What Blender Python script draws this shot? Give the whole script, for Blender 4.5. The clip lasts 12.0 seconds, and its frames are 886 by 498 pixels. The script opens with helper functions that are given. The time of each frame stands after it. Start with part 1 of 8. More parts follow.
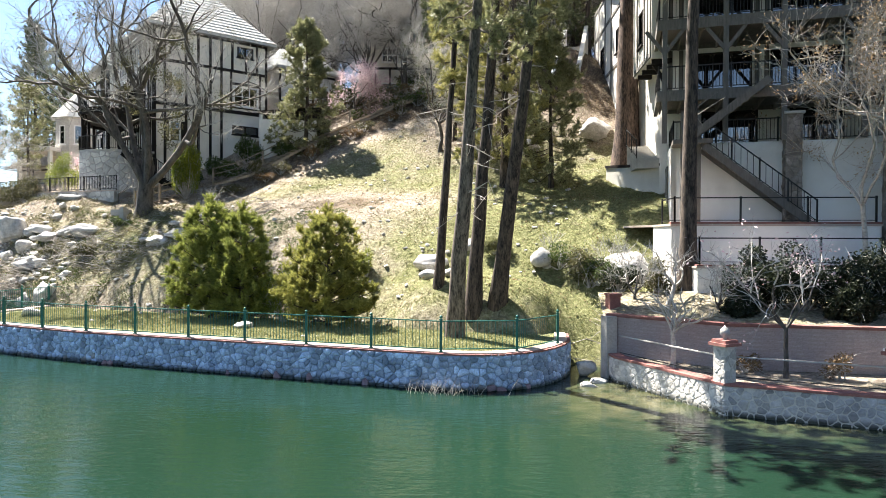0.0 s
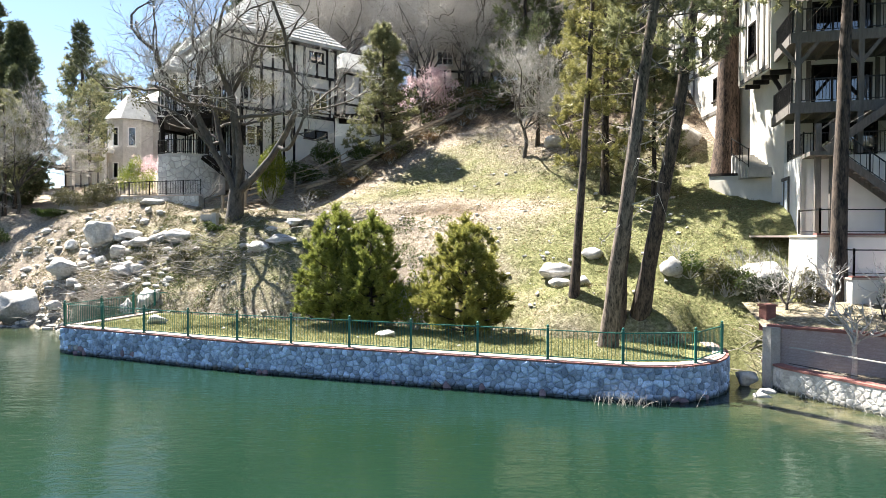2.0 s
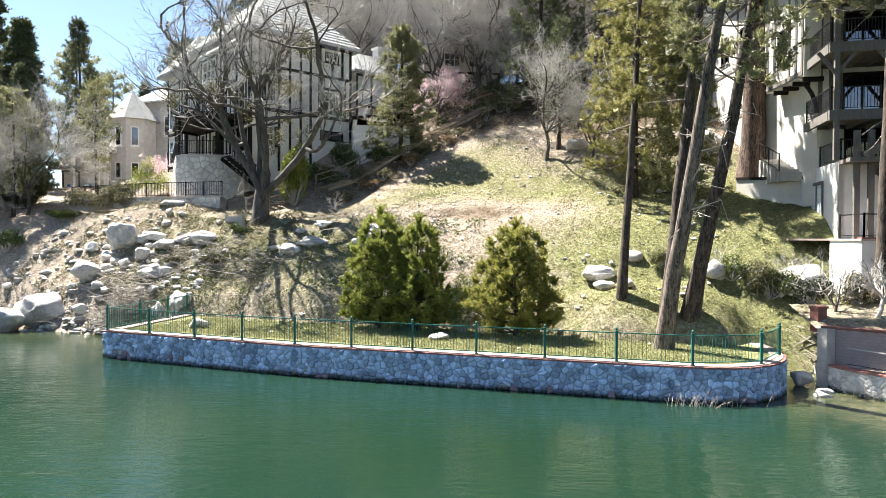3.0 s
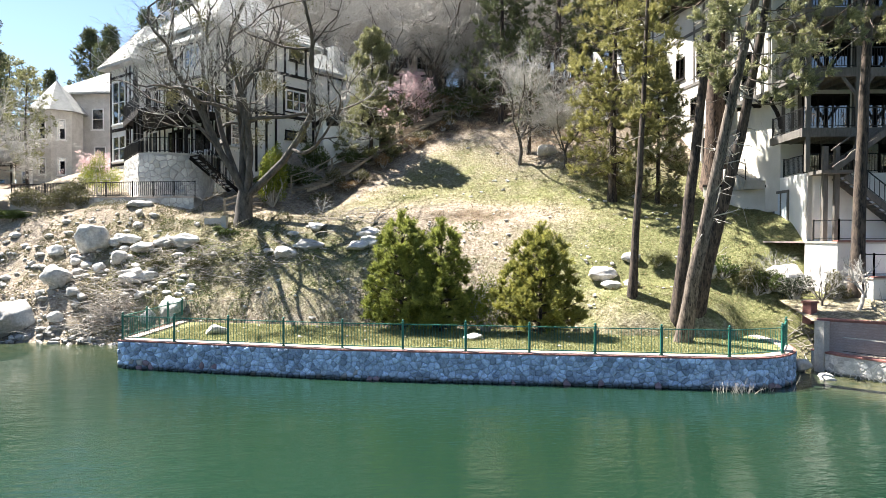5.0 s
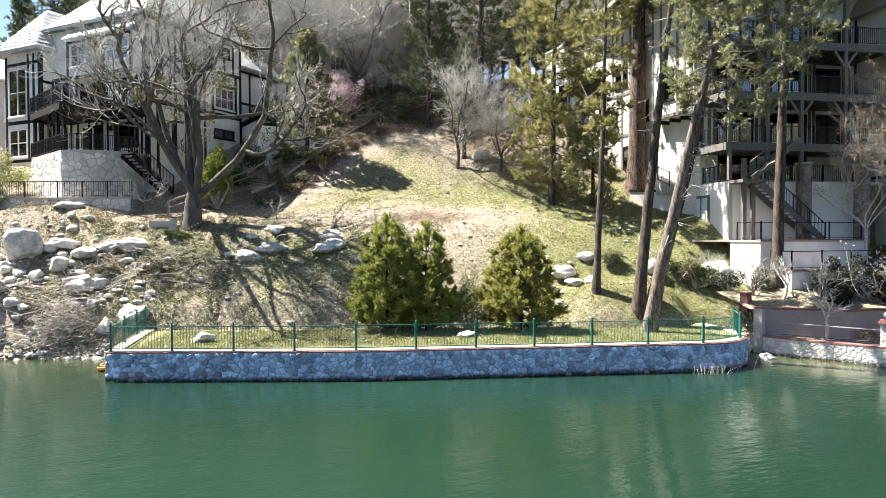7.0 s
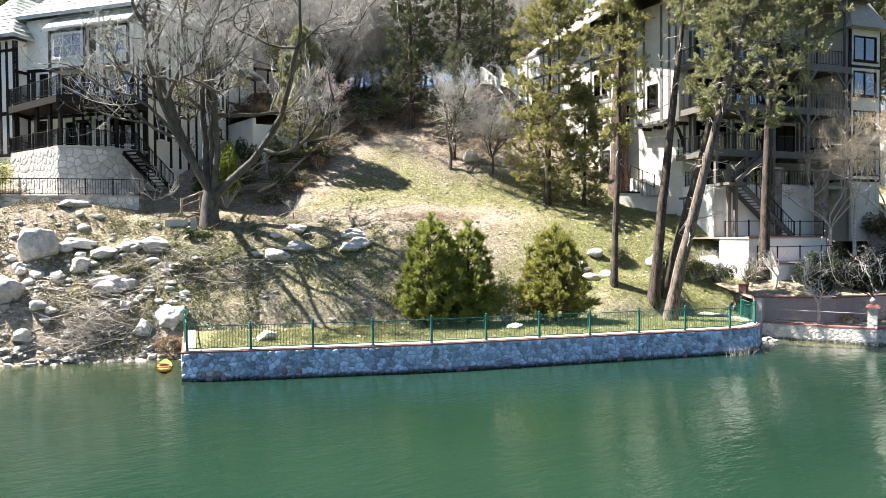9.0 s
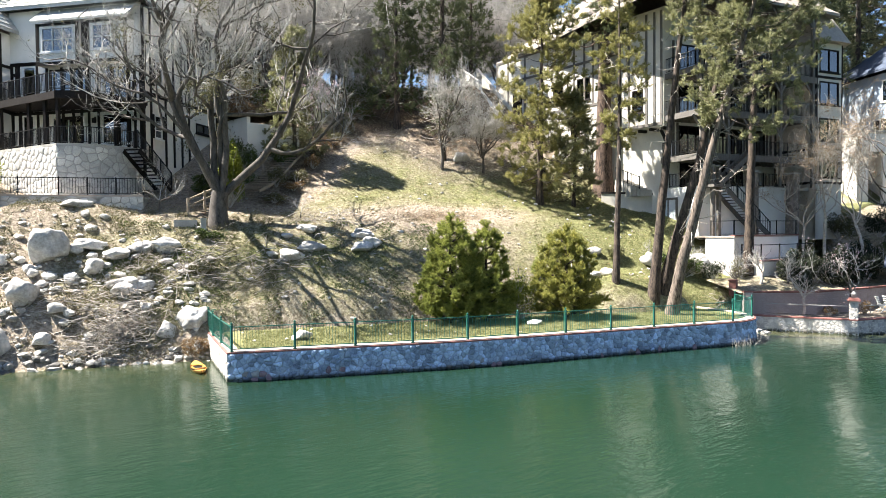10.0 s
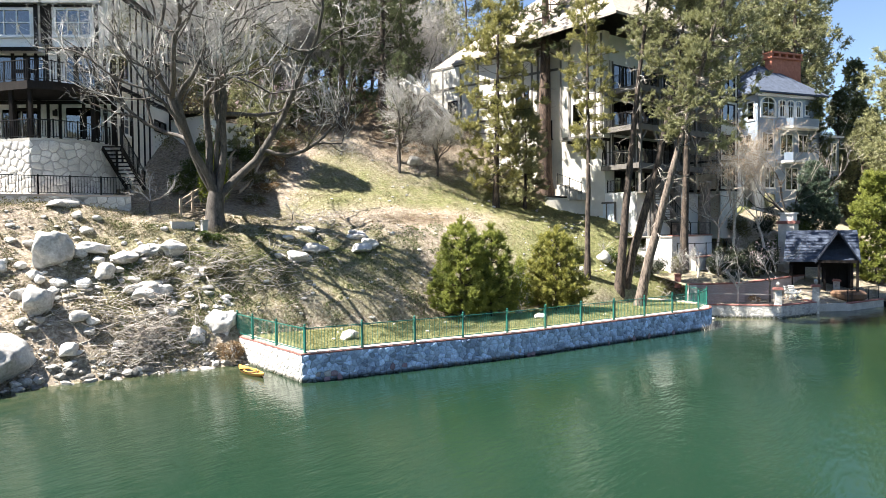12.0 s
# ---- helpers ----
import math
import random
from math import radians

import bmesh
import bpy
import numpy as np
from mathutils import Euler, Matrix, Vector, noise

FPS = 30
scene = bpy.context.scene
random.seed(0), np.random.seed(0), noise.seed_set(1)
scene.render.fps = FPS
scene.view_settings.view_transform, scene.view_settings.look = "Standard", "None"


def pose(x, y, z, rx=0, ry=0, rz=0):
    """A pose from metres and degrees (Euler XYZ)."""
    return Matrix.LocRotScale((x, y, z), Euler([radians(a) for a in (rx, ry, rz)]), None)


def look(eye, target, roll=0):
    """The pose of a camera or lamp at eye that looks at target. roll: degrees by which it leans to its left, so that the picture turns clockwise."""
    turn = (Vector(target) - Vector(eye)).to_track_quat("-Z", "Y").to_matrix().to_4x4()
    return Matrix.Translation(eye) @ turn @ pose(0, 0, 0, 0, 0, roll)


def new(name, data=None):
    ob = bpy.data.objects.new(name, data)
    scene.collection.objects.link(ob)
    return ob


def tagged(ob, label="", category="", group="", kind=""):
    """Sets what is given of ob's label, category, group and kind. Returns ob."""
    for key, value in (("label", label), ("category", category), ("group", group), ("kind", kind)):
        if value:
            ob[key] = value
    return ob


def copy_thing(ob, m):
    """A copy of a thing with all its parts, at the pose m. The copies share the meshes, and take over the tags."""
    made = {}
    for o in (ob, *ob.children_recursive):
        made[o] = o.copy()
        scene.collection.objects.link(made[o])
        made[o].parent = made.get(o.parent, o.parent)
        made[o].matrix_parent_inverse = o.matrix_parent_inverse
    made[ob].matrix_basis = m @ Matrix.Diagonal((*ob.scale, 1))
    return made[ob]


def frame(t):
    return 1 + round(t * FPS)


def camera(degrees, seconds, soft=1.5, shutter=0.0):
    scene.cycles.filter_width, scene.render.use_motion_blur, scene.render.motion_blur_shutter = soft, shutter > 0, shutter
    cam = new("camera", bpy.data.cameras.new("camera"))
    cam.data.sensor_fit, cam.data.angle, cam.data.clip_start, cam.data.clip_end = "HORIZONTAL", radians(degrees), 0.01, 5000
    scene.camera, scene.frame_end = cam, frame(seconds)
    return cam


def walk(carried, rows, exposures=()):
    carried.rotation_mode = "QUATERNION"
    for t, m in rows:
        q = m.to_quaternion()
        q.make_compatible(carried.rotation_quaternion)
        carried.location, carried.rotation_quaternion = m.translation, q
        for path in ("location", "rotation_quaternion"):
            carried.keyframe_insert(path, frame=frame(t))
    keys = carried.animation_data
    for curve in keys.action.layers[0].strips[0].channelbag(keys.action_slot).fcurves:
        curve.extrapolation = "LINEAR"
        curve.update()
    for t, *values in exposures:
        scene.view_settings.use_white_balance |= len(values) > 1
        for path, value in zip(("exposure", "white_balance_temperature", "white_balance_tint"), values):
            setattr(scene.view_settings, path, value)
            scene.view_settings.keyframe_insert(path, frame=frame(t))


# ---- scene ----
cam = camera(67.1, 12.0, soft=0.7)
PATH = [
    (0, (1.796, 0.788, 4.637), (1.673, 2.784, 4.616), 0.2),
    (0.5, (0.446, 0.702, 4.832), (0.323, 2.698, 4.808), 0.2),
    (1, (-1.034, 0.554, 4.938), (-1.155, 2.55, 4.913), 0.3),
    (1.5, (-2.646, 0.349, 5.001), (-2.761, 2.345, 4.975), 0.3),
    (2, (-4.223, 0.172, 5.12), (-4.325, 2.169, 5.091), 0.3),
    (2.5, (-5.823, 0.02, 5.184), (-5.907, 2.018, 5.156), 0.2),
    (3, (-7.426, -0.147, 5.277), (-7.453, 1.853, 5.246), 0.3),
    (5, (-13.69, -0.67, 5.527), (-13.378, 1.305, 5.49), 0.2),
    (5.5, (-15.217, -0.685, 5.568), (-14.794, 1.269, 5.531), 0.0),
    (6, (-16.786, -0.643, 5.617), (-16.249, 1.283, 5.577), -0.1),
    (6.5, (-18.34, -0.54, 5.657), (-17.7, 1.354, 5.616), -0.2),
    (7, (-19.947, -0.354, 5.766), (-19.217, 1.507, 5.722), -0.2),
    (9, (-27.03, 1.398, 5.701), (-26.023, 3.125, 5.656), -0.4),
    (9.5, (-29.009, 2.046, 5.767), (-27.931, 3.729, 5.719), -0.4),
    (10, (-31.055, 2.902, 5.842), (-29.889, 4.527, 5.789), -0.5),
    (10.5, (-33.114, 3.9, 5.918), (-31.86, 5.458, 5.863), -0.4),
    (11, (-35.125, 4.998, 5.97), (-33.786, 6.482, 5.912), -0.6),
    (11.5, (-37.093, 6.212, 5.993), (-35.662, 7.607, 5.933), -0.7),
    (12, (-39.067, 7.52, 6.045), (-37.552, 8.824, 5.986), -0.6),
]
walk(cam, [(t, look(eye, target, roll)) for t, eye, target, roll in PATH], [(0.0, 2.36), (2.5, 2.30), (6.5, 2.29), (10.0, 2.21), (12.0, 2.2)])

# ---- sky and sun ----
SUN_FROM = Vector((-0.77, 0.64, 0.0)).normalized()      # towards the sun, in plan
SUN_UP = radians(57)
world = bpy.data.worlds.new("sky")
scene.world = world
world.use_nodes = True
wn = world.node_tree.nodes
sky = wn.new("ShaderNodeTexSky")
sky.sky_type, sky.sun_disc = "NISHITA", False
sky.sun_elevation = SUN_UP
sky.sun_rotation = math.atan2(SUN_FROM.x, SUN_FROM.y)
sky.altitude, sky.air_density, sky.dust_density, sky.ozone_density = 1500, 1.0, 0.6, 1.0
wn["Background"].inputs["Strength"].default_value = 0.05
world.node_tree.links.new(sky.outputs[0], wn["Background"].inputs["Color"])

sun_data = bpy.data.lights.new("sun", "SUN")
sun_data.energy, sun_data.angle, sun_data.color = 5.0, radians(0.53), (1.0, 0.95, 0.875)
sun_dir = SUN_FROM * math.cos(SUN_UP) + Vector((0, 0, math.sin(SUN_UP)))
sun = new("sun", sun_data)
sun.matrix_world = look(sun_dir * 80, (0, 0, 0))


# ---- building helpers ----
class Build:
    """Gathers faces for one mesh."""

    def __init__(self):
        self.v, self.f = [], []

    def add(self, verts, faces):
        n = len(self.v)
        self.v.extend([tuple(p) for p in verts])
        self.f.extend([tuple(n + i for i in f) for f in faces])
        return self

    def box(self, x0, x1, y0, y1, z0, z1):
        return self.add([(x0, y0, z0), (x1, y0, z0), (x1, y1, z0), (x0, y1, z0), (x0, y0, z1), (x1, y0, z1), (x1, y1, z1), (x0, y1, z1)],
                        [(0, 3, 2, 1), (4, 5, 6, 7), (0, 1, 5, 4), (1, 2, 6, 5), (2, 3, 7, 6), (3, 0, 4, 7)])

    def beam(self, p, q, w, h=None):
        """A bar of section w by h from p to q; w lies level."""
        h = h or w
        p, q = Vector(p), Vector(q)
        d = (q - p).normalized()
        side = d.cross(Vector((0, 0, 1)))
        side = side.normalized() if side.length > 0.01 else Vector((1, 0, 0))
        up = side.cross(d)
        c = [e + side * (a * w / 2) + up * (b * h / 2) for e in (p, q) for a, b in ((-1, -1), (1, -1), (1, 1), (-1, 1))]
        return self.add(c, [(0, 3, 2, 1), (4, 5, 6, 7), (0, 1, 5, 4), (1, 2, 6, 5), (2, 3, 7, 6), (3, 0, 4, 7)])

    def tube(self, pts, radii, sides=8, caps=True):
        pts = [Vector(p) for p in pts]
        rings, side = [], None
        for i, p in enumerate(pts):
            d = (pts[min(i + 1, len(pts) - 1)] - pts[max(i - 1, 0)]).normalized()
            if side is None:
                side = d.orthogonal().normalized()
            side = (side - d * side.dot(d)).normalized()
            up = d.cross(side)
            rings.append([p + (side * math.cos(a) + up * math.sin(a)) * radii[i] for a in [2 * math.pi * k / sides for k in range(sides)]])
        faces = []
        for i in range(len(pts) - 1):
            for k in range(sides):
                a, b = i * sides + k, i * sides + (k + 1) % sides
                faces.append((a, b, b + sides, a + sides))
        if caps:
            faces.append(tuple(range(sides))[::-1])
            faces.append(tuple(range((len(pts) - 1) * sides, len(pts) * sides)))
        return self.add([p for r in rings for p in r], faces)

    def prism(self, poly, z0, z1):
        n = len(poly)
        return self.add([(x, y, z0) for x, y in poly] + [(x, y, z1) for x, y in poly],
                        [tuple(range(n))[::-1], tuple(range(n, 2 * n))] + [(i, (i + 1) % n, n + (i + 1) % n, n + i) for i in range(n)])

    def wall(self, a, b, z0, z1, thick, holes=(), proud=0.0, s0=0.0, s1=None):
        """A wall from a to b in plan, its outer face on the line (or proud of it), in one piece, holes (s0, s1, z0, z1) cut through."""
        a, b = Vector((*a, 0)), Vector((*b, 0))
        length = (b - a).length
        d = (b - a) / length
        inn = Vector((-d.y, d.x, 0))
        s1 = length if s1 is None else s1
        ss = sorted({s0, s1, *[s for h in holes for s in h[:2]]})
        zs = sorted({z0, z1, *[z for h in holes for z in h[2:]]})
        nz = len(zs)
        solid = {(i, j) for i in range(len(ss) - 1) for j in range(nz - 1)
                 if not any(h[0] < (ss[i] + ss[i + 1]) / 2 < h[1] and h[2] < (zs[j] + zs[j + 1]) / 2 < h[3] for h in holes)}
        front = [a + d * s - inn * proud + Vector((0, 0, z)) for s in ss for z in zs]
        back = [p + inn * thick for p in front]
        n, f = len(front), []
        at = lambda i, j: i * nz + j
        for i, j in solid:
            q = (at(i, j), at(i + 1, j), at(i + 1, j + 1), at(i, j + 1))
            f.append(q)
            f.append(tuple(n + k for k in q[::-1]))
            for (di, dj), (p, r) in (((0, -1), (q[0], q[1])), ((1, 0), (q[1], q[2])), ((0, 1), (q[2], q[3])), ((-1, 0), (q[3], q[0]))):
                if (i + di, j + dj) not in solid:
                    f.append((r, p, p + n, r + n))
        return self.add(front + back, f)

    def mesh(self, name, smooth=False):
        me = bpy.data.meshes.new(name)
        me.from_pydata([tuple(p) for p in self.v], [], self.f)
        me.update()
        if smooth:
            me.polygons.foreach_set("use_smooth", [True] * len(me.polygons))
        return me


def fast_mesh(name, verts, tris, smooth=False):
    """A mesh from arrays of places and triangles."""
    verts, tris = np.asarray(verts, np.float32), np.asarray(tris, np.int32)
    me = bpy.data.meshes.new(name)
    me.vertices.add(len(verts))
    me.vertices.foreach_set("co", verts.ravel())
    k = tris.shape[1]
    me.loops.add(tris.size)
    me.loops.foreach_set("vertex_index", tris.ravel())
    me.polygons.add(len(tris))
    me.polygons.foreach_set("loop_start", np.arange(0, tris.size, k, dtype=np.int32))
    me.polygons.foreach_set("loop_total", np.full(len(tris), k, np.int32))
    me.polygons.foreach_set("use_smooth", np.full(len(tris), smooth, bool))
    me.update(calc_edges=True)
    me.validate()
    return me


def thing(name, label, category, at=(0, 0, 0), turn=0.0, group="", kind=""):
    ob = new(name)
    ob.empty_display_size = 0.2
    ob.matrix_basis = pose(*at, 0, 0, turn)
    return tagged(ob, label, category, group, kind)


def part(name, b, material, parent=None, label="", smooth=False, at=None):
    """Links a Build, or a mesh, as one mesh object under parent."""
    me = b.mesh(name, smooth) if isinstance(b, Build) else b
    if material is not None and not me.materials:
        me.materials.append(material)
    ob = new(name, me)
    if parent is not None:
        ob.parent = parent
    if at is not None:
        ob.matrix_basis = at
    if label:
        ob["label"] = label
    return ob


# ---- materials ----
def shader(name):
    m = bpy.data.materials.new(name)
    m.use_nodes = True
    return m, m.node_tree.nodes, m.node_tree.links, m.node_tree.nodes["Principled BSDF"]


def ramp(nodes, stops):
    r = nodes.new("ShaderNodeValToRGB")
    while len(r.color_ramp.elements) < len(stops):
        r.color_ramp.elements.new(0.5)
    for e, (at, c) in zip(r.color_ramp.elements, stops):
        e.position, e.color = at, (*c, 1)
    return r


def noise_tex(nodes, links, scale, detail=5, stretch=None, rough=0.6):
    co = nodes.new("ShaderNodeTexCoord")
    out = co.outputs["Object"]
    if stretch:
        mp = nodes.new("ShaderNodeMapping")
        mp.inputs["Scale"].default_value = stretch
        links.new(out, mp.inputs["Vector"])
        out = mp.outputs[0]
    n = nodes.new("ShaderNodeTexNoise")
    n.inputs["Scale"].default_value, n.inputs["Detail"].default_value, n.inputs["Roughness"].default_value = scale, detail, rough
    links.new(out, n.inputs["Vector"])
    return n


def surface(name, dark, light, scale=3.0, rough=0.8, bump=0.3, fine=30.0, stretch=None, metal=0.0, vary=0.0, island=False, spread=(0.35, 0.65), grime=None):
    """A surface of two tones at two scales, with fine relief; vary: how much each piece differs in brightness."""
    m, nodes, links, bsdf = shader(name)
    big = noise_tex(nodes, links, scale, 6, stretch)
    small = noise_tex(nodes, links, fine, 4, stretch)
    r = ramp(nodes, [(spread[0], dark), (spread[1], light)])
    mix = nodes.new("ShaderNodeMath")
    mix.operation = "MULTIPLY_ADD"
    mix.inputs[1].default_value = 0.45
    links.new(small.outputs["Fac"], mix.inputs[0])
    off = nodes.new("ShaderNodeMath")
    off.operation = "MULTIPLY"
    off.inputs[1].default_value = 0.58
    links.new(big.outputs["Fac"], off.inputs[0])
    links.new(off.outputs[0], mix.inputs[2])
    links.new(mix.outputs[0], r.inputs["Fac"])
    colour = r.outputs["Color"]
    if grime:
        spots = noise_tex(nodes, links, scale * 0.35, 6)
        gr = ramp(nodes, [(0.55, (0, 0, 0)), (0.72, (1, 1, 1))])
        links.new(spots.outputs["Fac"], gr.inputs["Fac"])
        gm = nodes.new("ShaderNodeMix")
        gm.data_type = "RGBA"
        links.new(gr.outputs["Color"], gm.inputs[0])
        links.new(colour, gm.inputs[6])
        gm.inputs[7].default_value = (*grime, 1)
        colour = gm.outputs[2]
    if vary:
        hsv = nodes.new("ShaderNodeHueSaturation")
        if island:
            info = nodes.new("ShaderNodeNewGeometry").outputs["Random Per Island"]
        else:
            info = nodes.new("ShaderNodeObjectInfo").outputs["Random"]
        rng = nodes.new("ShaderNodeMapRange")
        rng.inputs["To Min"].default_value, rng.inputs["To Max"].default_value = 1 - vary, 1 + vary
        links.new(info, rng.inputs["Value"])
        links.new(rng.outputs[0], hsv.inputs["Value"])
        links.new(colour, hsv.inputs["Color"])
        colour = hsv.outputs["Color"]
    links.new(colour, bsdf.inputs["Base Color"])
    bsdf.inputs["Roughness"].default_value = rough
    bsdf.inputs["Metallic"].default_value = metal
    if bump:
        b = nodes.new("ShaderNodeBump")
        b.inputs["Strength"].default_value, b.inputs["Distance"].default_value = bump, 0.02
        links.new(mix.outputs[0], b.inputs["Height"])
        links.new(b.outputs[0], bsdf.inputs["Normal"])
    return m


def waterline(m):
    """A dark wet line with algae just above the lake on a wall's stones."""
    nodes, links = m.node_tree.nodes, m.node_tree.links
    bsdf = nodes["Principled BSDF"]
    src = bsdf.inputs["Base Color"].links[0].from_socket
    co = nodes.new("ShaderNodeTexCoord")
    sep = nodes.new("ShaderNodeSeparateXYZ")
    links.new(co.outputs["Object"], sep.inputs[0])
    n = noise_tex(nodes, links, 2.2, 4)
    add = nodes.new("ShaderNodeMath")
    add.operation = "MULTIPLY_ADD"
    add.inputs[1].default_value = -0.22
    links.new(n.outputs["Fac"], add.inputs[0])
    links.new(sep.outputs["Z"], add.inputs[2])
    r = ramp(nodes, [(0.0, (0.13, 0.14, 0.11)), (1.0, (1, 1, 1))])
    mr = nodes.new("ShaderNodeMapRange")
    mr.inputs["From Min"].default_value, mr.inputs["From Max"].default_value = -0.06, 0.08
    links.new(add.outputs[0], mr.inputs["Value"])
    links.new(mr.outputs[0], r.inputs["Fac"])
    mix = nodes.new("ShaderNodeMix")
    mix.data_type, mix.blend_type = "RGBA", "MULTIPLY"
    mix.inputs[0].default_value = 1.0
    links.new(src, mix.inputs[6])
    links.new(r.outputs["Color"], mix.inputs[7])
    links.new(mix.outputs[2], bsdf.inputs["Base Color"])
    return m


def leafy(name, dark, light, island=True, through_light=0.25, rough=0.6):
    """Leaves or needles: each its own shade, a little light passing through."""
    m, nodes, links, bsdf = shader(name)
    geo = nodes.new("ShaderNodeNewGeometry")
    n = noise_tex(nodes, links, 0.7, 2)
    add = nodes.new("ShaderNodeMath")
    add.operation = "MULTIPLY_ADD"
    add.inputs[1].default_value = 0.5
    links.new(geo.outputs["Random Per Island"], add.inputs[0])
    half = nodes.new("ShaderNodeMath")
    half.operation = "MULTIPLY"
    half.inputs[1].default_value = 0.5
    links.new(n.outputs["Fac"], half.inputs[0])
    links.new(half.outputs[0], add.inputs[2])
    r = ramp(nodes, [(0.2, dark), (0.8, light)])
    links.new(add.outputs[0], r.inputs["Fac"])
    links.new(r.outputs["Color"], bsdf.inputs["Base Color"])
    bsdf.inputs["Roughness"].default_value = rough
    bsdf.inputs["Specular IOR Level"].default_value = 0.3 if rough > 0.5 else 0.6
    t = nodes.new("ShaderNodeBsdfTranslucent")
    links.new(r.outputs["Color"], t.inputs["Color"])
    mix = nodes.new("ShaderNodeMixShader")
    mix.inputs[0].default_value = through_light
    links.new(bsdf.outputs[0], mix.inputs[1])
    links.new(t.outputs[0], mix.inputs[2])
    links.new(mix.outputs[0], nodes["Material Output"].inputs["Surface"])
    return m


def glass_mat(name, tint):
    m, nodes, links, bsdf = shader(name)
    tr = nodes.new("ShaderNodeBsdfTransparent")
    tr.inputs["Color"].default_value = (*tint, 1)
    gl = nodes.new("ShaderNodeBsdfGlossy")
    gl.inputs["Roughness"].default_value = 0.02
    lw = nodes.new("ShaderNodeLayerWeight")
    lw.inputs["Blend"].default_value = 0.5
    pw = nodes.new("ShaderNodeMath")
    pw.operation = "POWER"
    pw.inputs[1].default_value = 5.0
    links.new(lw.outputs["Facing"], pw.inputs[0])
    fr = nodes.new("ShaderNodeMath")
    fr.operation = "MULTIPLY_ADD"
    fr.inputs[1].default_value, fr.inputs[2].default_value = 0.8, 0.2
    links.new(pw.outputs[0], fr.inputs[0])
    mix = nodes.new("ShaderNodeMixShader")
    links.new(fr.outputs[0], mix.inputs[0])
    links.new(tr.outputs[0], mix.inputs[1])
    links.new(gl.outputs[0], mix.inputs[2])
    links.new(mix.outputs[0], nodes["Material Output"].inputs["Surface"])
    return m


def water_mat():
    m, nodes, links, bsdf = shader("lake_water")
    big = noise_tex(nodes, links, 0.05, 3)
    r = ramp(nodes, [(0.35, (0.0066, 0.0200, 0.0118)), (0.68, (0.0100, 0.0285, 0.0170))])
    links.new(big.outputs["Fac"], r.inputs["Fac"])
    depth = nodes.new("ShaderNodeAttribute")
    depth.attribute_name = "shallow"
    bed = noise_tex(nodes, links, 1.4, 5)
    br = ramp(nodes, [(0.35, (0.035, 0.042, 0.018)), (0.65, (0.13, 0.115, 0.06))])
    links.new(bed.outputs["Fac"], br.inputs["Fac"])
    sh = nodes.new("ShaderNodeMix")
    sh.data_type = "RGBA"
    links.new(depth.outputs["Fac"], sh.inputs[0])
    links.new(r.outputs["Color"], sh.inputs[6])
    links.new(br.outputs["Color"], sh.inputs[7])
    links.new(sh.outputs[2], bsdf.inputs["Base Color"])
    bsdf.inputs["Roughness"].default_value = 0.07
    bsdf.inputs["IOR"].default_value = 1.33
    bsdf.inputs["Specular IOR Level"].default_value = 0.36
    w1 = noise_tex(nodes, links, 1.1, 3, (0.55, 1.0, 1.0))
    w2 = noise_tex(nodes, links, 5.5, 3, (0.4, 1.2, 1.0))
    gust = noise_tex(nodes, links, 0.12, 2)
    a = nodes.new("ShaderNodeMath")
    a.operation = "MULTIPLY_ADD"
    a.inputs[1].default_value = 0.45
    links.new(w2.outputs["Fac"], a.inputs[0])
    links.new(w1.outputs["Fac"], a.inputs[2])
    b = nodes.new("ShaderNodeBump")
    b.inputs["Distance"].default_value = 0.16
    g = nodes.new("ShaderNodeMapRange")
    g.inputs["From Min"].default_value, g.inputs["From Max"].default_value = 0.35, 0.65
    g.inputs["To Min"].default_value, g.inputs["To Max"].default_value = 0.12, 0.29
    links.new(gust.outputs["Fac"], g.inputs["Value"])
    links.new(g.outputs[0], b.inputs["Strength"])
    links.new(a.outputs[0], b.inputs["Height"])
    links.new(b.outputs[0], bsdf.inputs["Normal"])
    return m


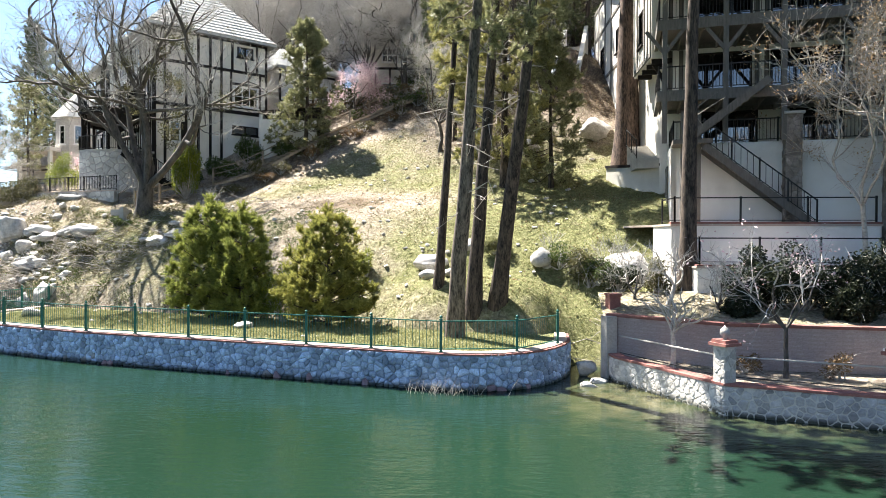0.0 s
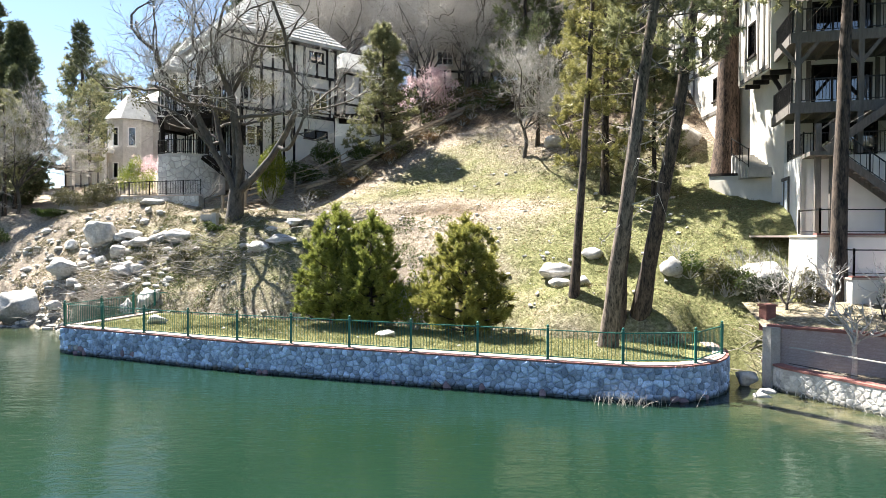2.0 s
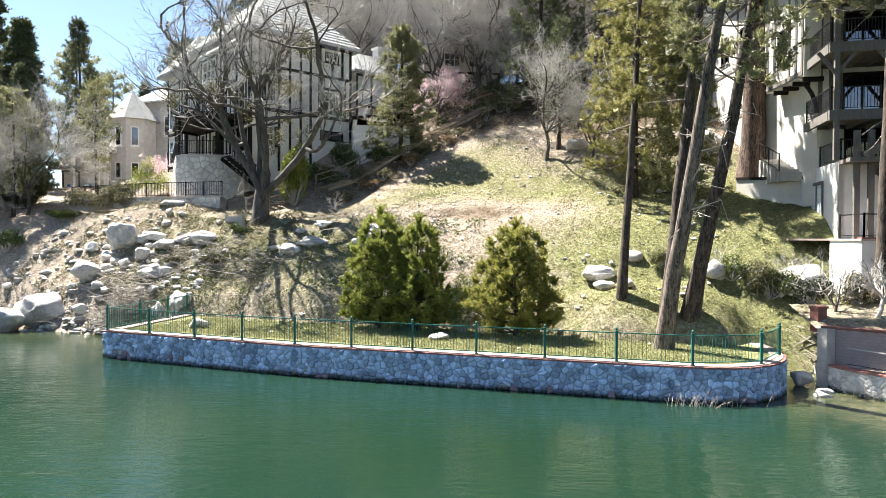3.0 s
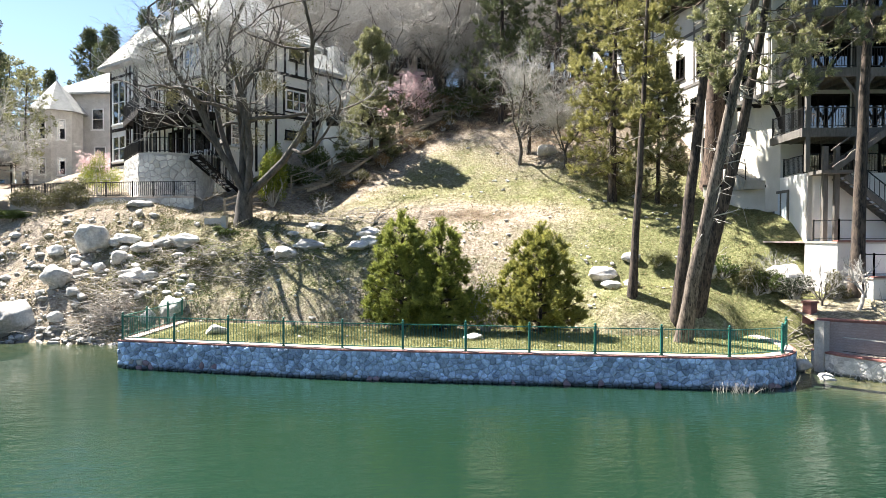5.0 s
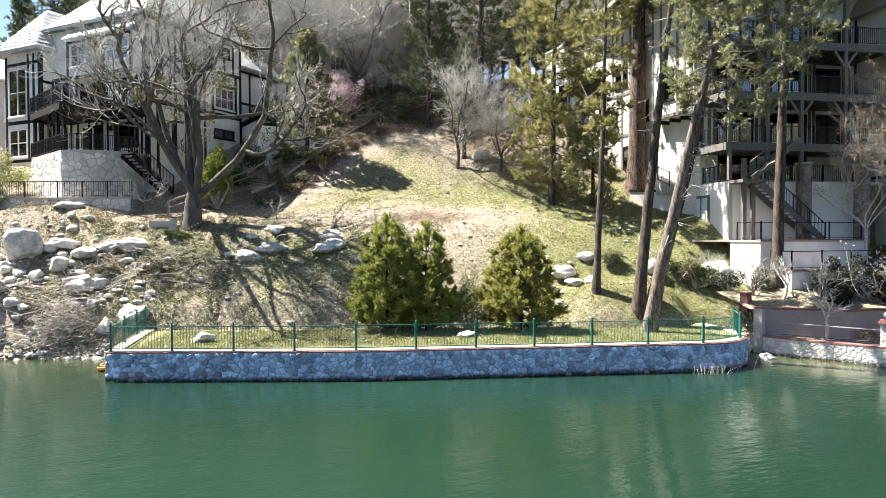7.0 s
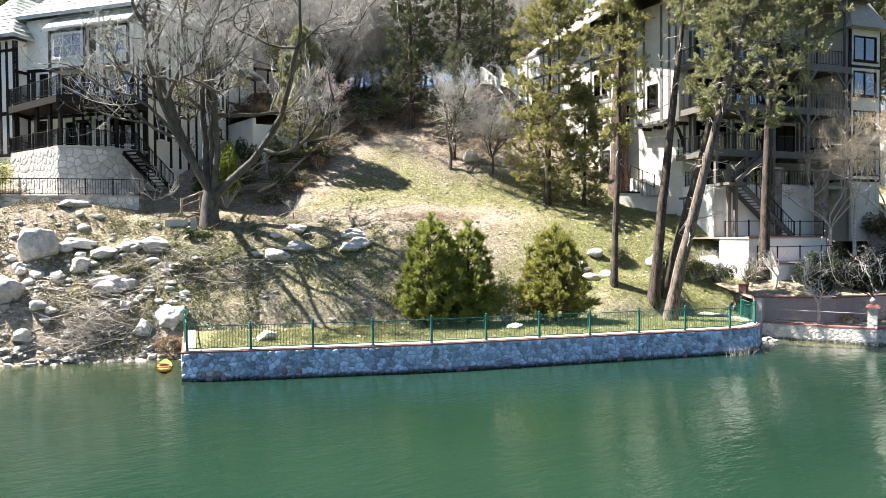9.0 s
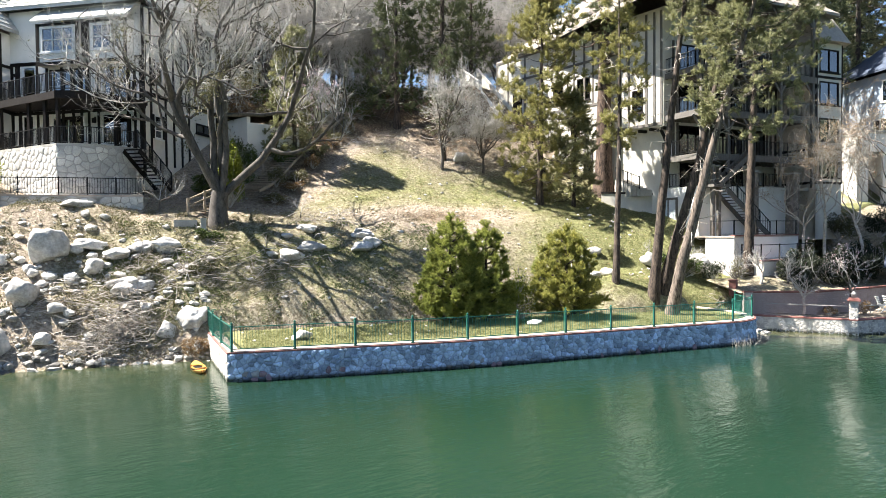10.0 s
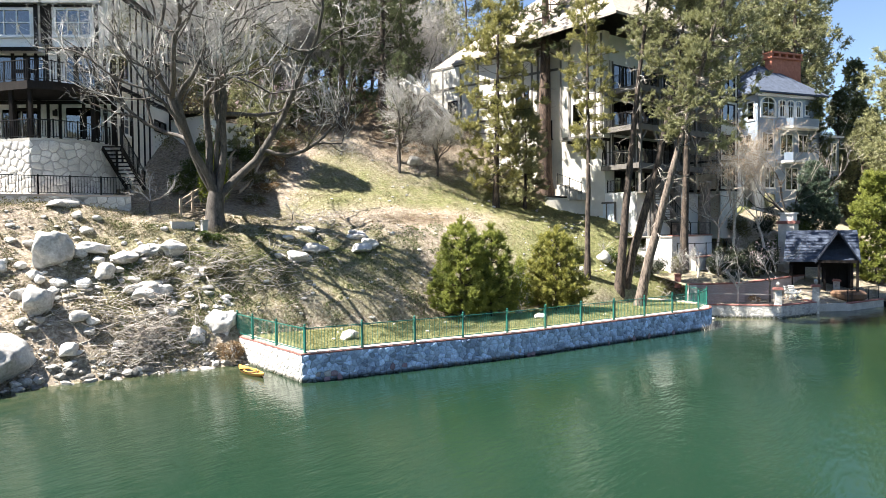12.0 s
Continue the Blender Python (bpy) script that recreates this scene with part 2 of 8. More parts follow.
def ground_mat():
    """Dry grass, green growth, leaf litter and bare soil; where it is green is carried by the sheet's own attribute."""
    m, nodes, links, bsdf = shader("hillside_ground")
    at = nodes.new("ShaderNodeAttribute")
    at.attribute_name = "lush"
    n1 = noise_tex(nodes, links, 0.9, 8, rough=0.68)
    n2 = noise_tex(nodes, links, 7.0, 6, rough=0.7)
    n3 = noise_tex(nodes, links, 38.0, 3)
    dry = ramp(nodes, [(0.30, (0.11, 0.085, 0.066)), (0.48, (0.26, 0.215, 0.168)), (0.66, (0.45, 0.395, 0.325))])
    green = ramp(nodes, [(0.30, (0.065, 0.075, 0.028)), (0.5, (0.165, 0.168, 0.072)), (0.7, (0.30, 0.295, 0.155))])
    links.new(n2.outputs["Fac"], dry.inputs["Fac"])
    links.new(n2.outputs["Fac"], green.inputs["Fac"])
    s = nodes.new("ShaderNodeMath")
    s.operation = "ADD"
    links.new(at.outputs["Fac"], s.inputs[0])
    links.new(n1.outputs["Fac"], s.inputs[1])
    cut = nodes.new("ShaderNodeMapRange")
    cut.inputs["From Min"].default_value, cut.inputs["From Max"].default_value = 0.72, 1.22
    links.new(s.outputs[0], cut.inputs["Value"])
    mix = nodes.new("ShaderNodeMix")
    mix.data_type = "RGBA"
    links.new(cut.outputs[0], mix.inputs[0])
    links.new(dry.outputs["Color"], mix.inputs[6])
    links.new(green.outputs["Color"], mix.inputs[7])
    speck = nodes.new("ShaderNodeMix")
    speck.data_type, speck.blend_type = "RGBA", "OVERLAY"
    speck.inputs[0].default_value = 0.4
    brown = ramp(nodes, [(0.3, (0.04, 0.03, 0.022)), (0.5, (0.11, 0.08, 0.055)), (0.7, (0.23, 0.175, 0.125))])
    links.new(n2.outputs["Fac"], brown.inputs["Fac"])
    floor_f = nodes.new("ShaderNodeMapRange")
    floor_f.inputs["From Min"].default_value, floor_f.inputs["From Max"].default_value = 0.55, 0.2
    links.new(s.outputs[0], floor_f.inputs["Value"])
    wood_mix = nodes.new("ShaderNodeMix")
    wood_mix.data_type = "RGBA"
    links.new(floor_f.outputs[0], wood_mix.inputs[0])
    links.new(mix.outputs[2], wood_mix.inputs[6])
    links.new(brown.outputs["Color"], wood_mix.inputs[7])
    links.new(wood_mix.outputs[2], speck.inputs[6])
    links.new(n3.outputs["Color"], speck.inputs[7])
    n4 = noise_tex(nodes, links, 2.6, 6, rough=0.75)
    patch = ramp(nodes, [(0.36, (0.60, 0.57, 0.53)), (0.47, (0.95, 0.95, 0.94)), (0.66, (1.35, 1.32, 1.27))])
    links.new(n4.outputs["Fac"], patch.inputs["Fac"])
    worn = nodes.new("ShaderNodeMix")
    worn.data_type, worn.blend_type = "RGBA", "MULTIPLY"
    worn.inputs[0].default_value = 0.65
    bw = nodes.new("ShaderNodeRGBToBW")
    links.new(n3.outputs["Color"], bw.inputs[0])
    links.new(bw.outputs[0], speck.inputs[7])
    links.new(speck.outputs[2], worn.inputs[6])
    links.new(patch.outputs["Color"], worn.inputs[7])
    links.new(worn.outputs[2], bsdf.inputs["Base Color"])
    bsdf.inputs["Roughness"].default_value = 0.95
    bsdf.inputs["Specular IOR Level"].default_value = 0.15
    b = nodes.new("ShaderNodeBump")
    b.inputs["Strength"].default_value, b.inputs["Distance"].default_value = 0.9, 0.12
    links.new(n2.outputs["Fac"], b.inputs["Height"])
    links.new(b.outputs[0], bsdf.inputs["Normal"])
    return m


WATER, GROUND = water_mat(), ground_mat()
# The sky's blue in the wall's shade is put into the stone colour.
STONE_SHADE_BLUE = surface("skylit_blue_seawall_stone", (0.165, 0.225, 0.33), (0.52, 0.63, 0.80), 2.2, 0.85, 0.5, 18, vary=0.45)
STONE_SHADE_BLUE_ISLE = surface("skylit_blue_seawall_stone_joined", (0.165, 0.225, 0.33), (0.52, 0.63, 0.80), 2.2, 0.85, 0.5, 18, vary=0.45, island=True)
STONE_RED = surface("reddish_stone", (0.17, 0.115, 0.135), (0.30, 0.225, 0.25), 2.2, 0.85, 0.5, 18, vary=0.2)
STONE_WARM = surface("pale_warm_stone", (0.38, 0.355, 0.32), (0.62, 0.59, 0.54), 2.0, 0.85, 0.5, 16, vary=0.25)
STONE_HOUSE = surface("grey_house_stone", (0.40, 0.385, 0.365), (0.62, 0.60, 0.565), 2.0, 0.85, 0.5, 16, vary=0.2)
# Blue like the stones: skylight in shade put into the mortar colour.
MORTAR_SHADE_BLUE = surface("mortar", (0.30, 0.36, 0.46), (0.46, 0.53, 0.65), 4, 0.95, 0.4, 40)
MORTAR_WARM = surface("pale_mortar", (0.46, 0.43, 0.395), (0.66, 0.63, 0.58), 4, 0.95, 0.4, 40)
MORTAR_HOUSE = surface("grey_mortar", (0.30, 0.285, 0.27), (0.44, 0.42, 0.40), 4, 0.95, 0.4, 40)
BRICK = surface("red_brick", (0.17, 0.07, 0.06), (0.32, 0.14, 0.115), 5, 0.85, 0.4, 40, vary=0.25)
COPING = surface("pale_coping", (0.34, 0.27, 0.225), (0.50, 0.42, 0.36), 2.5, 0.9, 0.3, 30)
ROCK = surface("granite_boulder", (0.27, 0.255, 0.235), (0.64, 0.615, 0.58), 1.3, 0.9, 1.0, 9, vary=0.16, grime=(0.20, 0.19, 0.17))
ROCK_WET = surface("wet_shore_stone", (0.06, 0.058, 0.05), (0.26, 0.245, 0.22), 1.6, 0.6, 0.7, 14, vary=0.45, island=True)
CATKIN = leafy("tan_catkins", (0.22, 0.135, 0.07), (0.52, 0.37, 0.21), through_light=0.35)
ROCK_ISLE = surface("granite_rubble", (0.25, 0.235, 0.21), (0.62, 0.595, 0.555), 1.6, 0.9, 0.7, 14, vary=0.25, island=True)
FENCE = surface("green_painted_metal", (0.012, 0.105, 0.08), (0.02, 0.15, 0.115), 6, 0.4, 0.1, 60)
BARK = surface("pine_bark", (0.010, 0.0075, 0.0065), (0.115, 0.086, 0.066), 7.0, 0.95, 1.0, 24, (1.0, 1.0, 0.22), spread=(0.42, 0.62))
BARK_RED = surface("reddish_pine_bark", (0.018, 0.011, 0.008), (0.165, 0.112, 0.085), 5.0, 0.95, 1.0, 20, (1.0, 1.0, 0.22), spread=(0.40, 0.62))
BARK_PALE = surface("pale_pine_bark", (0.018, 0.0135, 0.011), (0.225, 0.18, 0.145), 7.0, 0.95, 1.0, 24, (1.0, 1.0, 0.22), spread=(0.40, 0.62))
BARK_OAK = surface("grey_oak_bark", (0.022, 0.019, 0.017), (0.135, 0.118, 0.102), 4.0, 0.95, 0.8, 20, (1, 1, 0.35))
TWIG = surface("bare_grey_twigs", (0.24, 0.225, 0.205), (0.56, 0.535, 0.50), 5.0, 0.9, 0.2, 30)
DEAD = surface("dead_branches", (0.24, 0.205, 0.17), (0.56, 0.51, 0.45), 3.0, 0.95, 0.3, 30, vary=0.2, island=True)
BIRCH = surface("white_birch_bark", (0.26, 0.21, 0.17), (0.68, 0.62, 0.54), 4.0, 0.8, 0.3, 20, (1, 1, 2.5))
NEEDLE = leafy("pine_needles", (0.06, 0.07, 0.025), (0.42, 0.415, 0.21), through_light=0.4, rough=0.42)
NEEDLE_YELLOW = leafy("yellowish_needles", (0.085, 0.09, 0.022), (0.46, 0.425, 0.16), through_light=0.4, rough=0.42)
NEEDLE_YOUNG = leafy("young_pine_needles", (0.05, 0.08, 0.016), (0.46, 0.48, 0.12), through_light=0.4)
NEEDLE_GOLD = leafy("yellow_green_needles", (0.075, 0.095, 0.02), (0.50, 0.47, 0.13), through_light=0.42)
NEEDLE_DARK = leafy("dark_needles", (0.028, 0.042, 0.02), (0.19, 0.21, 0.10))
LEAF = leafy("shrub_leaves", (0.025, 0.045, 0.012), (0.13, 0.17, 0.04))
LEAF_BRIGHT = leafy("fresh_leaves", (0.08, 0.13, 0.015), (0.34, 0.36, 0.06), through_light=0.35)
LEAF_OLIVE = leafy("olive_leaves", (0.045, 0.045, 0.02), (0.20, 0.185, 0.085))
LEAF_DRY = leafy("dry_leaves", (0.10, 0.06, 0.03), (0.30, 0.20, 0.10))
PETAL = leafy("pink_blossom", (0.50, 0.33, 0.35), (0.80, 0.66, 0.67), through_light=0.35)
GRASS = leafy("grass_blades", (0.09, 0.098, 0.03), (0.25, 0.24, 0.105), through_light=0.3)
GRASS_LAWN = leafy("lawn_blades", (0.11, 0.125, 0.04), (0.33, 0.325, 0.16), through_light=0.3)
GRASS_DRY = leafy("dry_grass_blades", (0.21, 0.175, 0.105), (0.52, 0.455, 0.315), through_light=0.25)
STUCCO = surface("cream_stucco", (0.70, 0.655, 0.57), (0.82, 0.78, 0.70), 0.9, 0.92, 0.25, 45, grime=(0.58, 0.53, 0.45))
STUCCO_WHITE = surface("white_stucco", (0.74, 0.72, 0.68), (0.86, 0.84, 0.80), 0.9, 0.92, 0.25, 45, grime=(0.64, 0.61, 0.56))
# Darker stucco; on the deck house it carries tree shade in its colour.
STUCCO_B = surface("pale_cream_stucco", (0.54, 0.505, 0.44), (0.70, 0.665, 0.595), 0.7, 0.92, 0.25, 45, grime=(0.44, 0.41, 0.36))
TIMBER = surface("dark_stained_timber", (0.006, 0.005, 0.0045), (0.024, 0.019, 0.017), 3, 0.8, 0.4, 40, (6, 6, 0.7))
TIMBER.node_tree.nodes["Principled BSDF"].inputs["Specular IOR Level"].default_value = 0.2
TIMBER_GREY = surface("weathered_grey_timber", (0.075, 0.068, 0.06), (0.17, 0.155, 0.138), 3, 0.8, 0.4, 40, (4, 4, 0.7))
BRUSH = surface("grey_brushwood", (0.19, 0.165, 0.14), (0.48, 0.44, 0.39), 3.0, 0.95, 0.3, 30, vary=0.35, island=True)
WOOD = surface("weathered_wood", (0.17, 0.135, 0.098), (0.40, 0.335, 0.255), 3, 0.9, 0.5, 30, (3, 3, 1), vary=0.2)
SHINGLE = surface("pale_green_shingles", (0.32, 0.325, 0.305), (0.50, 0.50, 0.475), 2.0, 0.85, 0.5, 22, vary=0.22)
SHINGLE_TAN = surface("tan_shingles", (0.224, 0.190, 0.160), (0.367, 0.320, 0.272), 2.0, 0.85, 0.5, 22, vary=0.2)
SHINGLE_BLUE = surface("slate_blue_shingles", (0.022, 0.03, 0.048), (0.06, 0.076, 0.112), 2.0, 0.95, 0.5, 22, vary=0.25)
WHITE = surface("white_paint", (0.70, 0.70, 0.69), (0.82, 0.82, 0.80), 3, 0.5, 0.1, 40)
BLUE_GREY = surface("blue_grey_siding", (0.21, 0.265, 0.335), (0.31, 0.375, 0.455), 1.2, 0.8, 0.3, 40)
PALE_BLUE = surface("pale_blue_paint", (0.48, 0.54, 0.58), (0.62, 0.67, 0.70), 2, 0.6, 0.1, 40)
IRON = surface("black_iron", (0.012, 0.012, 0.013), (0.035, 0.034, 0.033), 6, 0.5, 0.1, 50, metal=0.6)
CONCRETE = surface("weathered_concrete", (0.30, 0.285, 0.26), (0.50, 0.48, 0.44), 1.4, 0.92, 0.4, 30, grime=(0.22, 0.21, 0.19))
GLASS = glass_mat("window_glass", (0.16, 0.22, 0.30))
FOREST = surface("distant_forest", (0.02, 0.03, 0.016), (0.07, 0.08, 0.045), 0.05, 0.95, 0.6, 0.4)
CURTAIN = surface("pale_curtain", (0.45, 0.45, 0.44), (0.62, 0.62, 0.60), 2, 0.95, 0.1, 30)
# Near-black colour stands for the lack of light in the rooms.
DARK_ROOM = surface("painted_dark_interior", (0.02, 0.019, 0.018), (0.05, 0.047, 0.044), 1, 0.95, 0.0, 10)
# Paler copy for wall faces in the sun: brightness put into the colour.
STONE_SUNLIT = waterline(surface("sunlit_pale_stone", (0.47, 0.44, 0.405), (0.68, 0.65, 0.60), 2.0, 0.85, 0.5, 16, vary=0.25))
STONE_TAN = waterline(surface("greyish_tan_stone", (0.27, 0.26, 0.26), (0.50, 0.48, 0.47), 2.2, 0.85, 0.5, 18, vary=0.3))
STONE_BROWN = surface("brown_rubble_stone", (0.13, 0.105, 0.09), (0.36, 0.31, 0.27), 2.6, 0.85, 0.5, 18, vary=0.35)
waterline(STONE_SHADE_BLUE), waterline(STONE_SHADE_BLUE_ISLE), waterline(MORTAR_SHADE_BLUE)

# ---- the lie of the land ----
O, ALONG, INLAND = Vector((-22.58, 29.03)), Vector((0.953, -0.302)), Vector((0.302, 0.953))
RISE_V = [-400, -20, 0, 4.0, 5.1, 6.0, 6.9, 8.3, 9.3, 12.4, 15.0, 17.0, 18.3, 20.3, 22.7, 31.4, 45, 70, 120, 400, 3000]
RISE_Z = [-6, -5, -2.2, -0.6, 0.0, 0.9, 2.3, 3.25, 4.3, 6.4, 7.15, 7.9, 8.5, 9.8, 11.5, 16.4, 21.5, 26, 32, 45, 70]


def uv(x, y):
    return (x - O.x) * ALONG.x + (y - O.y) * ALONG.y, (x - O.x) * INLAND.x + (y - O.y) * INLAND.y


def step(a, b, t):
    t = np.clip((t - a) / (b - a), 0, 1)
    return t * t * (3 - 2 * t)


def ground_z(x, y):
    """Height of the hillside, without its small bumps."""
    u, v = uv(x, y)
    soft = sum(np.interp(v + k, RISE_V, RISE_Z) for k in (-0.5, 0.0, 0.5)) / 3
    z = np.where(v < 7, np.interp(v, RISE_V, RISE_Z), soft)
    z = z - step(-9, -30, u) * np.clip(v - 15, 0, 60) * 0.36              # the left-hand lots lie lower
    z = z + 3.4 * np.exp(-(((x - 7.0) / 4.5) ** 2 + ((y - 50) / 6.5) ** 2))   # knoll at the top right
    z = z + 0.75 * np.exp(-(((x + 26.5) / 6) ** 2 + ((y - 44.6) / 2.6) ** 2))   # shelf below the half-timbered house
    z = z + 1.75 * step(18, 21.5, u) * step(27.5, 25, u) * step(4.2, 5.4, v) * step(8.5, 5.2, v)   # the foot of the slope under the tall pines
    z = z - 0.9 * np.exp(-(((x - 5.2) / 1.3) ** 2 + ((y - 25) / 4.0) ** 2))  # the gully
    z = np.where((x > 6.4) & (y < 28.5), np.minimum(z, 2.0 + 0.25 * (y - 24)), z)
    return z


def hill(x, y):
    """Height of the ground at one place, bumps included."""
    z = float(ground_z(x, y))
    a = min(1.0, max(0.0, (z - 0.2) / 1.5))
    return z + a * (0.22 * noise.noise(Vector((x * 0.35, y * 0.35, 0.3))) + 0.09 * noise.noise(Vector((x * 1.3, y * 1.3, 4.0))))


def spaced(lo, hi, step_in, far):
    mid = list(np.arange(lo, hi, step_in))
    a, b, s = [], [], step_in
    x = lo
    while x > -far:
        s *= 1.16
        x -= s
        a.append(x)
    x, s = mid[-1], step_in
    while x < far:
        s *= 1.16
        x += s
        b.append(x)
    return np.array(a[::-1] + mid + b)


gx, gy = spaced(-44, 22, 0.36, 2600), spaced(27, 62, 0.36, 2600)
GX, GY = np.meshgrid(gx, gy)
GZ = ground_z(GX, GY)
bump = np.array([0.22 * noise.noise(Vector((a * 0.35, b * 0.35, 0.3))) + 0.09 * noise.noise(Vector((a * 1.3, b * 1.3, 4.0))) for a, b in zip(GX.ravel(), GY.ravel())])
GZ = GZ + bump.reshape(GZ.shape) * np.clip((GZ - 0.2) / 1.5, 0, 1)
ny, nx = GX.shape
idx = np.arange(nx * ny).reshape(ny, nx)
quads = np.stack([idx[:-1, :-1], idx[:-1, 1:], idx[1:, 1:], idx[1:, :-1]], -1).reshape(-1, 4)
ground_me = fast_mesh("ground", np.stack([GX, GY, GZ], -1).reshape(-1, 3), quads, True)
GU, GV = uv(GX, GY)


def lush_at(x, y):
    """How green the ground is: the terrace, the foot of the hill, the shelf at the middle and the shady right side."""
    u, v = uv(x, y)
    shelf = np.exp(-((v - 16.5) / 3.2) ** 2) * step(-2, 9, u)
    right = step(12, 24, u) * np.exp(-((v - 9.5) / 5.0) ** 2) * 1.3
    upper = np.exp(-((v - 22) / 3.5) ** 2) * step(4, 10, u) * 0.75
    left = np.exp(-((v - 9.5) / 3.0) ** 2) * step(-10, -4, u) * step(13, 8, u) * 0.95
    worn = np.exp(-(((v - 14.3) / 2.0) ** 2 + ((u - 13.5) / 5.5) ** 2)) * 0.8
    beside = ((x + 16.2) * 11.6 - (y - 44.9) * 13.4) / 17.7                  # how far to the lake side of the long stairs
    bare = np.exp(-((beside - 1.6) / 1.7) ** 2) * step(14, 17, v) * 0.6
    woods_floor = np.maximum(step(19.5, 24, v) * step(12, 18, u), step(25, 31, v))
    return np.clip(0.46 * shelf + 0.6 * right + 0.42 * upper + 0.4 * left + 0.2 - worn - bare - woods_floor * 0.75, -0.5, 0.8)


lush = ground_me.attributes.new("lush", "FLOAT", "POINT")
lush.data.foreach_set("value", lush_at(GX, GY).astype(np.float32).ravel())
tagged(part("ground", ground_me, GROUND), "steep hillside of dry grass, green patches and leaf litter", "ground", kind="structure")

# ---- the lake ----
wx, wy = spaced(-44, 30, 0.8, 2900), np.array([v for v in spaced(12, 40, 0.8, 2900) if v < 60])
WX, WY = np.meshgrid(wx, wy)
my, mx = WX.shape
wi = np.arange(mx * my).reshape(my, mx)
lake_me = fast_mesh("water", np.stack([WX, WY, 0 * WX], -1).reshape(-1, 3), np.stack([wi[:-1, :-1], wi[:-1, 1:], wi[1:, 1:], wi[1:, :-1]], -1).reshape(-1, 4), True)
wu, wv = uv(WX, WY)
near_bank = np.exp(-np.clip(5.4 - wv, 0, 60) / 4.0) * step(0.8, -0.8, wu) * 0.42
near_creek = np.exp(-(((WX - 6.4) / 2.2) ** 2 + ((WY - 21.0) / 2.8) ** 2)) * 0.85
near_right = np.exp(-np.clip(18.0 - 0.33 * (WX - 9) - WY, 0, 60) / 1.3) * step(7.5, 9, WX) * 0.4
lake_me.attributes.new("shallow", "FLOAT", "POINT").data.foreach_set("value", np.clip(np.maximum(np.maximum(near_bank, near_creek), near_right), 0, 1).astype(np.float32).ravel())
tagged(part("water", lake_me, WATER), "dark green rippled lake water, brownish in the shallows", "lake", kind="structure")

# ---- unseen wooded hills added across the lake, behind the eye, to cut reflected sky ----
HA, HR = np.meshgrid(np.radians(np.linspace(-172, -12, 120)), np.linspace(0, 1, 14))
far_r = 320 + 420 * HR
HX, HY = -20 + far_r * np.cos(HA), far_r * np.sin(HA)
ridge = np.array([noise.noise(Vector((a * 0.008, b * 0.008, 7.0))) * 34 + noise.noise(Vector((a * 0.05, b * 0.05, 3.0))) * 9 for a, b in zip(HX.ravel(), HY.ravel())]).reshape(HX.shape)
HZ = -4 + step(0, 0.9, HR) * (105 + ridge)
hi = np.arange(HX.size).reshape(HX.shape)
hills_me = fast_mesh("far_hills", np.stack([HX, HY, HZ], -1).reshape(-1, 3), np.stack([hi[:-1, :-1], hi[:-1, 1:], hi[1:, 1:], hi[1:, :-1]], -1).reshape(-1, 4), True)
tagged(part("far_hills", hills_me, FOREST), "unseen dark wooded hills, added to cut the sky reflected in windows", "hills", kind="structure")

# ---- the seawall: a bent line with a rounded right-hand end ----
WALL_Z, LAWN_Z = 1.13, 1.12


def seawall_line():
    """Outer foot of the wall in plan, from the left return's landward end round to the creek."""
    pts = [Vector((-21.5, 36.4)), Vector((-22.78, 28.98)), Vector((-13.58, 25.4)), Vector((0.3, 21.6))]
    bend = [Vector((0.3, 21.6)), Vector((2.4, 21.05)), Vector((4.2, 22.2)), Vector((4.85, 24.8))]
    for k in range(1, 9):
        t = k / 8
        pts.append(bend[0] * (1 - t) ** 3 + bend[1] * (3 * t * (1 - t) ** 2) + bend[2] * (3 * t * t * (1 - t)) + bend[3] * t ** 3)
    pts.append(Vector((5.0, 26.6)))
    return pts


LINE = seawall_line()


def walked(line, gap):
    """Places every gap metres along a line: (place, direction, distance run)."""
    out, run = [], 0.0
    for a, b in zip(line, line[1:]):
        seg, d = (b - a).length, (b - a).normalized()
        n = max(1, round(seg / gap))
        for i in range(n):
            out.append((a + (b - a) * ((i + 0.5) / n), d, run + seg * (i + 0.5) / n, seg / n))
        run += seg
    return out


def inset(line, w):
    """The line moved inland by w (to the left of the way it runs, which is landward)."""
    out = []
    for i, p in enumerate(line):
        d0 = (p - line[i - 1]).normalized() if i else (line[1] - p).normalized()
        d1 = (line[i + 1] - p).normalized() if i + 1 < len(line) else d0
        n0, n1 = Vector((-d0.y, d0.x)), Vector((-d1.y, d1.x))
        m = (n0 + n1).normalized()
        out.append(p + m * (w / max(0.4, m.dot(n0))))
    return out


seawall = thing("seawall", "rubble stone seawall with a red brick edge, standing in the lake", "wall", kind="structure")
inner = inset(LINE, 0.48)
core, side_core = Build(), Build()
for i in range(len(LINE) - 1):
    a, b = inset(LINE, 0.014)[i:i + 2]
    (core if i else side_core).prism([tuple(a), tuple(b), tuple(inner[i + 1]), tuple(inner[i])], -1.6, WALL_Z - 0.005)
# Blue-tinted mortar for the shaded front, pale mortar for the sunlit return.
part("mortar_core", core, MORTAR_SHADE_BLUE, seawall, "mortar between the stones, tinted blue like skylit shade")
part("mortar_core", side_core, MORTAR_WARM, seawall, "mortar between the stones, paler to look sunlit")
coping = Build()
brick_in, cop_in = inset(LINE, 0.09), inset(LINE, 0.52)
for i in range(len(LINE) - 1):
    coping.prism([tuple(brick_in[i]), tuple(brick_in[i + 1]), tuple(cop_in[i + 1]), tuple(cop_in[i])], WALL_Z - 0.002, WALL_Z + 0.05)
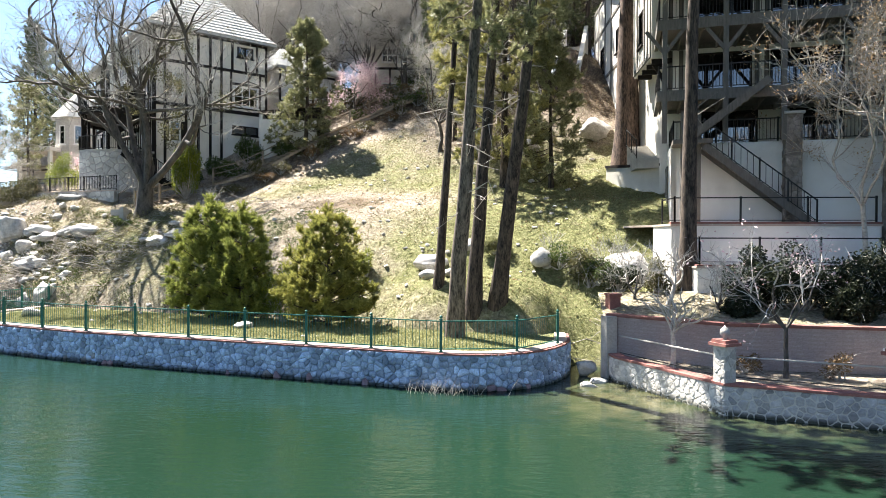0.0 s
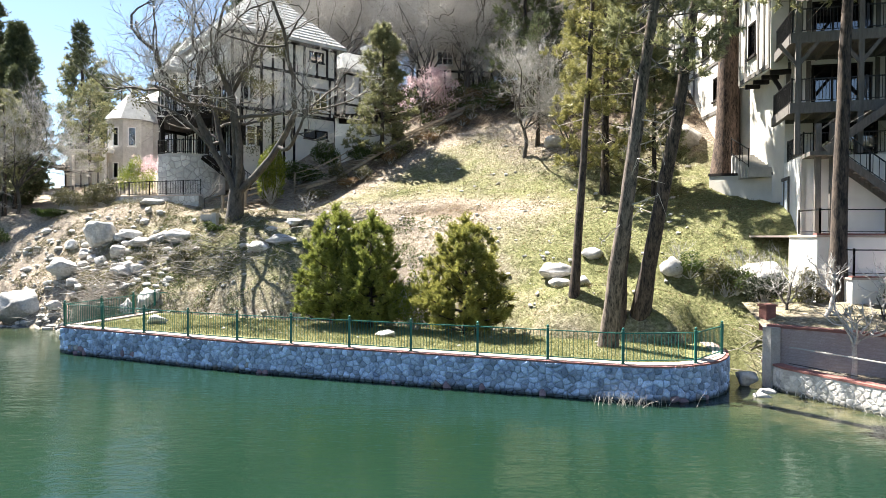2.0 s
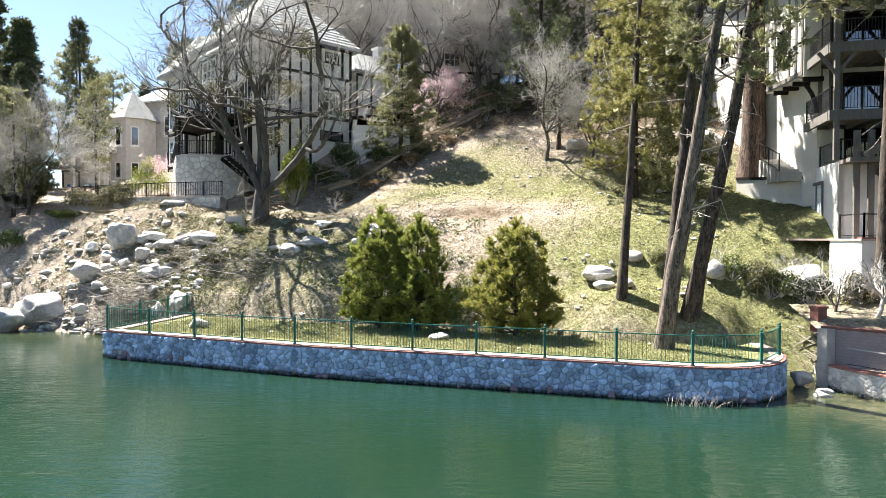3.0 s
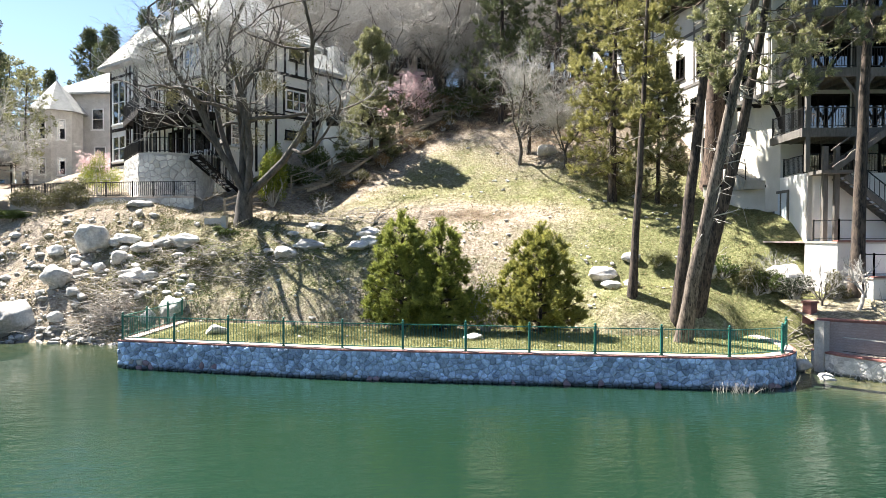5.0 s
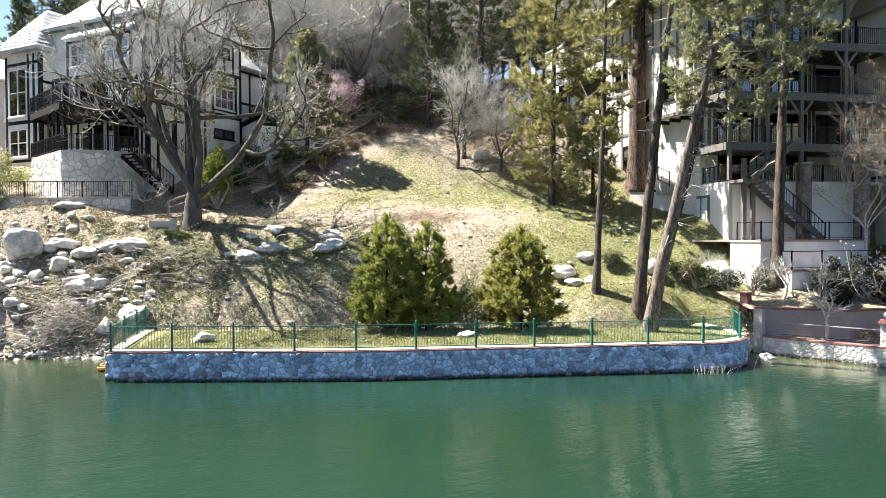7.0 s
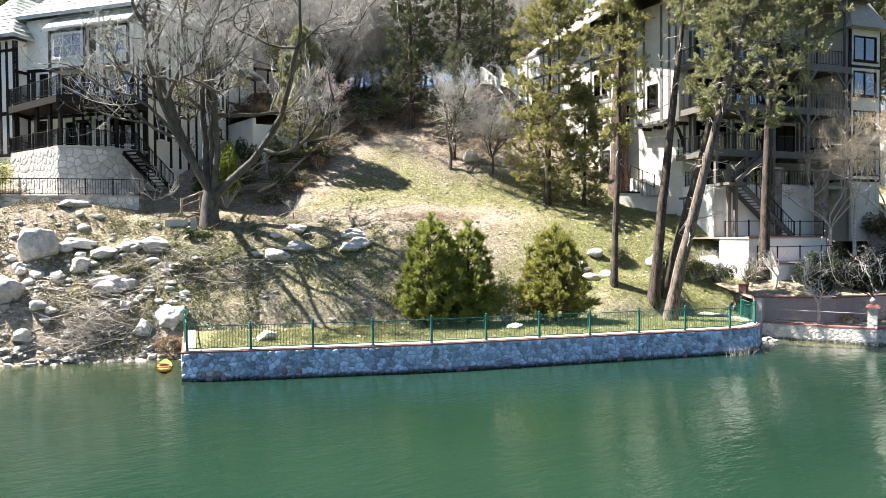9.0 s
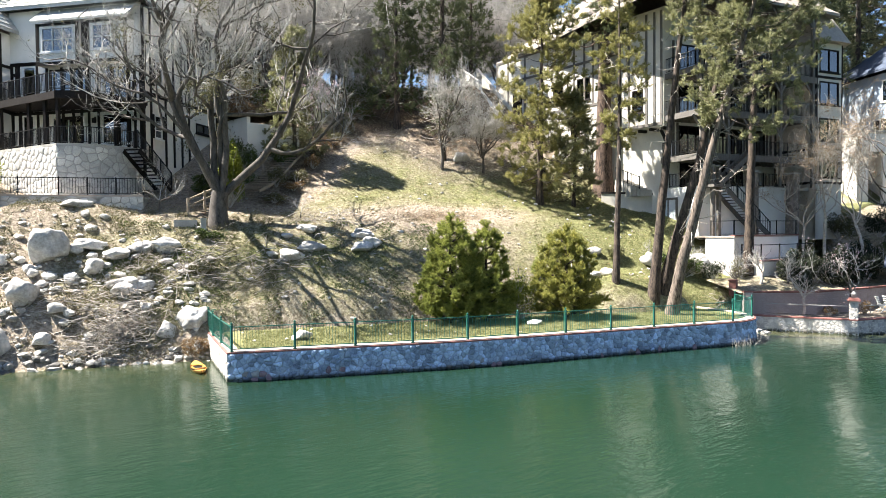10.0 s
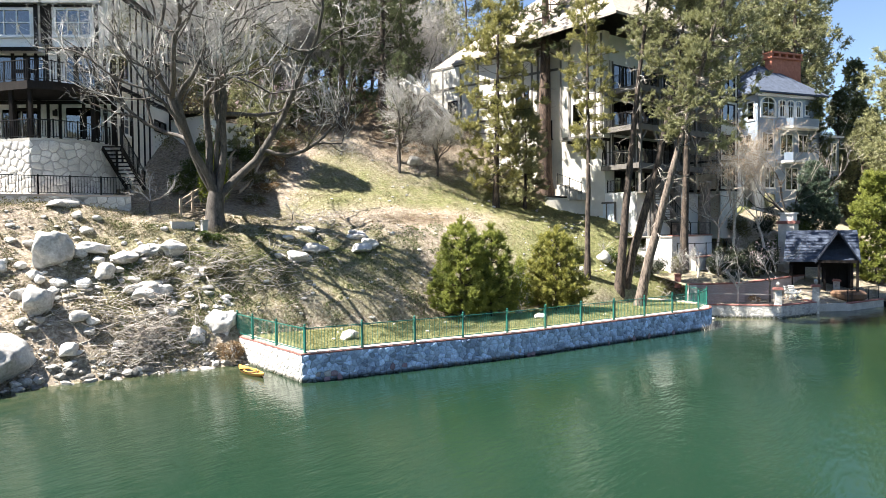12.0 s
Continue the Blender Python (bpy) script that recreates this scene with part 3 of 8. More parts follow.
part("coping", coping, COPING, seawall, "pale pinkish mortar coping")

# the terrace lawn inside the wall
lawn_poly = [tuple(p) for p in inset(LINE, 0.45)]
lawn_poly += [(4.6, 28.5), (0.6, 28.9), (-8.5, 31.6), (-15.0, 33.8), (-21.5, 36.4)]
LAWN_ME = bpy.data.meshes.new("lawn")
lbm = bmesh.new()
lbm.faces.new([lbm.verts.new((x, y, LAWN_Z)) for x, y in lawn_poly])
bmesh.ops.triangulate(lbm, faces=lbm.faces[:])
lbm.to_mesh(LAWN_ME)
LAWN_ME.attributes.new("lush", "FLOAT", "POINT").data.foreach_set("value", [0.72] * len(LAWN_ME.vertices))
tagged(part("lawn", LAWN_ME, GROUND), "level strip of short green lawn behind the seawall", "lawn", kind="structure")

# ---- the green fence on the wall ----
POSTS = [Vector(p) for p in ((-22.58, 29.03), (-20.32, 28.14), (-18.05, 27.27), (-15.8, 26.4), (-13.5, 25.6), (-11.2, 24.95), (-8.86, 24.3),
                             (-6.54, 23.64), (-4.19, 23.0), (-1.87, 22.37), (0.45, 21.72), (2.85, 22.09), (4.33, 23.92))]
SIDE_POSTS = [Vector(p) for p in ((-22.25, 31.4), (-21.9, 33.7), (-21.6, 35.4), (-20.7, 36.1))]
fence = thing("fence", "dark green painted metal picket fence on the seawall", "fence")
FZ = WALL_Z + 0.05


def post_mesh():
    b = Build()
    b.box(-0.04, 0.04, -0.04, 0.04, 0, 1.02)
    b.box(-0.055, 0.055, -0.055, 0.055, 1.02, 1.045)
    b.box(-0.06, 0.06, -0.06, 0.06, 0, 0.03)
    rings = [(0.018, 1.045), (0.022, 1.06), (0.046, 1.085), (0.05, 1.11), (0.036, 1.14), (0.005, 1.16)]
    b.tube([(0, 0, z) for r, z in rings], [r for r, z in rings], 8)
    return b.mesh("post")


POST_ME = post_mesh()
PICKET_ME = Build().box(-0.0065, 0.0065, -0.0065, 0.0065, 0.09, 0.955).mesh("picket")
for p in POSTS + SIDE_POSTS:
    part("post", POST_ME, FENCE, fence, at=pose(p.x, p.y, FZ - 0.005))
bays = list(zip(POSTS, POSTS[1:])) + list(zip([POSTS[0]] + SIDE_POSTS, SIDE_POSTS))
for a, b in bays:
    n = max(2, round((b - a).length / 0.118))
    top, low = Build(), Build()
    top.beam((*a, FZ + 0.965), (*b, FZ + 0.965), 0.045, 0.03)
    low.beam((*a, FZ + 0.09), (*b, FZ + 0.09), 0.035, 0.03)
    part("top_rail", top, FENCE, fence)
    part("bottom_rail", low, FENCE, fence)
    turn = math.degrees(math.atan2((b - a).y, (b - a).x))
    for k in range(1, n):
        q = a + (b - a) * (k / n)
        part("picket", PICKET_ME, FENCE, fence, at=pose(q.x, q.y, FZ, 0, 0, turn))

# ---- houses: shared pieces ----
def outward(a, b):
    d = (Vector(b) - Vector(a)).normalized()
    return d, Vector((d.y, -d.x))


def wall_bar(a, b, s0, z0, s1, z1, width, proud=0.05, depth=0.09):
    """A bar lying on the outer face of the wall line a to b, from (s0, z0) to (s1, z1)."""
    d, n = outward(a, b)
    at = lambda s, z, o: Vector((a[0] + d.x * s + n.x * o, a[1] + d.y * s + n.y * o, z))
    e = Vector((s1 - s0, z1 - z0)).normalized()
    o = Vector((-e.y, e.x)) * (width / 2)
    c = []
    for off in (proud - depth, proud):
        c += [at(s0 - o.x, z0 - o.y, off), at(s1 - o.x, z1 - o.y, off), at(s1 + o.x, z1 + o.y, off), at(s0 + o.x, z0 + o.y, off)]
    return Build().add(c, [(0, 1, 2, 3), (7, 6, 5, 4), (0, 4, 5, 1), (1, 5, 6, 2), (2, 6, 7, 3), (3, 7, 4, 0)])


def add_bar(b, other):
    return b.add(other.v, other.f)


def window(house, a, b, s0, s1, z0, z1, cols=1, rows=1, frame_mat=None, name="window", sill=True, blind=0.0):
    """Frame with bars, one pane a light, a sill; set in a hole of the wall."""
    fm = frame_mat or WHITE
    fr = Build()
    cell_w, cell_h = (s1 - s0 - 0.2) / cols, (z1 - z0 - 0.18) / rows
    lights = []
    for i in range(cols):
        for j in range(rows):
            x, z = s0 + 0.1 + cell_w * i, z0 + 0.09 + cell_h * j
            lights.append((x + (0.028 if i else 0), x + cell_w - (0.028 if i < cols - 1 else 0), z + (0.025 if j else 0), z + cell_h - (0.025 if j < rows - 1 else 0)))
    fr.wall(a, b, z0 + 0.001, z1 - 0.001, 0.1, lights, 0.03, s0 + 0.001, s1 - 0.001)
    w = part(name, fr, fm, house)
    for i in range(cols):
        pane = wall_bar(a, b, s0 + 0.1 + cell_w * i, (z0 + z1) / 2, s0 + 0.1 + cell_w * (i + 1), (z0 + z1) / 2, z1 - z0 - 0.18, -0.03, 0.012)
        part("pane", pane, GLASS, w)
    if blind:
        part("curtain", wall_bar(a, b, s0 + 0.1, z1 - blind / 2 - 0.05, s1 - 0.1, z1 - blind / 2 - 0.05, blind, -0.16, 0.02), CURTAIN, w)
    if sill:
        part("sill", wall_bar(a, b, s0 - 0.08, z0 - 0.05, s1 + 0.08, z0 - 0.05, 0.09, 0.11, 0.14), fm, w)
    return w


def facade(house, a, b, z0, z1, mat, openings=(), thick=0.22):
    """Wall a to b with its windows; openings: (s0, s1, z0, z1, cols, rows, frame material)."""
    part("wall", Build().wall(a, b, z0, z1, thick, [o[:4] for o in openings]), mat, house)
    for o in openings:
        window(house, a, b, *o[:4], *o[4:])


def timbering(house, a, b, bars, mat, width=0.19):
    for bar in bars:
        w = bar[4] if len(bar) > 4 else width
        part("timber", wall_bar(a, b, *bar[:4], w, 0.045 if abs(bar[1] - bar[3]) > 0.01 else 0.05), mat, house)


def hip_roof(x0, x1, y0, y1, z0, z1, along="x", thick=0.2, ends=1.0, gable=False):
    """A roof on the eave rectangle; ends: how far the ridge stops short of the ends, as a share of half the span."""
    if along == "x":
        half, my = (y1 - y0) / 2 * ends, (y0 + y1) / 2
        r = [(x0 + half, my), (x1 - half, my)]
    else:
        half, mx = (x1 - x0) / 2 * ends, (x0 + x1) / 2
        r = [(mx, y0 + half), (mx, y1 - half)]
    b = Build()
    e = [(x0, y0), (x1, y0), (x1, y1), (x0, y1)]
    v = [(*p, z0) for p in e] + [(*p, z1) for p in r] + [(*p, z0 + thick) for p in e] + [(*p, z1 + thick) for p in r]
    if along == "x":
        top = [(0, 1, 5, 4), (1, 2, 5), (2, 3, 4, 5), (3, 0, 4)]
    else:
        top = [(0, 1, 4), (1, 2, 5, 4), (2, 3, 5), (3, 0, 4, 5)]
    f = [tuple(i + 6 for i in t) for t in top] + [t[::-1] for t in top] + [(i, (i + 1) % 4, (i + 1) % 4 + 6, i + 6) for i in range(4)]
    return b.add(v, f)


def shingle_rows(house, corners, mat, gap=0.42, proud=0.035, name="shingle_course"):
    """Courses across a roof slope given by its eave pair and ridge pair."""
    e0, e1, r1, r0 = [Vector(c) for c in corners]
    n = max(2, round(((r0 + r1) / 2 - (e0 + e1) / 2).length / gap))
    nrm = (e1 - e0).cross(r0 - e0)
    nrm = nrm.normalized() if nrm.length > 1e-6 else Vector((0, 0, 1))
    b = Build()
    for i in range(n):
        t0, t1 = i / n, (i + 0.93) / n
        a0, a1, c0, c1 = e0.lerp(r0, t0), e1.lerp(r1, t0), e0.lerp(r0, t1), e1.lerp(r1, t1)
        k = max(1, round((a1 - a0).length / 0.55))
        for j in range(k):
            p, q, s, t = a0.lerp(a1, j / k), a0.lerp(a1, (j + 0.97) / k), c0.lerp(c1, (j + 0.97) / k), c0.lerp(c1, j / k)
            lift = nrm * (proud * (0.75 + 0.5 * random.random()))
            b.add([p, q, s, t, p + lift, q + lift, s + nrm * 0.006, t + nrm * 0.006], [(4, 5, 6, 7), (0, 1, 5, 4), (1, 2, 6, 5), (3, 0, 4, 7)])
    return part(name, b, mat, house)


def railing(parent, line, z, height=1.0, mat=None, gap=0.14, post_gap=2.2, name="railing", thick=0.022, label=""):
    """Rails, posts and close bars along a line in plan, as one railing; z may rise from end to end."""
    b = Build()
    zs = z if isinstance(z, (list, tuple)) else [z] * len(line)
    for (p, q), (za, zb) in zip(zip(line, line[1:]), zip(zs, zs[1:])):
        p, q = Vector((*p, za)), Vector((*q, zb))
        up = Vector((0, 0, 1))
        b.beam(p + up * height, q + up * height, 0.05, 0.045)
        b.beam(p + up * 0.1, q + up * 0.1, 0.035, 0.03)
        run = (q - p).length
        for k in range(max(1, round(run / post_gap)) + 1):
            c = p.lerp(q, k / max(1, round(run / post_gap)))
            b.box(c.x - 0.03, c.x + 0.03, c.y - 0.03, c.y + 0.03, c.z, c.z + height + 0.06)
        for k in range(1, round(run / gap)):
            c = p.lerp(q, k / round(run / gap))
            b.box(c.x - thick / 2, c.x + thick / 2, c.y - thick / 2, c.y + thick / 2, c.z + 0.1, c.z + height)
    return part(name, b, mat or IRON, parent, label)


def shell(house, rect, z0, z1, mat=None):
    """Floor slabs and an inner core, coloured near black like unlit rooms, so that rooms behind the panes close."""
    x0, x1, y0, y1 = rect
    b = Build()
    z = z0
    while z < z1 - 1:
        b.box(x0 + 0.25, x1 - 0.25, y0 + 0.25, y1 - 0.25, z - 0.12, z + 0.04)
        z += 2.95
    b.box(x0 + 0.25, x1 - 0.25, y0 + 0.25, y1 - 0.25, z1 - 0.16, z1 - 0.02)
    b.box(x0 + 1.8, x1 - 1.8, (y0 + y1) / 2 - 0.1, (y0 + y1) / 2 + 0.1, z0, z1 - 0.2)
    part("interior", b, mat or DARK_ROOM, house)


# ---- the half-timbered house up the hill, with its deck ----
def tudor_house():
    h = thing("half_timbered_house", "cream half-timbered house with dark beams and a deep deck", "house", (-21.88, 47.33, 0), -47.2)
    base, eave = 8.6, 20.1
    fa, fb = (-9.5, 0), (0, 0)
    front = [(0.8, 1.7, 11.3, 13.5, 1, 1, WHITE), (3.0, 5.4, 11.5, 13.3, 2, 1, WHITE), (6.6, 8.8, 11.5, 13.4, 2, 1, WHITE),
             (0.9, 1.9, 14.3, 16.6, 1, 1, WHITE), (2.9, 5.6, 14.15, 16.3, 3, 1, TIMBER), (6.7, 8.8, 14.15, 16.4, 2, 1, WHITE)]
    facade(h, fa, fb, base, eave, STUCCO_WHITE, front)
    sa, sb = (0, 0), (0, 8.66)
    side = [(1.1, 1.9, 11.9, 13.4, 1, 3, WHITE), (1.3, 2.1, 15.2, 16.9, 1, 1, WHITE), (5.9, 7.9, 15.1, 16.65, 3, 2, WHITE),
            (5.8, 7.9, 12.9, 13.6, 2, 1, TIMBER), (6.2, 7.5, 18.9, 19.7, 2, 1, TIMBER)]
    facade(h, sa, sb, base, eave, STUCCO, side)
    facade(h, (0, 8.66), (-9.5, 8.66), base, eave, STUCCO)
    shell(h, (-9.5, 0, 0, 8.66), 11.05, eave)
    # dark beams on the side wall
    bars = [(0.0, 14.6, 8.66, 14.6, 0.26), (0.0, 17.75, 8.66, 17.75, 0.22), (0.0, 20.0, 8.66, 20.0, 0.2), (0.09, 9.5, 0.09, 19.9, 0.2), (8.56, 11.0, 8.56, 19.9, 0.2)]
    for k, s in enumerate((0.8, 2.3, 3.2, 4.1, 4.95)):
        bars += [(s, 10.2, s, 14.46), (s, 14.74, s, 17.64), (s, 17.86, s, 19.9)]
    bars += [(5.7, 14.74, 5.7, 17.64), (8.05, 14.74, 8.05, 17.64), (6.9, 17.86, 6.9, 18.8), (5.8, 15.0, 7.95, 15.0), (5.8, 16.8, 7.95, 16.8),
             (5.8, 17.86, 5.8, 19.9), (7.8, 17.86, 7.8, 19.9)]
    timbering(h, sa, sb, bars, TIMBER)
    for s0, z0, z1 in ((0.72, 11.9, 13.4), (1.94, 11.9, 13.4), (0.92, 15.2, 16.9)):
        part("shutter", wall_bar(sa, sb, s0, (z0 + z1) / 2, s0 + 0.34, (z0 + z1) / 2, z1 - z0, 0.07, 0.05), TIMBER, h)
    fbars = [(0, 13.9, 8.6, 13.9, 0.3), (0, 16.75, 8.6, 16.75, 0.22), (0, 13.72, 0.02, 13.72), (8.5, 10.2, 8.5, 16.6, 0.2), (0.1, 11.0, 0.1, 16.6, 0.2), (0.2, 11.5, 0.7, 11.5), (3.9, 13.2, 5.3, 13.2), (0.2, 16.1, 0.5, 16.1), (3.85, 15.4, 5.1, 15.4), (7.6, 15.4, 8.4, 15.4)]
    for s in (0.72, 3.85, 4.6, 5.2, 7.75):
        fbars += [(s, 11.05, s, 13.75)]
    for s in (0.45, 3.8, 4.5, 5.1, 7.35):
        fbars += [(s, 14.05, s, 16.65)]
    timbering(h, fa, fb, fbars, TIMBER)
    front_bars = [(0, 13.6, 9.5, 13.6, 0.2), (0, 16.75, 9.5, 16.75, 0.2)]
    for s in (0.12, 0.62, 1.98, 2.7, 5.72, 6.4, 8.98, 9.38):
        front_bars += [(s, 11.0, s, 13.5, 0.16), (s, 13.98, s, 16.65, 0.16)]
    timbering(h, fa, fb, front_bars, TIMBER)
    # jettied windows under the roof
    for s0, s1 in ((-6.9, -3.85), (-3.3, -0.5)):
        bay = Build()
        da, db = (s0, -0.7), (s1, -0.7)
        bay.wall(da, db, 16.5, 19.0, 0.15, [(0.35, s1 - s0 - 0.35, 17.2, 18.75)])
        bay.box(s0, s0 + 0.15, -0.55, 0, 16.5, 19.0)
        bay.box(s1 - 0.15, s1, -0.55, 0, 16.5, 19.0)
        bay.box(s0, s1, -0.7, 0, 16.42, 16.5)
        part("bay", bay, STUCCO_WHITE, h)
        window(h, da, db, 0.35, s1 - s0 - 0.35, 17.2, 18.75, 3, 2, WHITE)
        timbering(h, da, db, [(0, 16.5, s1 - s0, 16.5, 0.2), (0.11, 16.6, 0.11, 19.0, 0.22), (s1 - s0 - 0.11, 16.6, s1 - s0 - 0.11, 19.0, 0.22), (0.25, 18.9, s1 - s0 - 0.25, 18.9, 0.14)], TIMBER)
        part("bay_roof", Build().add([(s0 - 0.2, -1.0, 19.0), (s1 + 0.2, -1.0, 19.0), (s1 + 0.2, 1.6, 21.4), (s0 - 0.2, 1.6, 21.4),
                                      (s0 - 0.2, -1.0, 19.14), (s1 + 0.2, -1.0, 19.14), (s1 + 0.2, 1.6, 21.54), (s0 - 0.2, 1.6, 21.54)],
                                     [(3, 2, 1, 0), (4, 5, 6, 7), (0, 1, 5, 4), (1, 2, 6, 5), (2, 3, 7, 6), (3, 0, 4, 7)]), SHINGLE, h)
    part("roof", hip_roof(-10.0, 0.55, -0.55, 9.25, 20.05, 25.2), SHINGLE, h, "pale mossy green shingle roof")
    m = 4.35
    shingle_rows(h, ((0.55, -0.55, 20.26), (0.55, 9.25, 20.26), (0.55 - 4.9, m, 25.41), (0.55 - 4.9, m, 25.41)), SHINGLE)
    shingle_rows(h, ((-10.0, -0.55, 20.26), (0.55, -0.55, 20.26), (0.55 - 4.9, m, 25.41), (-10.0 + 4.9, m, 25.41)), SHINGLE)
    # the wing with its tall windows
    wa, wb = (-13.4, -0.9), (-9.5, -0.9)
    facade(h, wa, wb, base, 18.7, STUCCO_WHITE, [(0.3, 2.4, 11.4, 13.4, 2, 2, WHITE), (0.3, 2.4, 14.3, 17.7, 2, 2, WHITE)])
    facade(h, (-9.5, -0.9), (-9.5, 0), base, 18.7, STUCCO_WHITE)
    facade(h, (-13.4, 6.5), (-13.4, -0.9), base, 18.7, STUCCO_WHITE, [(5.5, 7.2, 14.5, 16.8, 2, 2, WHITE), (5.5, 7.2, 11.5, 13.4, 2, 2, WHITE)])
    facade(h, (-9.5, 6.5), (-13.4, 6.5), base, 18.7, STUCCO_WHITE)
    shell(h, (-13.4, -9.5, -0.9, 6.5), 11.05, 18.7)
    timbering(h, wa, wb, [(0.1, 9, 0.1, 18.6), (2.6, 11.2, 2.6, 18.6), (3.2, 11.2, 3.2, 18.6), (3.8, 9, 3.8, 18.6), (0, 13.85, 3.9, 13.85, 0.24), (0, 18.0, 3.9, 18.0), (0, 11.1, 3.9, 11.1)], TIMBER)
    timbering(h, (-9.5, -0.9), (-9.5, 0), [(0.1, 9, 0.1, 18.6), (0, 13.85, 0.9, 13.85), (0, 16.6, 0.9, 16.6)], TIMBER)
    part("roof", hip_roof(-14.1, -8.8, -1.6, 7.0, 18.65, 22.2, "y"), SHINGLE, h, "pale mossy green shingle roof")
    shingle_rows(h, ((-14.1, -1.6, 18.86), (-8.8, -1.6, 18.86), (-11.45, 1.05, 22.41), (-11.45, 1.05, 22.41)), SHINGLE)
    shingle_rows(h, ((-8.8, -1.6, 18.86), (-8.8, 7.0, 18.86), (-11.45, 4.35, 22.41), (-11.45, 1.05, 22.41)), SHINGLE)
    # dark boarding between the bays under the eaves
    part("dark_panel", Build().box(-3.83, -3.32, -0.5, -0.1, 16.9, 19.0), TIMBER, h)
    # deck and porch
    edge = [(-9.3, -0.05), (-8.4, -2.3), (-2.47, -4.28), (-1.4, -4.0), (-0.55, -3.2), (0.0, -2.1), (0.22, -1.2), (0.35, -0.3)]
    poly = edge + [(0.35, -0.02), (-9.3, -0.02)]
    part("deck", Build().prism(poly, 13.72, 13.95), TIMBER, h)
    fascia = Build()
    for p, q in zip(edge, edge[1:]):
        add_bar(fascia, wall_bar(p, q, -0.03, 13.72, (Vector(q) - Vector(p)).length + 0.03, 13.72, 0.42, 0.06, 0.1))
    part("deck_fascia", fascia, TIMBER, h)
    railing(h, edge, 13.95, 1.05, IRON, 0.13, 1.5, "deck_railing")
    for px, py in ((-2.5, -4.05), (-5.3, -3.1), (-8.2, -2.15), (-0.2, -2.2), (-3.7, -3.65)):
        part("deck_post", Build().box(px - 0.09, px + 0.09, py - 0.09, py + 0.09, 11.0, 13.72), TIMBER, h)
    part("porch_floor", Build().prism(poly, 10.86, 11.0), CONCRETE, h)
    railing(h, edge[:-1], 11.0, 0.95, IRON, 0.13, 1.5, "porch_railing")
    part("stone_base", Build().prism([(x, y) for x, y in edge[:-1]] + [(0.2, -0.5), (-9.2, 0.3)], 6.4, 10.85), MORTAR_HOUSE, h, "pale rubble stone base")
    # steps down from the porch at the side
    st = Build()
    for k in range(11):
        st.box(0.25, 1.25, -2.2 + k * 0.27, -1.93 + k * 0.27, 10.75 - k * 0.19, 10.81 - k * 0.19)
    st.beam((0.25, -2.2, 10.7), (0.25, 0.9, 8.55), 0.06, 0.25).beam((1.25, -2.2, 10.7), (1.25, 0.9, 8.55), 0.06, 0.25)
    part("porch_steps", st, TIMBER, h)
    railing(h, [(1.28, -2.3), (1.28, 0.9)], [10.85, 8.7], 0.95, IRON, 0.14, 1.5, "step_railing")
    # lamps beside the doors
    for x in (-3.3, -0.45):
        lb = Build().box(x - 0.09, x + 0.09, -0.3, -0.1, 12.8, 13.1).box(x - 0.04, x + 0.04, -0.14, -0.05, 13.1, 13.2)
        part("wall_lantern", lb, IRON, h)
    # the white garage wall behind
    g = Build().wall((-0.3, 8.9), (3.6, 6.4), 10.0, 14.0, 0.25).wall((3.6, 6.4), (6.0, 9.8), 10.0, 13.6, 0.25)
    part("wall", g, STUCCO_WHITE, h)
    part("garage_roof", Build().add([(-0.5, 8.8, 14.02), (3.7, 6.15, 14.02), (6.4, 9.9, 14.3), (2.2, 12.5, 14.6)], [(0, 1, 2, 3)])
         .add([(-0.5, 8.8, 14.22), (3.7, 6.15, 14.22), (6.4, 9.9, 14.5), (2.2, 12.5, 14.8)], [(0, 1, 2, 3)]), TIMBER, h)
    # rear block, higher up the slope
    part("wall", Build().wall((-6.5, 10.9), (-2.6, 10.9), 13.0, 19.4, 0.25), STUCCO_WHITE, h)
    part("wall", Build().wall((-2.6, 10.9), (-2.6, 16.3), 13.0, 19.4, 0.25), STUCCO_WHITE, h)
    part("roof", hip_roof(-7.0, -2.0, 10.4, 16.9, 19.3, 21.4, "y", ends=0.6), SHINGLE, h)
    timbering(h, (-2.6, 10.9), (-2.6, 16.3), [(0, 19.2, 5.4, 19.2), (0, 16.6, 5.4, 16.6), (0.1, 14, 0.1, 19.1), (1.6, 14, 1.6, 19.1), (3.2, 14, 3.2, 19.1)], TIMBER)
    part("chimney", Build().box(-3.8, -3.0, 13.5, 14.2, 19, 21.9).box(-3.9, -2.9, 13.4, 14.3, 21.9, 22.1), STUCCO_WHITE, h)
    return h


TUDOR = tudor_house()


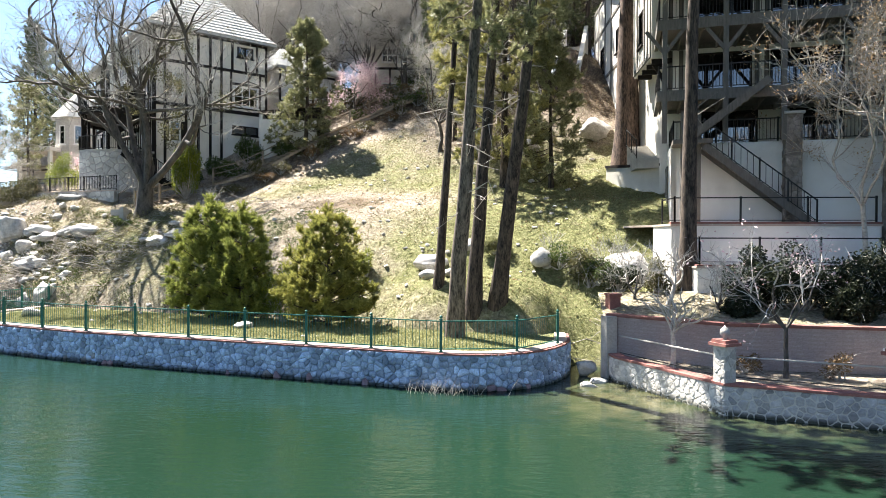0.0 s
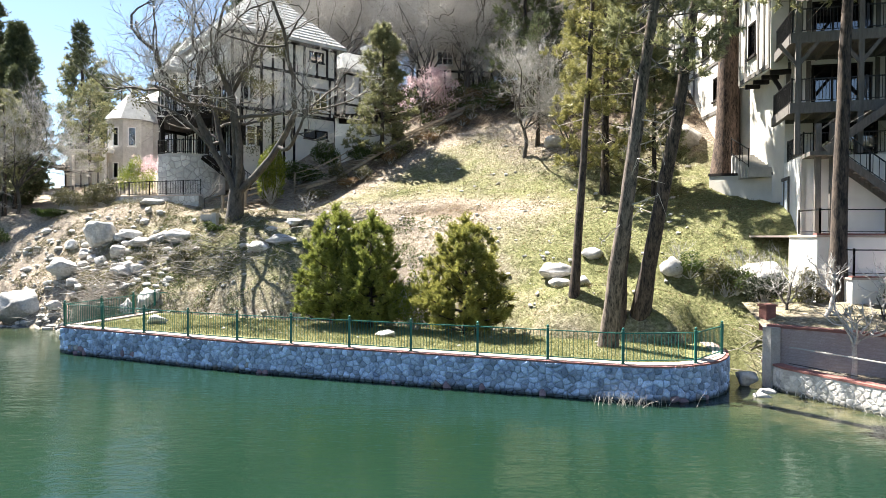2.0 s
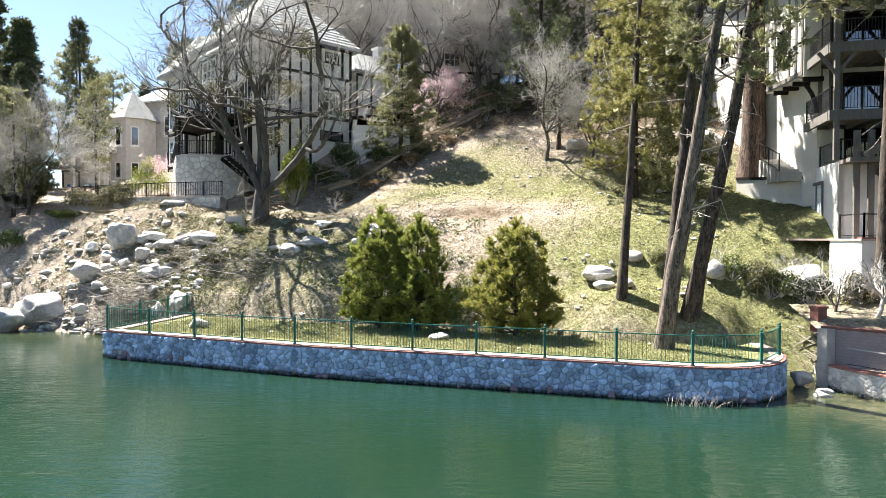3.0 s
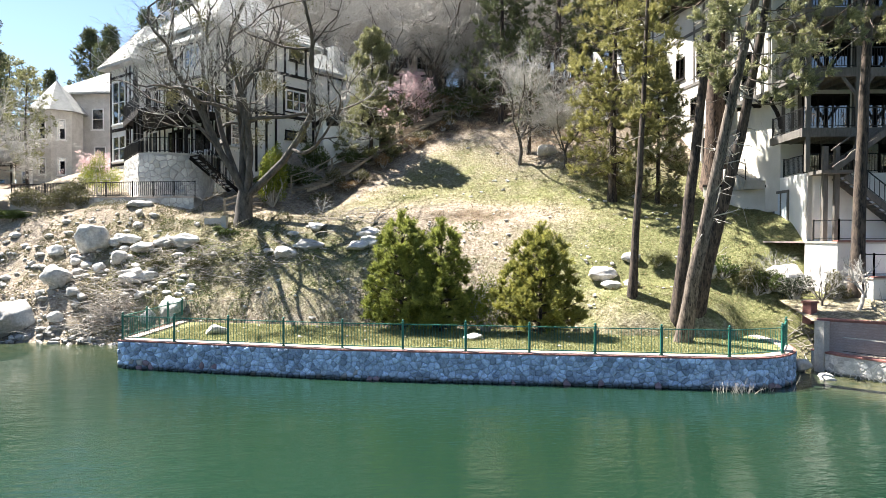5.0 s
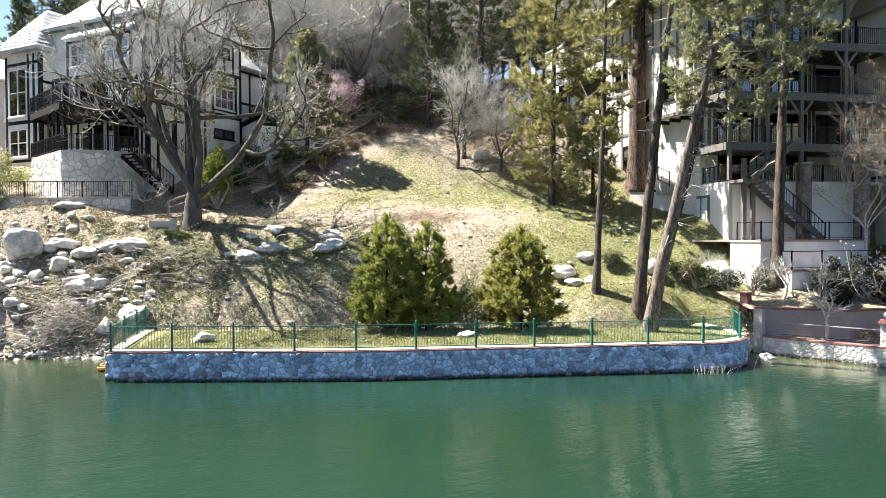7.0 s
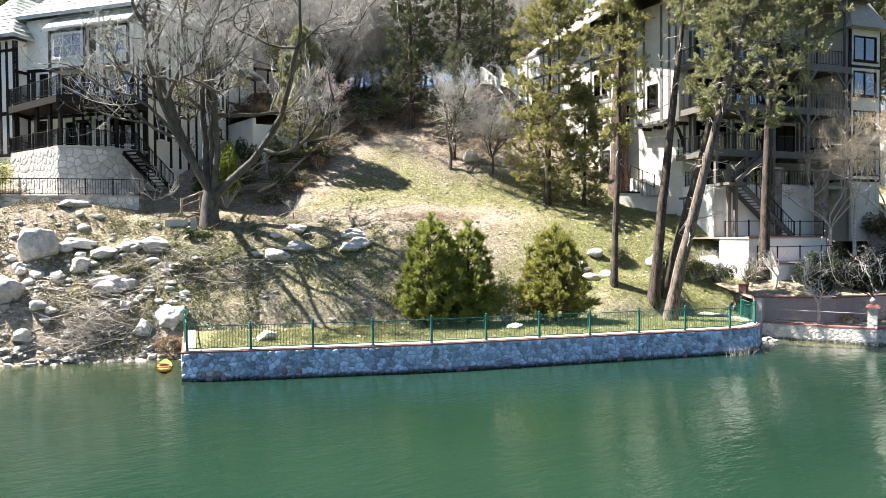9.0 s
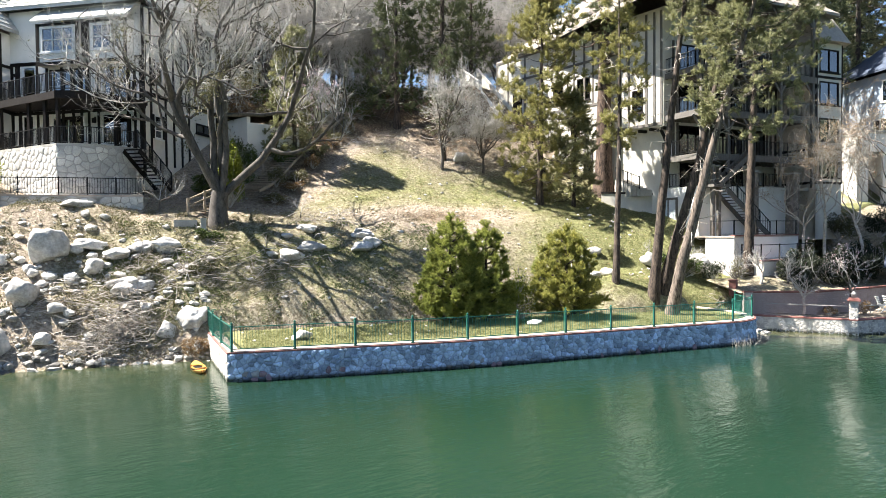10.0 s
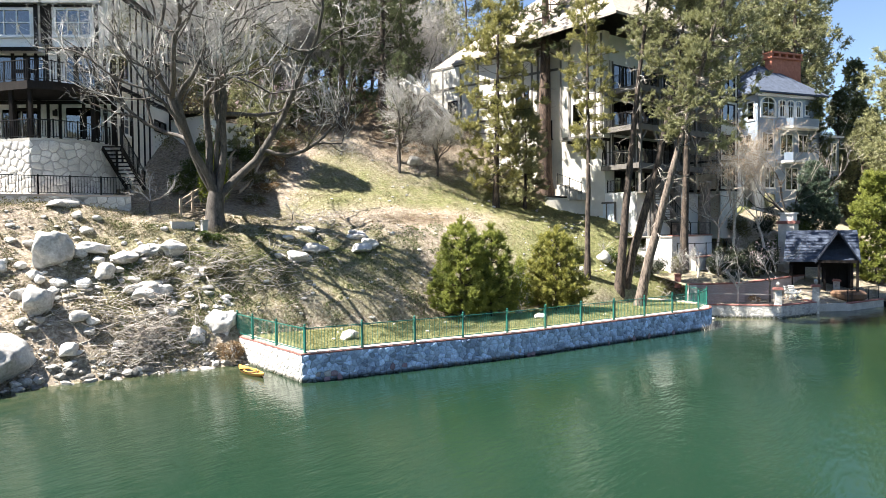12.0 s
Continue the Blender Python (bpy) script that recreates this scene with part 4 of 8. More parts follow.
# ---- the tall house with the grey timber decks ----
def deck_house():
    h = thing("deck_house", "tall cream house with weathered grey timber decks on braced posts", "house", (9.7, 29.75, 0), -12)
    # retaining storey
    facade(h, (0, 0), (8.3, 0), 3.0, 8.8, STUCCO_WHITE)
    facade(h, (0, 4.8), (0, 0), 4.5, 8.8, STUCCO_WHITE)
    door = part("door", Build().wall((0, 4.8), (0, 0), 5.3, 8.1, 0.05, [(1.15, 1.85, 5.5, 7.95), (1.95, 2.65, 5.5, 7.95)], 0.07, 0.95, 2.85), TIMBER_GREY, h, "pale blue panelled double door")
    for s in (1.15, 1.95):
        part("panel", wall_bar((0, 4.8), (0, 0), s, 6.72, s + 0.7, 6.72, 2.45, 0.04, 0.03), PALE_BLUE, door)
    part("patio", Build().box(0.02, 12, 0.02, 3.1, 8.62, 8.81), CONCRETE, h)
    # main front
    fr = [(1.2, 3.9, 8.85, 10.7, 3, 1, TIMBER), (5.2, 7.4, 8.85, 10.7, 2, 1, TIMBER)]
    for z in (11.05, 14.0, 16.95):
        fr += [(1.1, 3.65, z, z + 2.35, 3, 1, TIMBER), (4.4, 7.4, z, z + 2.35, 3, 1, TIMBER), (8.05, 9.8, z, z + 2.35, 2, 1, TIMBER)]
    facade(h, (0.0, 3.1), (12, 3.1), 8.6, 21.6, STUCCO_WHITE, fr)
    bars = []
    for z in (10.95, 13.9, 16.85):
        bars += [(0, z - 0.15, 12, z - 0.15, 0.24)]
        for s in (0.12, 0.6, 0.98, 3.85, 4.25, 7.6, 7.9, 10.0, 10.4, 11.8):
            bars += [(s, z, s, z + 2.65)]
    timbering(h, (0.0, 3.1), (12, 3.1), bars, TIMBER_GREY)
    # left side wall, running back askew
    back = lambda y: -0.235 * (y - 3.1)
    lf = [(1.2, 2.4, 16.6, 18.1, 2, 1, TIMBER), (1.0, 2.6, 10.2, 12.0, 3, 1, TIMBER), (4.6, 5.6, 10.0, 12.1, 1, 1, TIMBER), (6.4, 7.6, 13.6, 15.2, 2, 1, TIMBER), (3.2, 4.2, 13.6, 15.0, 1, 1, TIMBER)]
    # This side takes the darker stucco for the tree shade over it.
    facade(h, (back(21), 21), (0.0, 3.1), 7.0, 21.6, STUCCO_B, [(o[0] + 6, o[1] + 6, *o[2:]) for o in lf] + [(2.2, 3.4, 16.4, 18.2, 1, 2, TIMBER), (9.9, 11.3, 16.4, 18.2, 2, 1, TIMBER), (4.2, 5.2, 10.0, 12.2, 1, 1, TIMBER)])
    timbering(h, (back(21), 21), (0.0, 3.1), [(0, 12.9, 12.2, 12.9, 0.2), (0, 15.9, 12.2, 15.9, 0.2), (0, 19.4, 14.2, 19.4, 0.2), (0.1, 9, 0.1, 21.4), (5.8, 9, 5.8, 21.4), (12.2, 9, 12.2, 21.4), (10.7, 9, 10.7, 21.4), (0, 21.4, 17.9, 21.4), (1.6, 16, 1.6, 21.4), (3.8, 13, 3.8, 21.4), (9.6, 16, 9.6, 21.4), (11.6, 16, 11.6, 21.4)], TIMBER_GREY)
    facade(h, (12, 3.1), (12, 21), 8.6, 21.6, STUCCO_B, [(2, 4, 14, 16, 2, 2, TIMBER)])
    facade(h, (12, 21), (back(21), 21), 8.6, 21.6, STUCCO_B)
    shell(h, (0.3, 12, 3.1, 21), 8.9, 21.6)
    # jettied bay on the left front corner, on raking brackets
    ja, jb, jc = (-1.5, 6.5), (-0.75, 2.6), (0.0, 2.6)
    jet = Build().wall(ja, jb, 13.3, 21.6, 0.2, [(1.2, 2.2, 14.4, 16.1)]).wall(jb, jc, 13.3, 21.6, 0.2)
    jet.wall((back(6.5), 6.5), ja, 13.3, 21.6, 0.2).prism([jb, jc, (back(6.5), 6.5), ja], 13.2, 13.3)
    # Bay darkened through its stucco colour, for the shade of the trees.
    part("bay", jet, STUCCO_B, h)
    window(h, ja, jb, 1.2, 2.2, 14.4, 16.1, 1, 1, TIMBER)
    timbering(h, ja, jb, [(0.1, 13.4, 0.1, 21.4), (0.9, 13.4, 0.9, 21.4), (2.5, 13.4, 2.5, 21.4), (3.2, 13.4, 3.2, 21.4), (3.8, 13.4, 3.8, 21.4), (0, 13.4, 3.9, 13.4, 0.22)], TIMBER_GREY)
    for y in (2.8, 3.8, 4.8, 5.8):
        xo = -0.75 - 0.19 * (y - 2.6)
        part("bracket", Build().box(xo + 0.05, back(y) + 0.1, y - 0.09, y + 0.09, 12.98, 13.19), TIMBER, h)
    knee = [(back(3.0) - 0.06 - 0.62 * math.sin(a) ** 2, 3.0, 11.5 + 1.5 * math.sin(a)) for a in (0, 0.35, 0.7, 1.05, 1.4)]
    arch = Build()
    for p, q in zip(knee, knee[1:]):
        arch.beam(p, q, 0.16, 0.16)
    part("arched_brace", arch, TIMBER, h)
    # concrete steps between the old pine and the side wall
    for k in range(6):
        y = 4.3 + k * 0.38
        part("step", Build().box(back(y) - 1.1, back(y) - 0.03, y, y + 0.4, 8.3, 8.78 + 0.17 * k), CONCRETE, h)
    railing(h, [(back(4.4) - 1.05, 4.4), (back(6.5) - 1.05, 6.5)], [8.8, 9.65], 0.9, IRON, 0.9, 1.0, "step_railing")
    # decks
    JOIST_ME = Build().box(-0.04, 0.04, -0.4, 3.0, -0.32, -0.1).mesh("joist")
    for z in (10.95, 13.9, 16.85):
        part("deck_floor", Build().box(-0.55, 10.74, -0.5, 3.0, z - 0.1, z), TIMBER_GREY, h)
        part("deck_beam", Build().box(-0.6, 10.76, -0.62, -0.42, z - 0.42, z + 0.02), TIMBER_GREY, h)
        part("deck_beam", Build().box(-0.62, -0.45, -0.42, 3.0, z - 0.4, z + 0.0), TIMBER_GREY, h)
        for k in range(14):
            part("joist", JOIST_ME, TIMBER_GREY, h, at=pose(-0.36 + k * 0.82, 0, z))
        railing(h, [(-0.52, 2.9), (-0.52, -0.52), (10.7, -0.52)], z + 0.02, 1.0, IRON, 0.13, 2.6, "deck_railing")
    for px in (-0.3, 2.07, 4.24, 7.1, 10.4):
        for z0, z1 in ((8.8, 10.53), (10.95, 13.48), (13.9, 16.43), (16.85, 21.4)):
            part("deck_post", Build().box(px - 0.1, px + 0.1, -0.62, -0.42, z0, z1), TIMBER_GREY, h)
            if z0 > 9:
                br = Build().beam((px, -0.52, z1 - 0.95), (px - 0.75, -0.52, z1 + 0.02), 0.11, 0.14).beam((px, -0.52, z1 - 0.95), (px + 0.75, -0.52, z1 + 0.02), 0.11, 0.14)
                part("knee_brace", br, TIMBER_GREY, h)
    railing(h, [(0.1, 2.9), (0.1, 0.1), (8.2, 0.1)], 8.82, 0.95, IRON, 0.14, 1.9, "patio_railing")
    # slender posts and landing before the wall, and the stairs
    for px in (0.44, 1.0):
        part("landing_post", Build().box(px - 0.11, px + 0.11, -0.88, -0.66, 5.3, 10.03), TIMBER_GREY, h)
    part("landing", Build().box(0.0, 1.5, -1.35, 0.0, 8.65, 8.82), TIMBER_GREY, h)
    low = Build()
    for k in range(17):
        x = 1.2 + k * 0.24
        low.box(x, x + 0.28, -1.2, -0.15, 8.55 - k * 0.195, 8.6 - k * 0.195)
    low.beam((1.2, -1.22, 8.55), (5.3, -1.22, 5.25), 0.07, 0.3).beam((1.2, -0.13, 8.55), (5.3, -0.13, 5.25), 0.07, 0.3)
    part("stair_flight", low, TIMBER_GREY, h)
    railing(h, [(1.2, -1.22), (5.3, -1.22)], [8.7, 5.4], 0.9, IRON, 0.3, 1.5, "stair_railing")
    up = Build()
    for k in range(12):
        x = 0.7 + k * 0.25
        up.box(x, x + 0.27, -1.3, -0.66, 8.95 + k * 0.185, 9.0 + k * 0.185)
    up.beam((0.6, -1.32, 8.85), (3.6, -1.32, 11.1), 0.07, 0.3).beam((0.6, -0.66, 8.85), (3.6, -0.66, 11.1), 0.07, 0.3)
    part("stair_flight", up, TIMBER_GREY, h)
    part("handrail", Build().beam((0.45, -1.32, 9.75), (1.7, -1.32, 10.7), 0.06, 0.06), TIMBER_GREY, h)
    # roof and the corner tower at the far end
    part("roof", hip_roof(-3.6, 12.8, -0.9, 22, 21.5, 28.5, "y"), SHINGLE_TAN, h, "tan shingle roof")
    tw = [(10.8, -0.5), (13.6, -0.5), (14.5, 1.2), (13.6, 3.0), (10.8, 3.0)]
    for a, b in zip(tw, tw[1:] + tw[:1]):
        ln = (Vector(b) - Vector(a)).length
        ops = [(0.35, ln - 0.35, z, z + 1.7, 2, 1, TIMBER) for z in (9.6, 12.3, 15.0, 17.4)] if ln < 3.6 and a[1] < 2.9 else []
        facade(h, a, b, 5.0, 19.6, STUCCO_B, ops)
        timbering(h, a, b, [(0, z, ln, z, 0.18) for z in (9.2, 11.7, 10.7, 17.0)] + [(0.05, 9.2, 0.05, 19.5, 0.16)], TIMBER)
    part("tower_roof", Build().add([(10.3, -1.1, 19.55), (13.8, -1.1, 19.55), (15.2, 1.2, 19.55), (13.8, 3.6, 19.55), (10.3, 3.6, 19.55), (12.4, 1.2, 24.0)],
                                   [(0, 1, 5), (1, 2, 5), (2, 3, 5), (3, 4, 5), (4, 0, 5), (4, 3, 2, 1, 0)]), SHINGLE_TAN, h)
    return h


deck_house()

# ---- growing things: shared pieces ----
class Mass:
    """Gathers many small triangles as arrays for one mesh."""

    def __init__(self):
        self.v, self.t, self.n = [], [], 0

    def add(self, verts, tris):
        self.v.append(np.asarray(verts, np.float32))
        self.t.append(np.asarray(tris, np.int32) + self.n)
        self.n += len(verts)

    def tube(self, pts, radii, sides=4):
        pts = np.asarray(pts, float)
        d = np.gradient(pts, axis=0)
        d /= np.linalg.norm(d, axis=1)[:, None] + 1e-9
        ref = np.array([0.31, 0.87, 0.38]) if abs(d[0][2]) > 0.7 else np.array([0.1, 0.05, 1.0])
        s = np.cross(d, ref)
        s /= np.linalg.norm(s, axis=1)[:, None] + 1e-9
        w = np.cross(d, s)
        a = np.arange(sides) * 2 * np.pi / sides
        ring = s[:, None, :] * np.cos(a)[None, :, None] + w[:, None, :] * np.sin(a)[None, :, None]
        v = (pts[:, None, :] + ring * np.asarray(radii)[:, None, None]).reshape(-1, 3)
        i = np.arange(len(pts) - 1)[:, None] * sides
        k = np.arange(sides)[None, :]
        a0, b0 = (i + k).ravel(), (i + (k + 1) % sides).ravel()
        self.add(v, np.concatenate([np.stack([a0, b0, b0 + sides], 1), np.stack([a0, b0 + sides, a0 + sides], 1)]))

    def mesh(self, name, smooth=False):
        return fast_mesh(name, np.concatenate(self.v), np.concatenate(self.t), smooth)


def unit(v):
    return v / (np.linalg.norm(v, axis=-1, keepdims=True) + 1e-9)


def needles(mass, centres, dirs, length, width, blades, rng, spread=0.9):
    """Tufts of thin needles round each centre."""
    c, d = np.repeat(np.asarray(centres), blades, 0), np.repeat(np.asarray(dirs), blades, 0)
    n = len(c)
    e = unit(d + rng.normal(size=(n, 3)) * spread)
    ln = length * rng.uniform(0.6, 1.15, (n, 1))
    s = unit(np.cross(e, rng.normal(size=(n, 3)))) * width * rng.uniform(0.7, 1.2, (n, 1)) / 2
    p = c + rng.normal(size=(n, 3)) * length * 0.12
    v = np.stack([p - s, p + s, p + e * ln], 1).reshape(-1, 3)
    mass.add(v, np.arange(3 * n).reshape(-1, 3))


def leaves(mass, centres, size, rng, flat=0.0):
    """Single leaves as bent diamonds."""
    c = np.asarray(centres)
    n = len(c)
    e = unit(rng.normal(size=(n, 3)) + np.array([0, 0, flat]))
    a = unit(np.cross(e, rng.normal(size=(n, 3)))) * size * rng.uniform(0.6, 1.3, (n, 1))
    b = np.cross(e, a) * 0.55
    v = np.stack([c - a, c + b + e * size * 0.15, c + a, c - b + e * size * 0.15], 1).reshape(-1, 3)
    i = np.arange(n)[:, None] * 4
    mass.add(v, np.concatenate([i + [0, 1, 2], i + [0, 2, 3]]))


def trunk_line(base, top, bend, rng, n=10):
    t = np.linspace(0, 1, n)[:, None]
    p = np.array(base)[None] * (1 - t) + np.array(top)[None] * t
    w = rng.normal(size=(1, 3)) * bend
    w[0, 2] = 0
    return p + w * np.sin(t * np.pi) + rng.normal(size=(n, 3)) * np.array([bend, bend, 0]) * 0.12


def trunk_mesh(mass, line, r0, r1, sides=12, flare=1.35):
    n = len(line)
    t = np.linspace(0, 1, n)
    r = r0 + (r1 - r0) * t
    r[0] *= flare
    line = line.copy()
    line[0, 2] -= 0.6
    mass.tube(line, r, sides)


def brushes(mass, tips, dirs, rng, shoots, shoot, stations, length, width, blades, spread=0.5, up=0.35):
    """At each tip a clump of short shoots, each set with needles like a brush."""
    t, d = np.repeat(np.asarray(tips), shoots, 0), np.repeat(np.asarray(dirs), shoots, 0)
    n = len(t)
    e = unit(unit(d) * 0.75 + rng.normal(size=(n, 3)) * 0.62 + np.array([0, 0, up]))
    ln = shoot * rng.uniform(0.5, 1.2, (n, 1))
    for k in range(stations):
        c = t + e * ln * ((k + 0.6) / stations) + np.array([0, 0, 0.06]) * ((k + 0.5) / stations) ** 2
        needles(mass, c, e * 1.0, length * (1.0 if k < stations - 1 else 0.85), width, blades, rng, spread)


def pine(name, base, top, r0, crown_from, spread, label, seed, limbs=46, twigs=6, needle_len=0.2, needle_w=0.026, blades=9, bark=None, leaf=None,
         bend=0.25, dead=6, shape="cone", group="", category="pine tree", shoots=6, shoot=0.42, stations=3, snag=1.0, droop=0.3, lee=None):
    """A pine: tapered trunk, uneven limbs with branchlets that end in clumps of needle brushes; dead snags below the crown."""
    rng = np.random.default_rng(seed)
    base, top = np.array(base, float), np.array(top, float)
    tree = thing(name, label, category, tuple(base), 0, group)
    line = trunk_line((0, 0, 0), top - base, bend, rng, 14)
    tm, bm_, cm, dm = Mass(), Mass(), Mass(), Mass()
    trunk_mesh(tm, line, r0, r0 * 0.14)
    part("trunk", tm.mesh("trunk", True), bark or BARK, tree)
    at = lambda f: np.array([np.interp(f, np.linspace(0, 1, len(line)), line[:, k]) for k in range(3)])
    tips, dirs = [], []
    s = np.linspace(0, 1, 6)[:, None]
    for i in range(limbs):
        f = crown_from + (1 - crown_from) * ((i + rng.uniform(0, 0.9)) / limbs) ** 0.9
        g = (f - crown_from) / (1 - crown_from)
        if shape == "cone":
            ln = spread * (1 - g) ** 0.75 * min(1, 0.55 + 2.2 * g) + 0.2
        elif shape == "column":
            ln = spread * (0.6 + 0.5 * math.sin(math.pi * min(1, g * 1.05))) * (1 if g < 0.8 else 1.8 - g)
        else:
            ln = spread * (0.35 + 0.9 * math.sin(math.pi * (0.15 + 0.85 * g)) ** 0.8)
        ln *= rng.uniform(0.5, 1.18)
        az = i * 2.4 + rng.uniform(-0.8, 0.8)
        if lee is not None:
            ln *= 0.4 + 0.42 * (1 + math.cos(az - radians(lee)))
        rise = rng.uniform(-0.35, 0.2) + 0.5 * g
        p0 = at(f)
        h = np.array([math.cos(az), math.sin(az), 0])
        side = np.array([-h[1], h[0], 0]) * rng.normal() * 0.18
        limb = p0 + h * ln * s + side * ln * s * s + np.array([0, 0, 1]) * ln * (rise * s - droop * (1 - g) * np.sin(s * 2.6) * 0.9 + 0.16 * s ** 3) + rng.normal(size=(6, 3)) * 0.035 * ln * s
        r = max(0.018, r0 * 0.17 * (1 - f * 0.7))
        bm_.tube(limb, np.linspace(r, 0.012, 6), 4)
        tips.append(limb[-1])
        dirs.append(h + np.array([0, 0, 0.35]))
        for k in range(twigs):
            q = 0.28 + 0.68 * (k + rng.uniform(0, 1)) / twigs
            b0 = np.array([np.interp(q, s[:, 0], limb[:, j]) for j in range(3)])
            sd = unit(h * rng.uniform(0.3, 0.9) + np.array([-h[1], h[0], 0]) * (1 if k % 2 else -1) * rng.uniform(0.4, 1.0) + np.array([0, 0, rng.uniform(-0.15, 0.5)]))
            tl = ln * rng.uniform(0.12, 0.34) + 0.1
            bm_.tube(np.stack([b0, b0 + sd * tl * 0.5 - np.array([0, 0, 0.03]), b0 + sd * tl + np.array([0, 0, 0.05])]), [0.014, 0.011, 0.007], 3)
            tips.append(b0 + sd * tl)
            dirs.append(sd + np.array([0, 0, 0.25]))
    tips.append(line[-1])
    dirs.append(np.array([0, 0, 1.0]))
    for i in range(dead):
        f = rng.uniform(max(0.14, crown_from * 0.45), min(0.9, crown_from + 0.3))
        az, ln = rng.uniform(0, 6.3), rng.uniform(0.5, 1.9) * snag
        p0, h = at(f), np.array([math.cos(az), math.sin(az), rng.uniform(-0.5, 0.35)])
        bend_ = rng.normal(size=3) * 0.3 * ln
        q = np.stack([p0, p0 + h * ln * 0.35 + bend_ * 0.5, p0 + h * ln * 0.7 + bend_, p0 + h * ln + np.array([0, 0, rng.uniform(-0.5, 0.5) * ln])])
        dm.tube(q, [0.024, 0.02, 0.014, 0.006], 4)
        for m in range(2):
            e = q[1 + m] + unit(h + rng.normal(size=3) * 0.7) * ln * 0.35
            dm.tube(np.stack([q[1 + m], (q[1 + m] + e) / 2 + rng.normal(size=3) * 0.04, e]), [0.015, 0.011, 0.005], 3)
    brushes(cm, np.array(tips), np.array(dirs), rng, shoots, shoot, stations, needle_len, needle_w, blades)
    part("branchwork", bm_.mesh("branchwork"), bark or BARK, tree)
    if dead:
        tagged(part("dead_branchwork", dm.mesh("dead_branchwork"), DEAD, tree, "bleached dead branches"), kind="stuff")
    part("crown", cm.mesh("crown"), leaf or NEEDLE, tree)
    return tree


def young_pine(base, height, spread, label, seed, leaf, arms=8, lean=(0, 0), ragged=0.25, whorl=0.42):
    """A young pine, bushy to the ground: whorls of upswept arms, each ending in a cluster of upright needle brushes with dark gaps between."""
    rng = np.random.default_rng(seed)
    tree = thing("young_pine", label, "pine tree", base, 0, "young pines")
    tm, bm_, cm = Mass(), Mass(), Mass()
    top = np.array([lean[0], lean[1], height])
    line = trunk_line((0, 0, 0), top, 0.06, rng, 8)
    trunk_mesh(tm, line, 0.11, 0.02, 8)
    part("trunk", tm.mesh("trunk", True), BARK, tree)
    tips, dirs = [], []
    whorls = int(height / whorl)
    up_v = np.array([0, 0, 1.0])
    for w in range(whorls):
        g = (w + 0.3) / whorls
        n = max(4, round(arms * (1.1 - 0.6 * g)))
        for k in range(n):
            az = 2 * math.pi * (k + rng.uniform(-0.35, 0.35)) / n + w * 0.9
            ln = spread * (1.03 - g) ** 0.62 * rng.uniform(1 - ragged, 1.06) * min(1, 0.78 + 1.1 * g)
            h = np.array([math.cos(az), math.sin(az), 0])
            p0 = top * (g * 0.9) + up_v * 0.08
            rise = 0.12 + 0.6 * g + rng.uniform(0, 0.22)
            pts = np.stack([p0, p0 + h * ln * 0.55 + up_v * ln * rise * 0.3, p0 + h * ln * 0.9 + up_v * ln * rise * 0.75])
            bm_.tube(pts, [0.03, 0.022, 0.012], 4)
            for j in range(max(1, round(ln / 0.55))):
                q = 1.0 - j * 0.55 / max(ln, 0.6) * rng.uniform(0.8, 1.2)
                if q < 0.3:
                    break
                b0 = pts[0] * (1 - q) ** 2 + 2 * pts[1] * q * (1 - q) + pts[2] * q * q
                side = np.array([-h[1], h[0], 0])
                tips.append(b0 + side * rng.normal() * 0.16 * (1 if j else 0.3) + up_v * 0.05)
                dirs.append(h * 0.8 + side * rng.normal() * 0.3 + up_v * 0.5)
    for k in range(3):
        tips.append(top - up_v * 0.3 * k)
        dirs.append(np.array([rng.normal() * 0.12, rng.normal() * 0.12, 1.0]))
    brushes(cm, np.array(tips), np.array(dirs), rng, 13, 0.38, 4, 0.16, 0.026, 14, 0.6, 0.45)
    part("branchwork", bm_.mesh("branchwork"), BARK, tree)
    part("crown", cm.mesh("crown"), leaf, tree)
    return tree


def grow(mass, p, d, length, r, level, rng, tips, split=(3, 4), thin=0.6, wander=0.66, thinnest=0.0055, lift=0.12, fine=None):
    """Bare branches, splitting down to twigs; what is thin goes to fine."""
    n = 5 if level > 2 else 4 if level > 1 else 3
    pts, dirs = [p], d
    for k in range(n - 1):
        dirs = unit(dirs + rng.normal(size=3) * wander * (0.26 if level > 4 else 0.42) + np.array([0, 0, lift]))
        pts.append(pts[-1] + dirs * length / (n - 1))
    rad = np.linspace(r, r * 0.66, n) if level else np.linspace(r, r * 0.4, n)
    (mass if r > 0.028 or fine is None else fine).tube(np.array(pts), rad, 7 if r > 0.09 else 4 if r > 0.02 else 3)
    if level == 0:
        tips.append((pts[-1], dirs))
        return
    for k in range(rng.integers(split[0], split[1] + 1) - (1 if level > 4 else 0)):
        q = rng.uniform(0.55 if level > 3 else 0.3, 1.0) if k else 1.0
        i = min(n - 2, int(q * (n - 1)))
        b = pts[i] + (pts[i + 1] - pts[i]) * (q * (n - 1) - i)
        e = unit(dirs * 0.9 + rng.normal(size=3) * (0.58 if k else 0.25) + np.array([0, 0, 0.08]))
        rr = r * (rng.uniform(0.58, 0.7) if k == 0 else rng.uniform(0.36, thin))
        grow(mass, b, e, length * rng.uniform(0.5, 0.82), max(thinnest, rr), level - 1, rng, tips, split, thin, wander, thinnest, lift, fine)


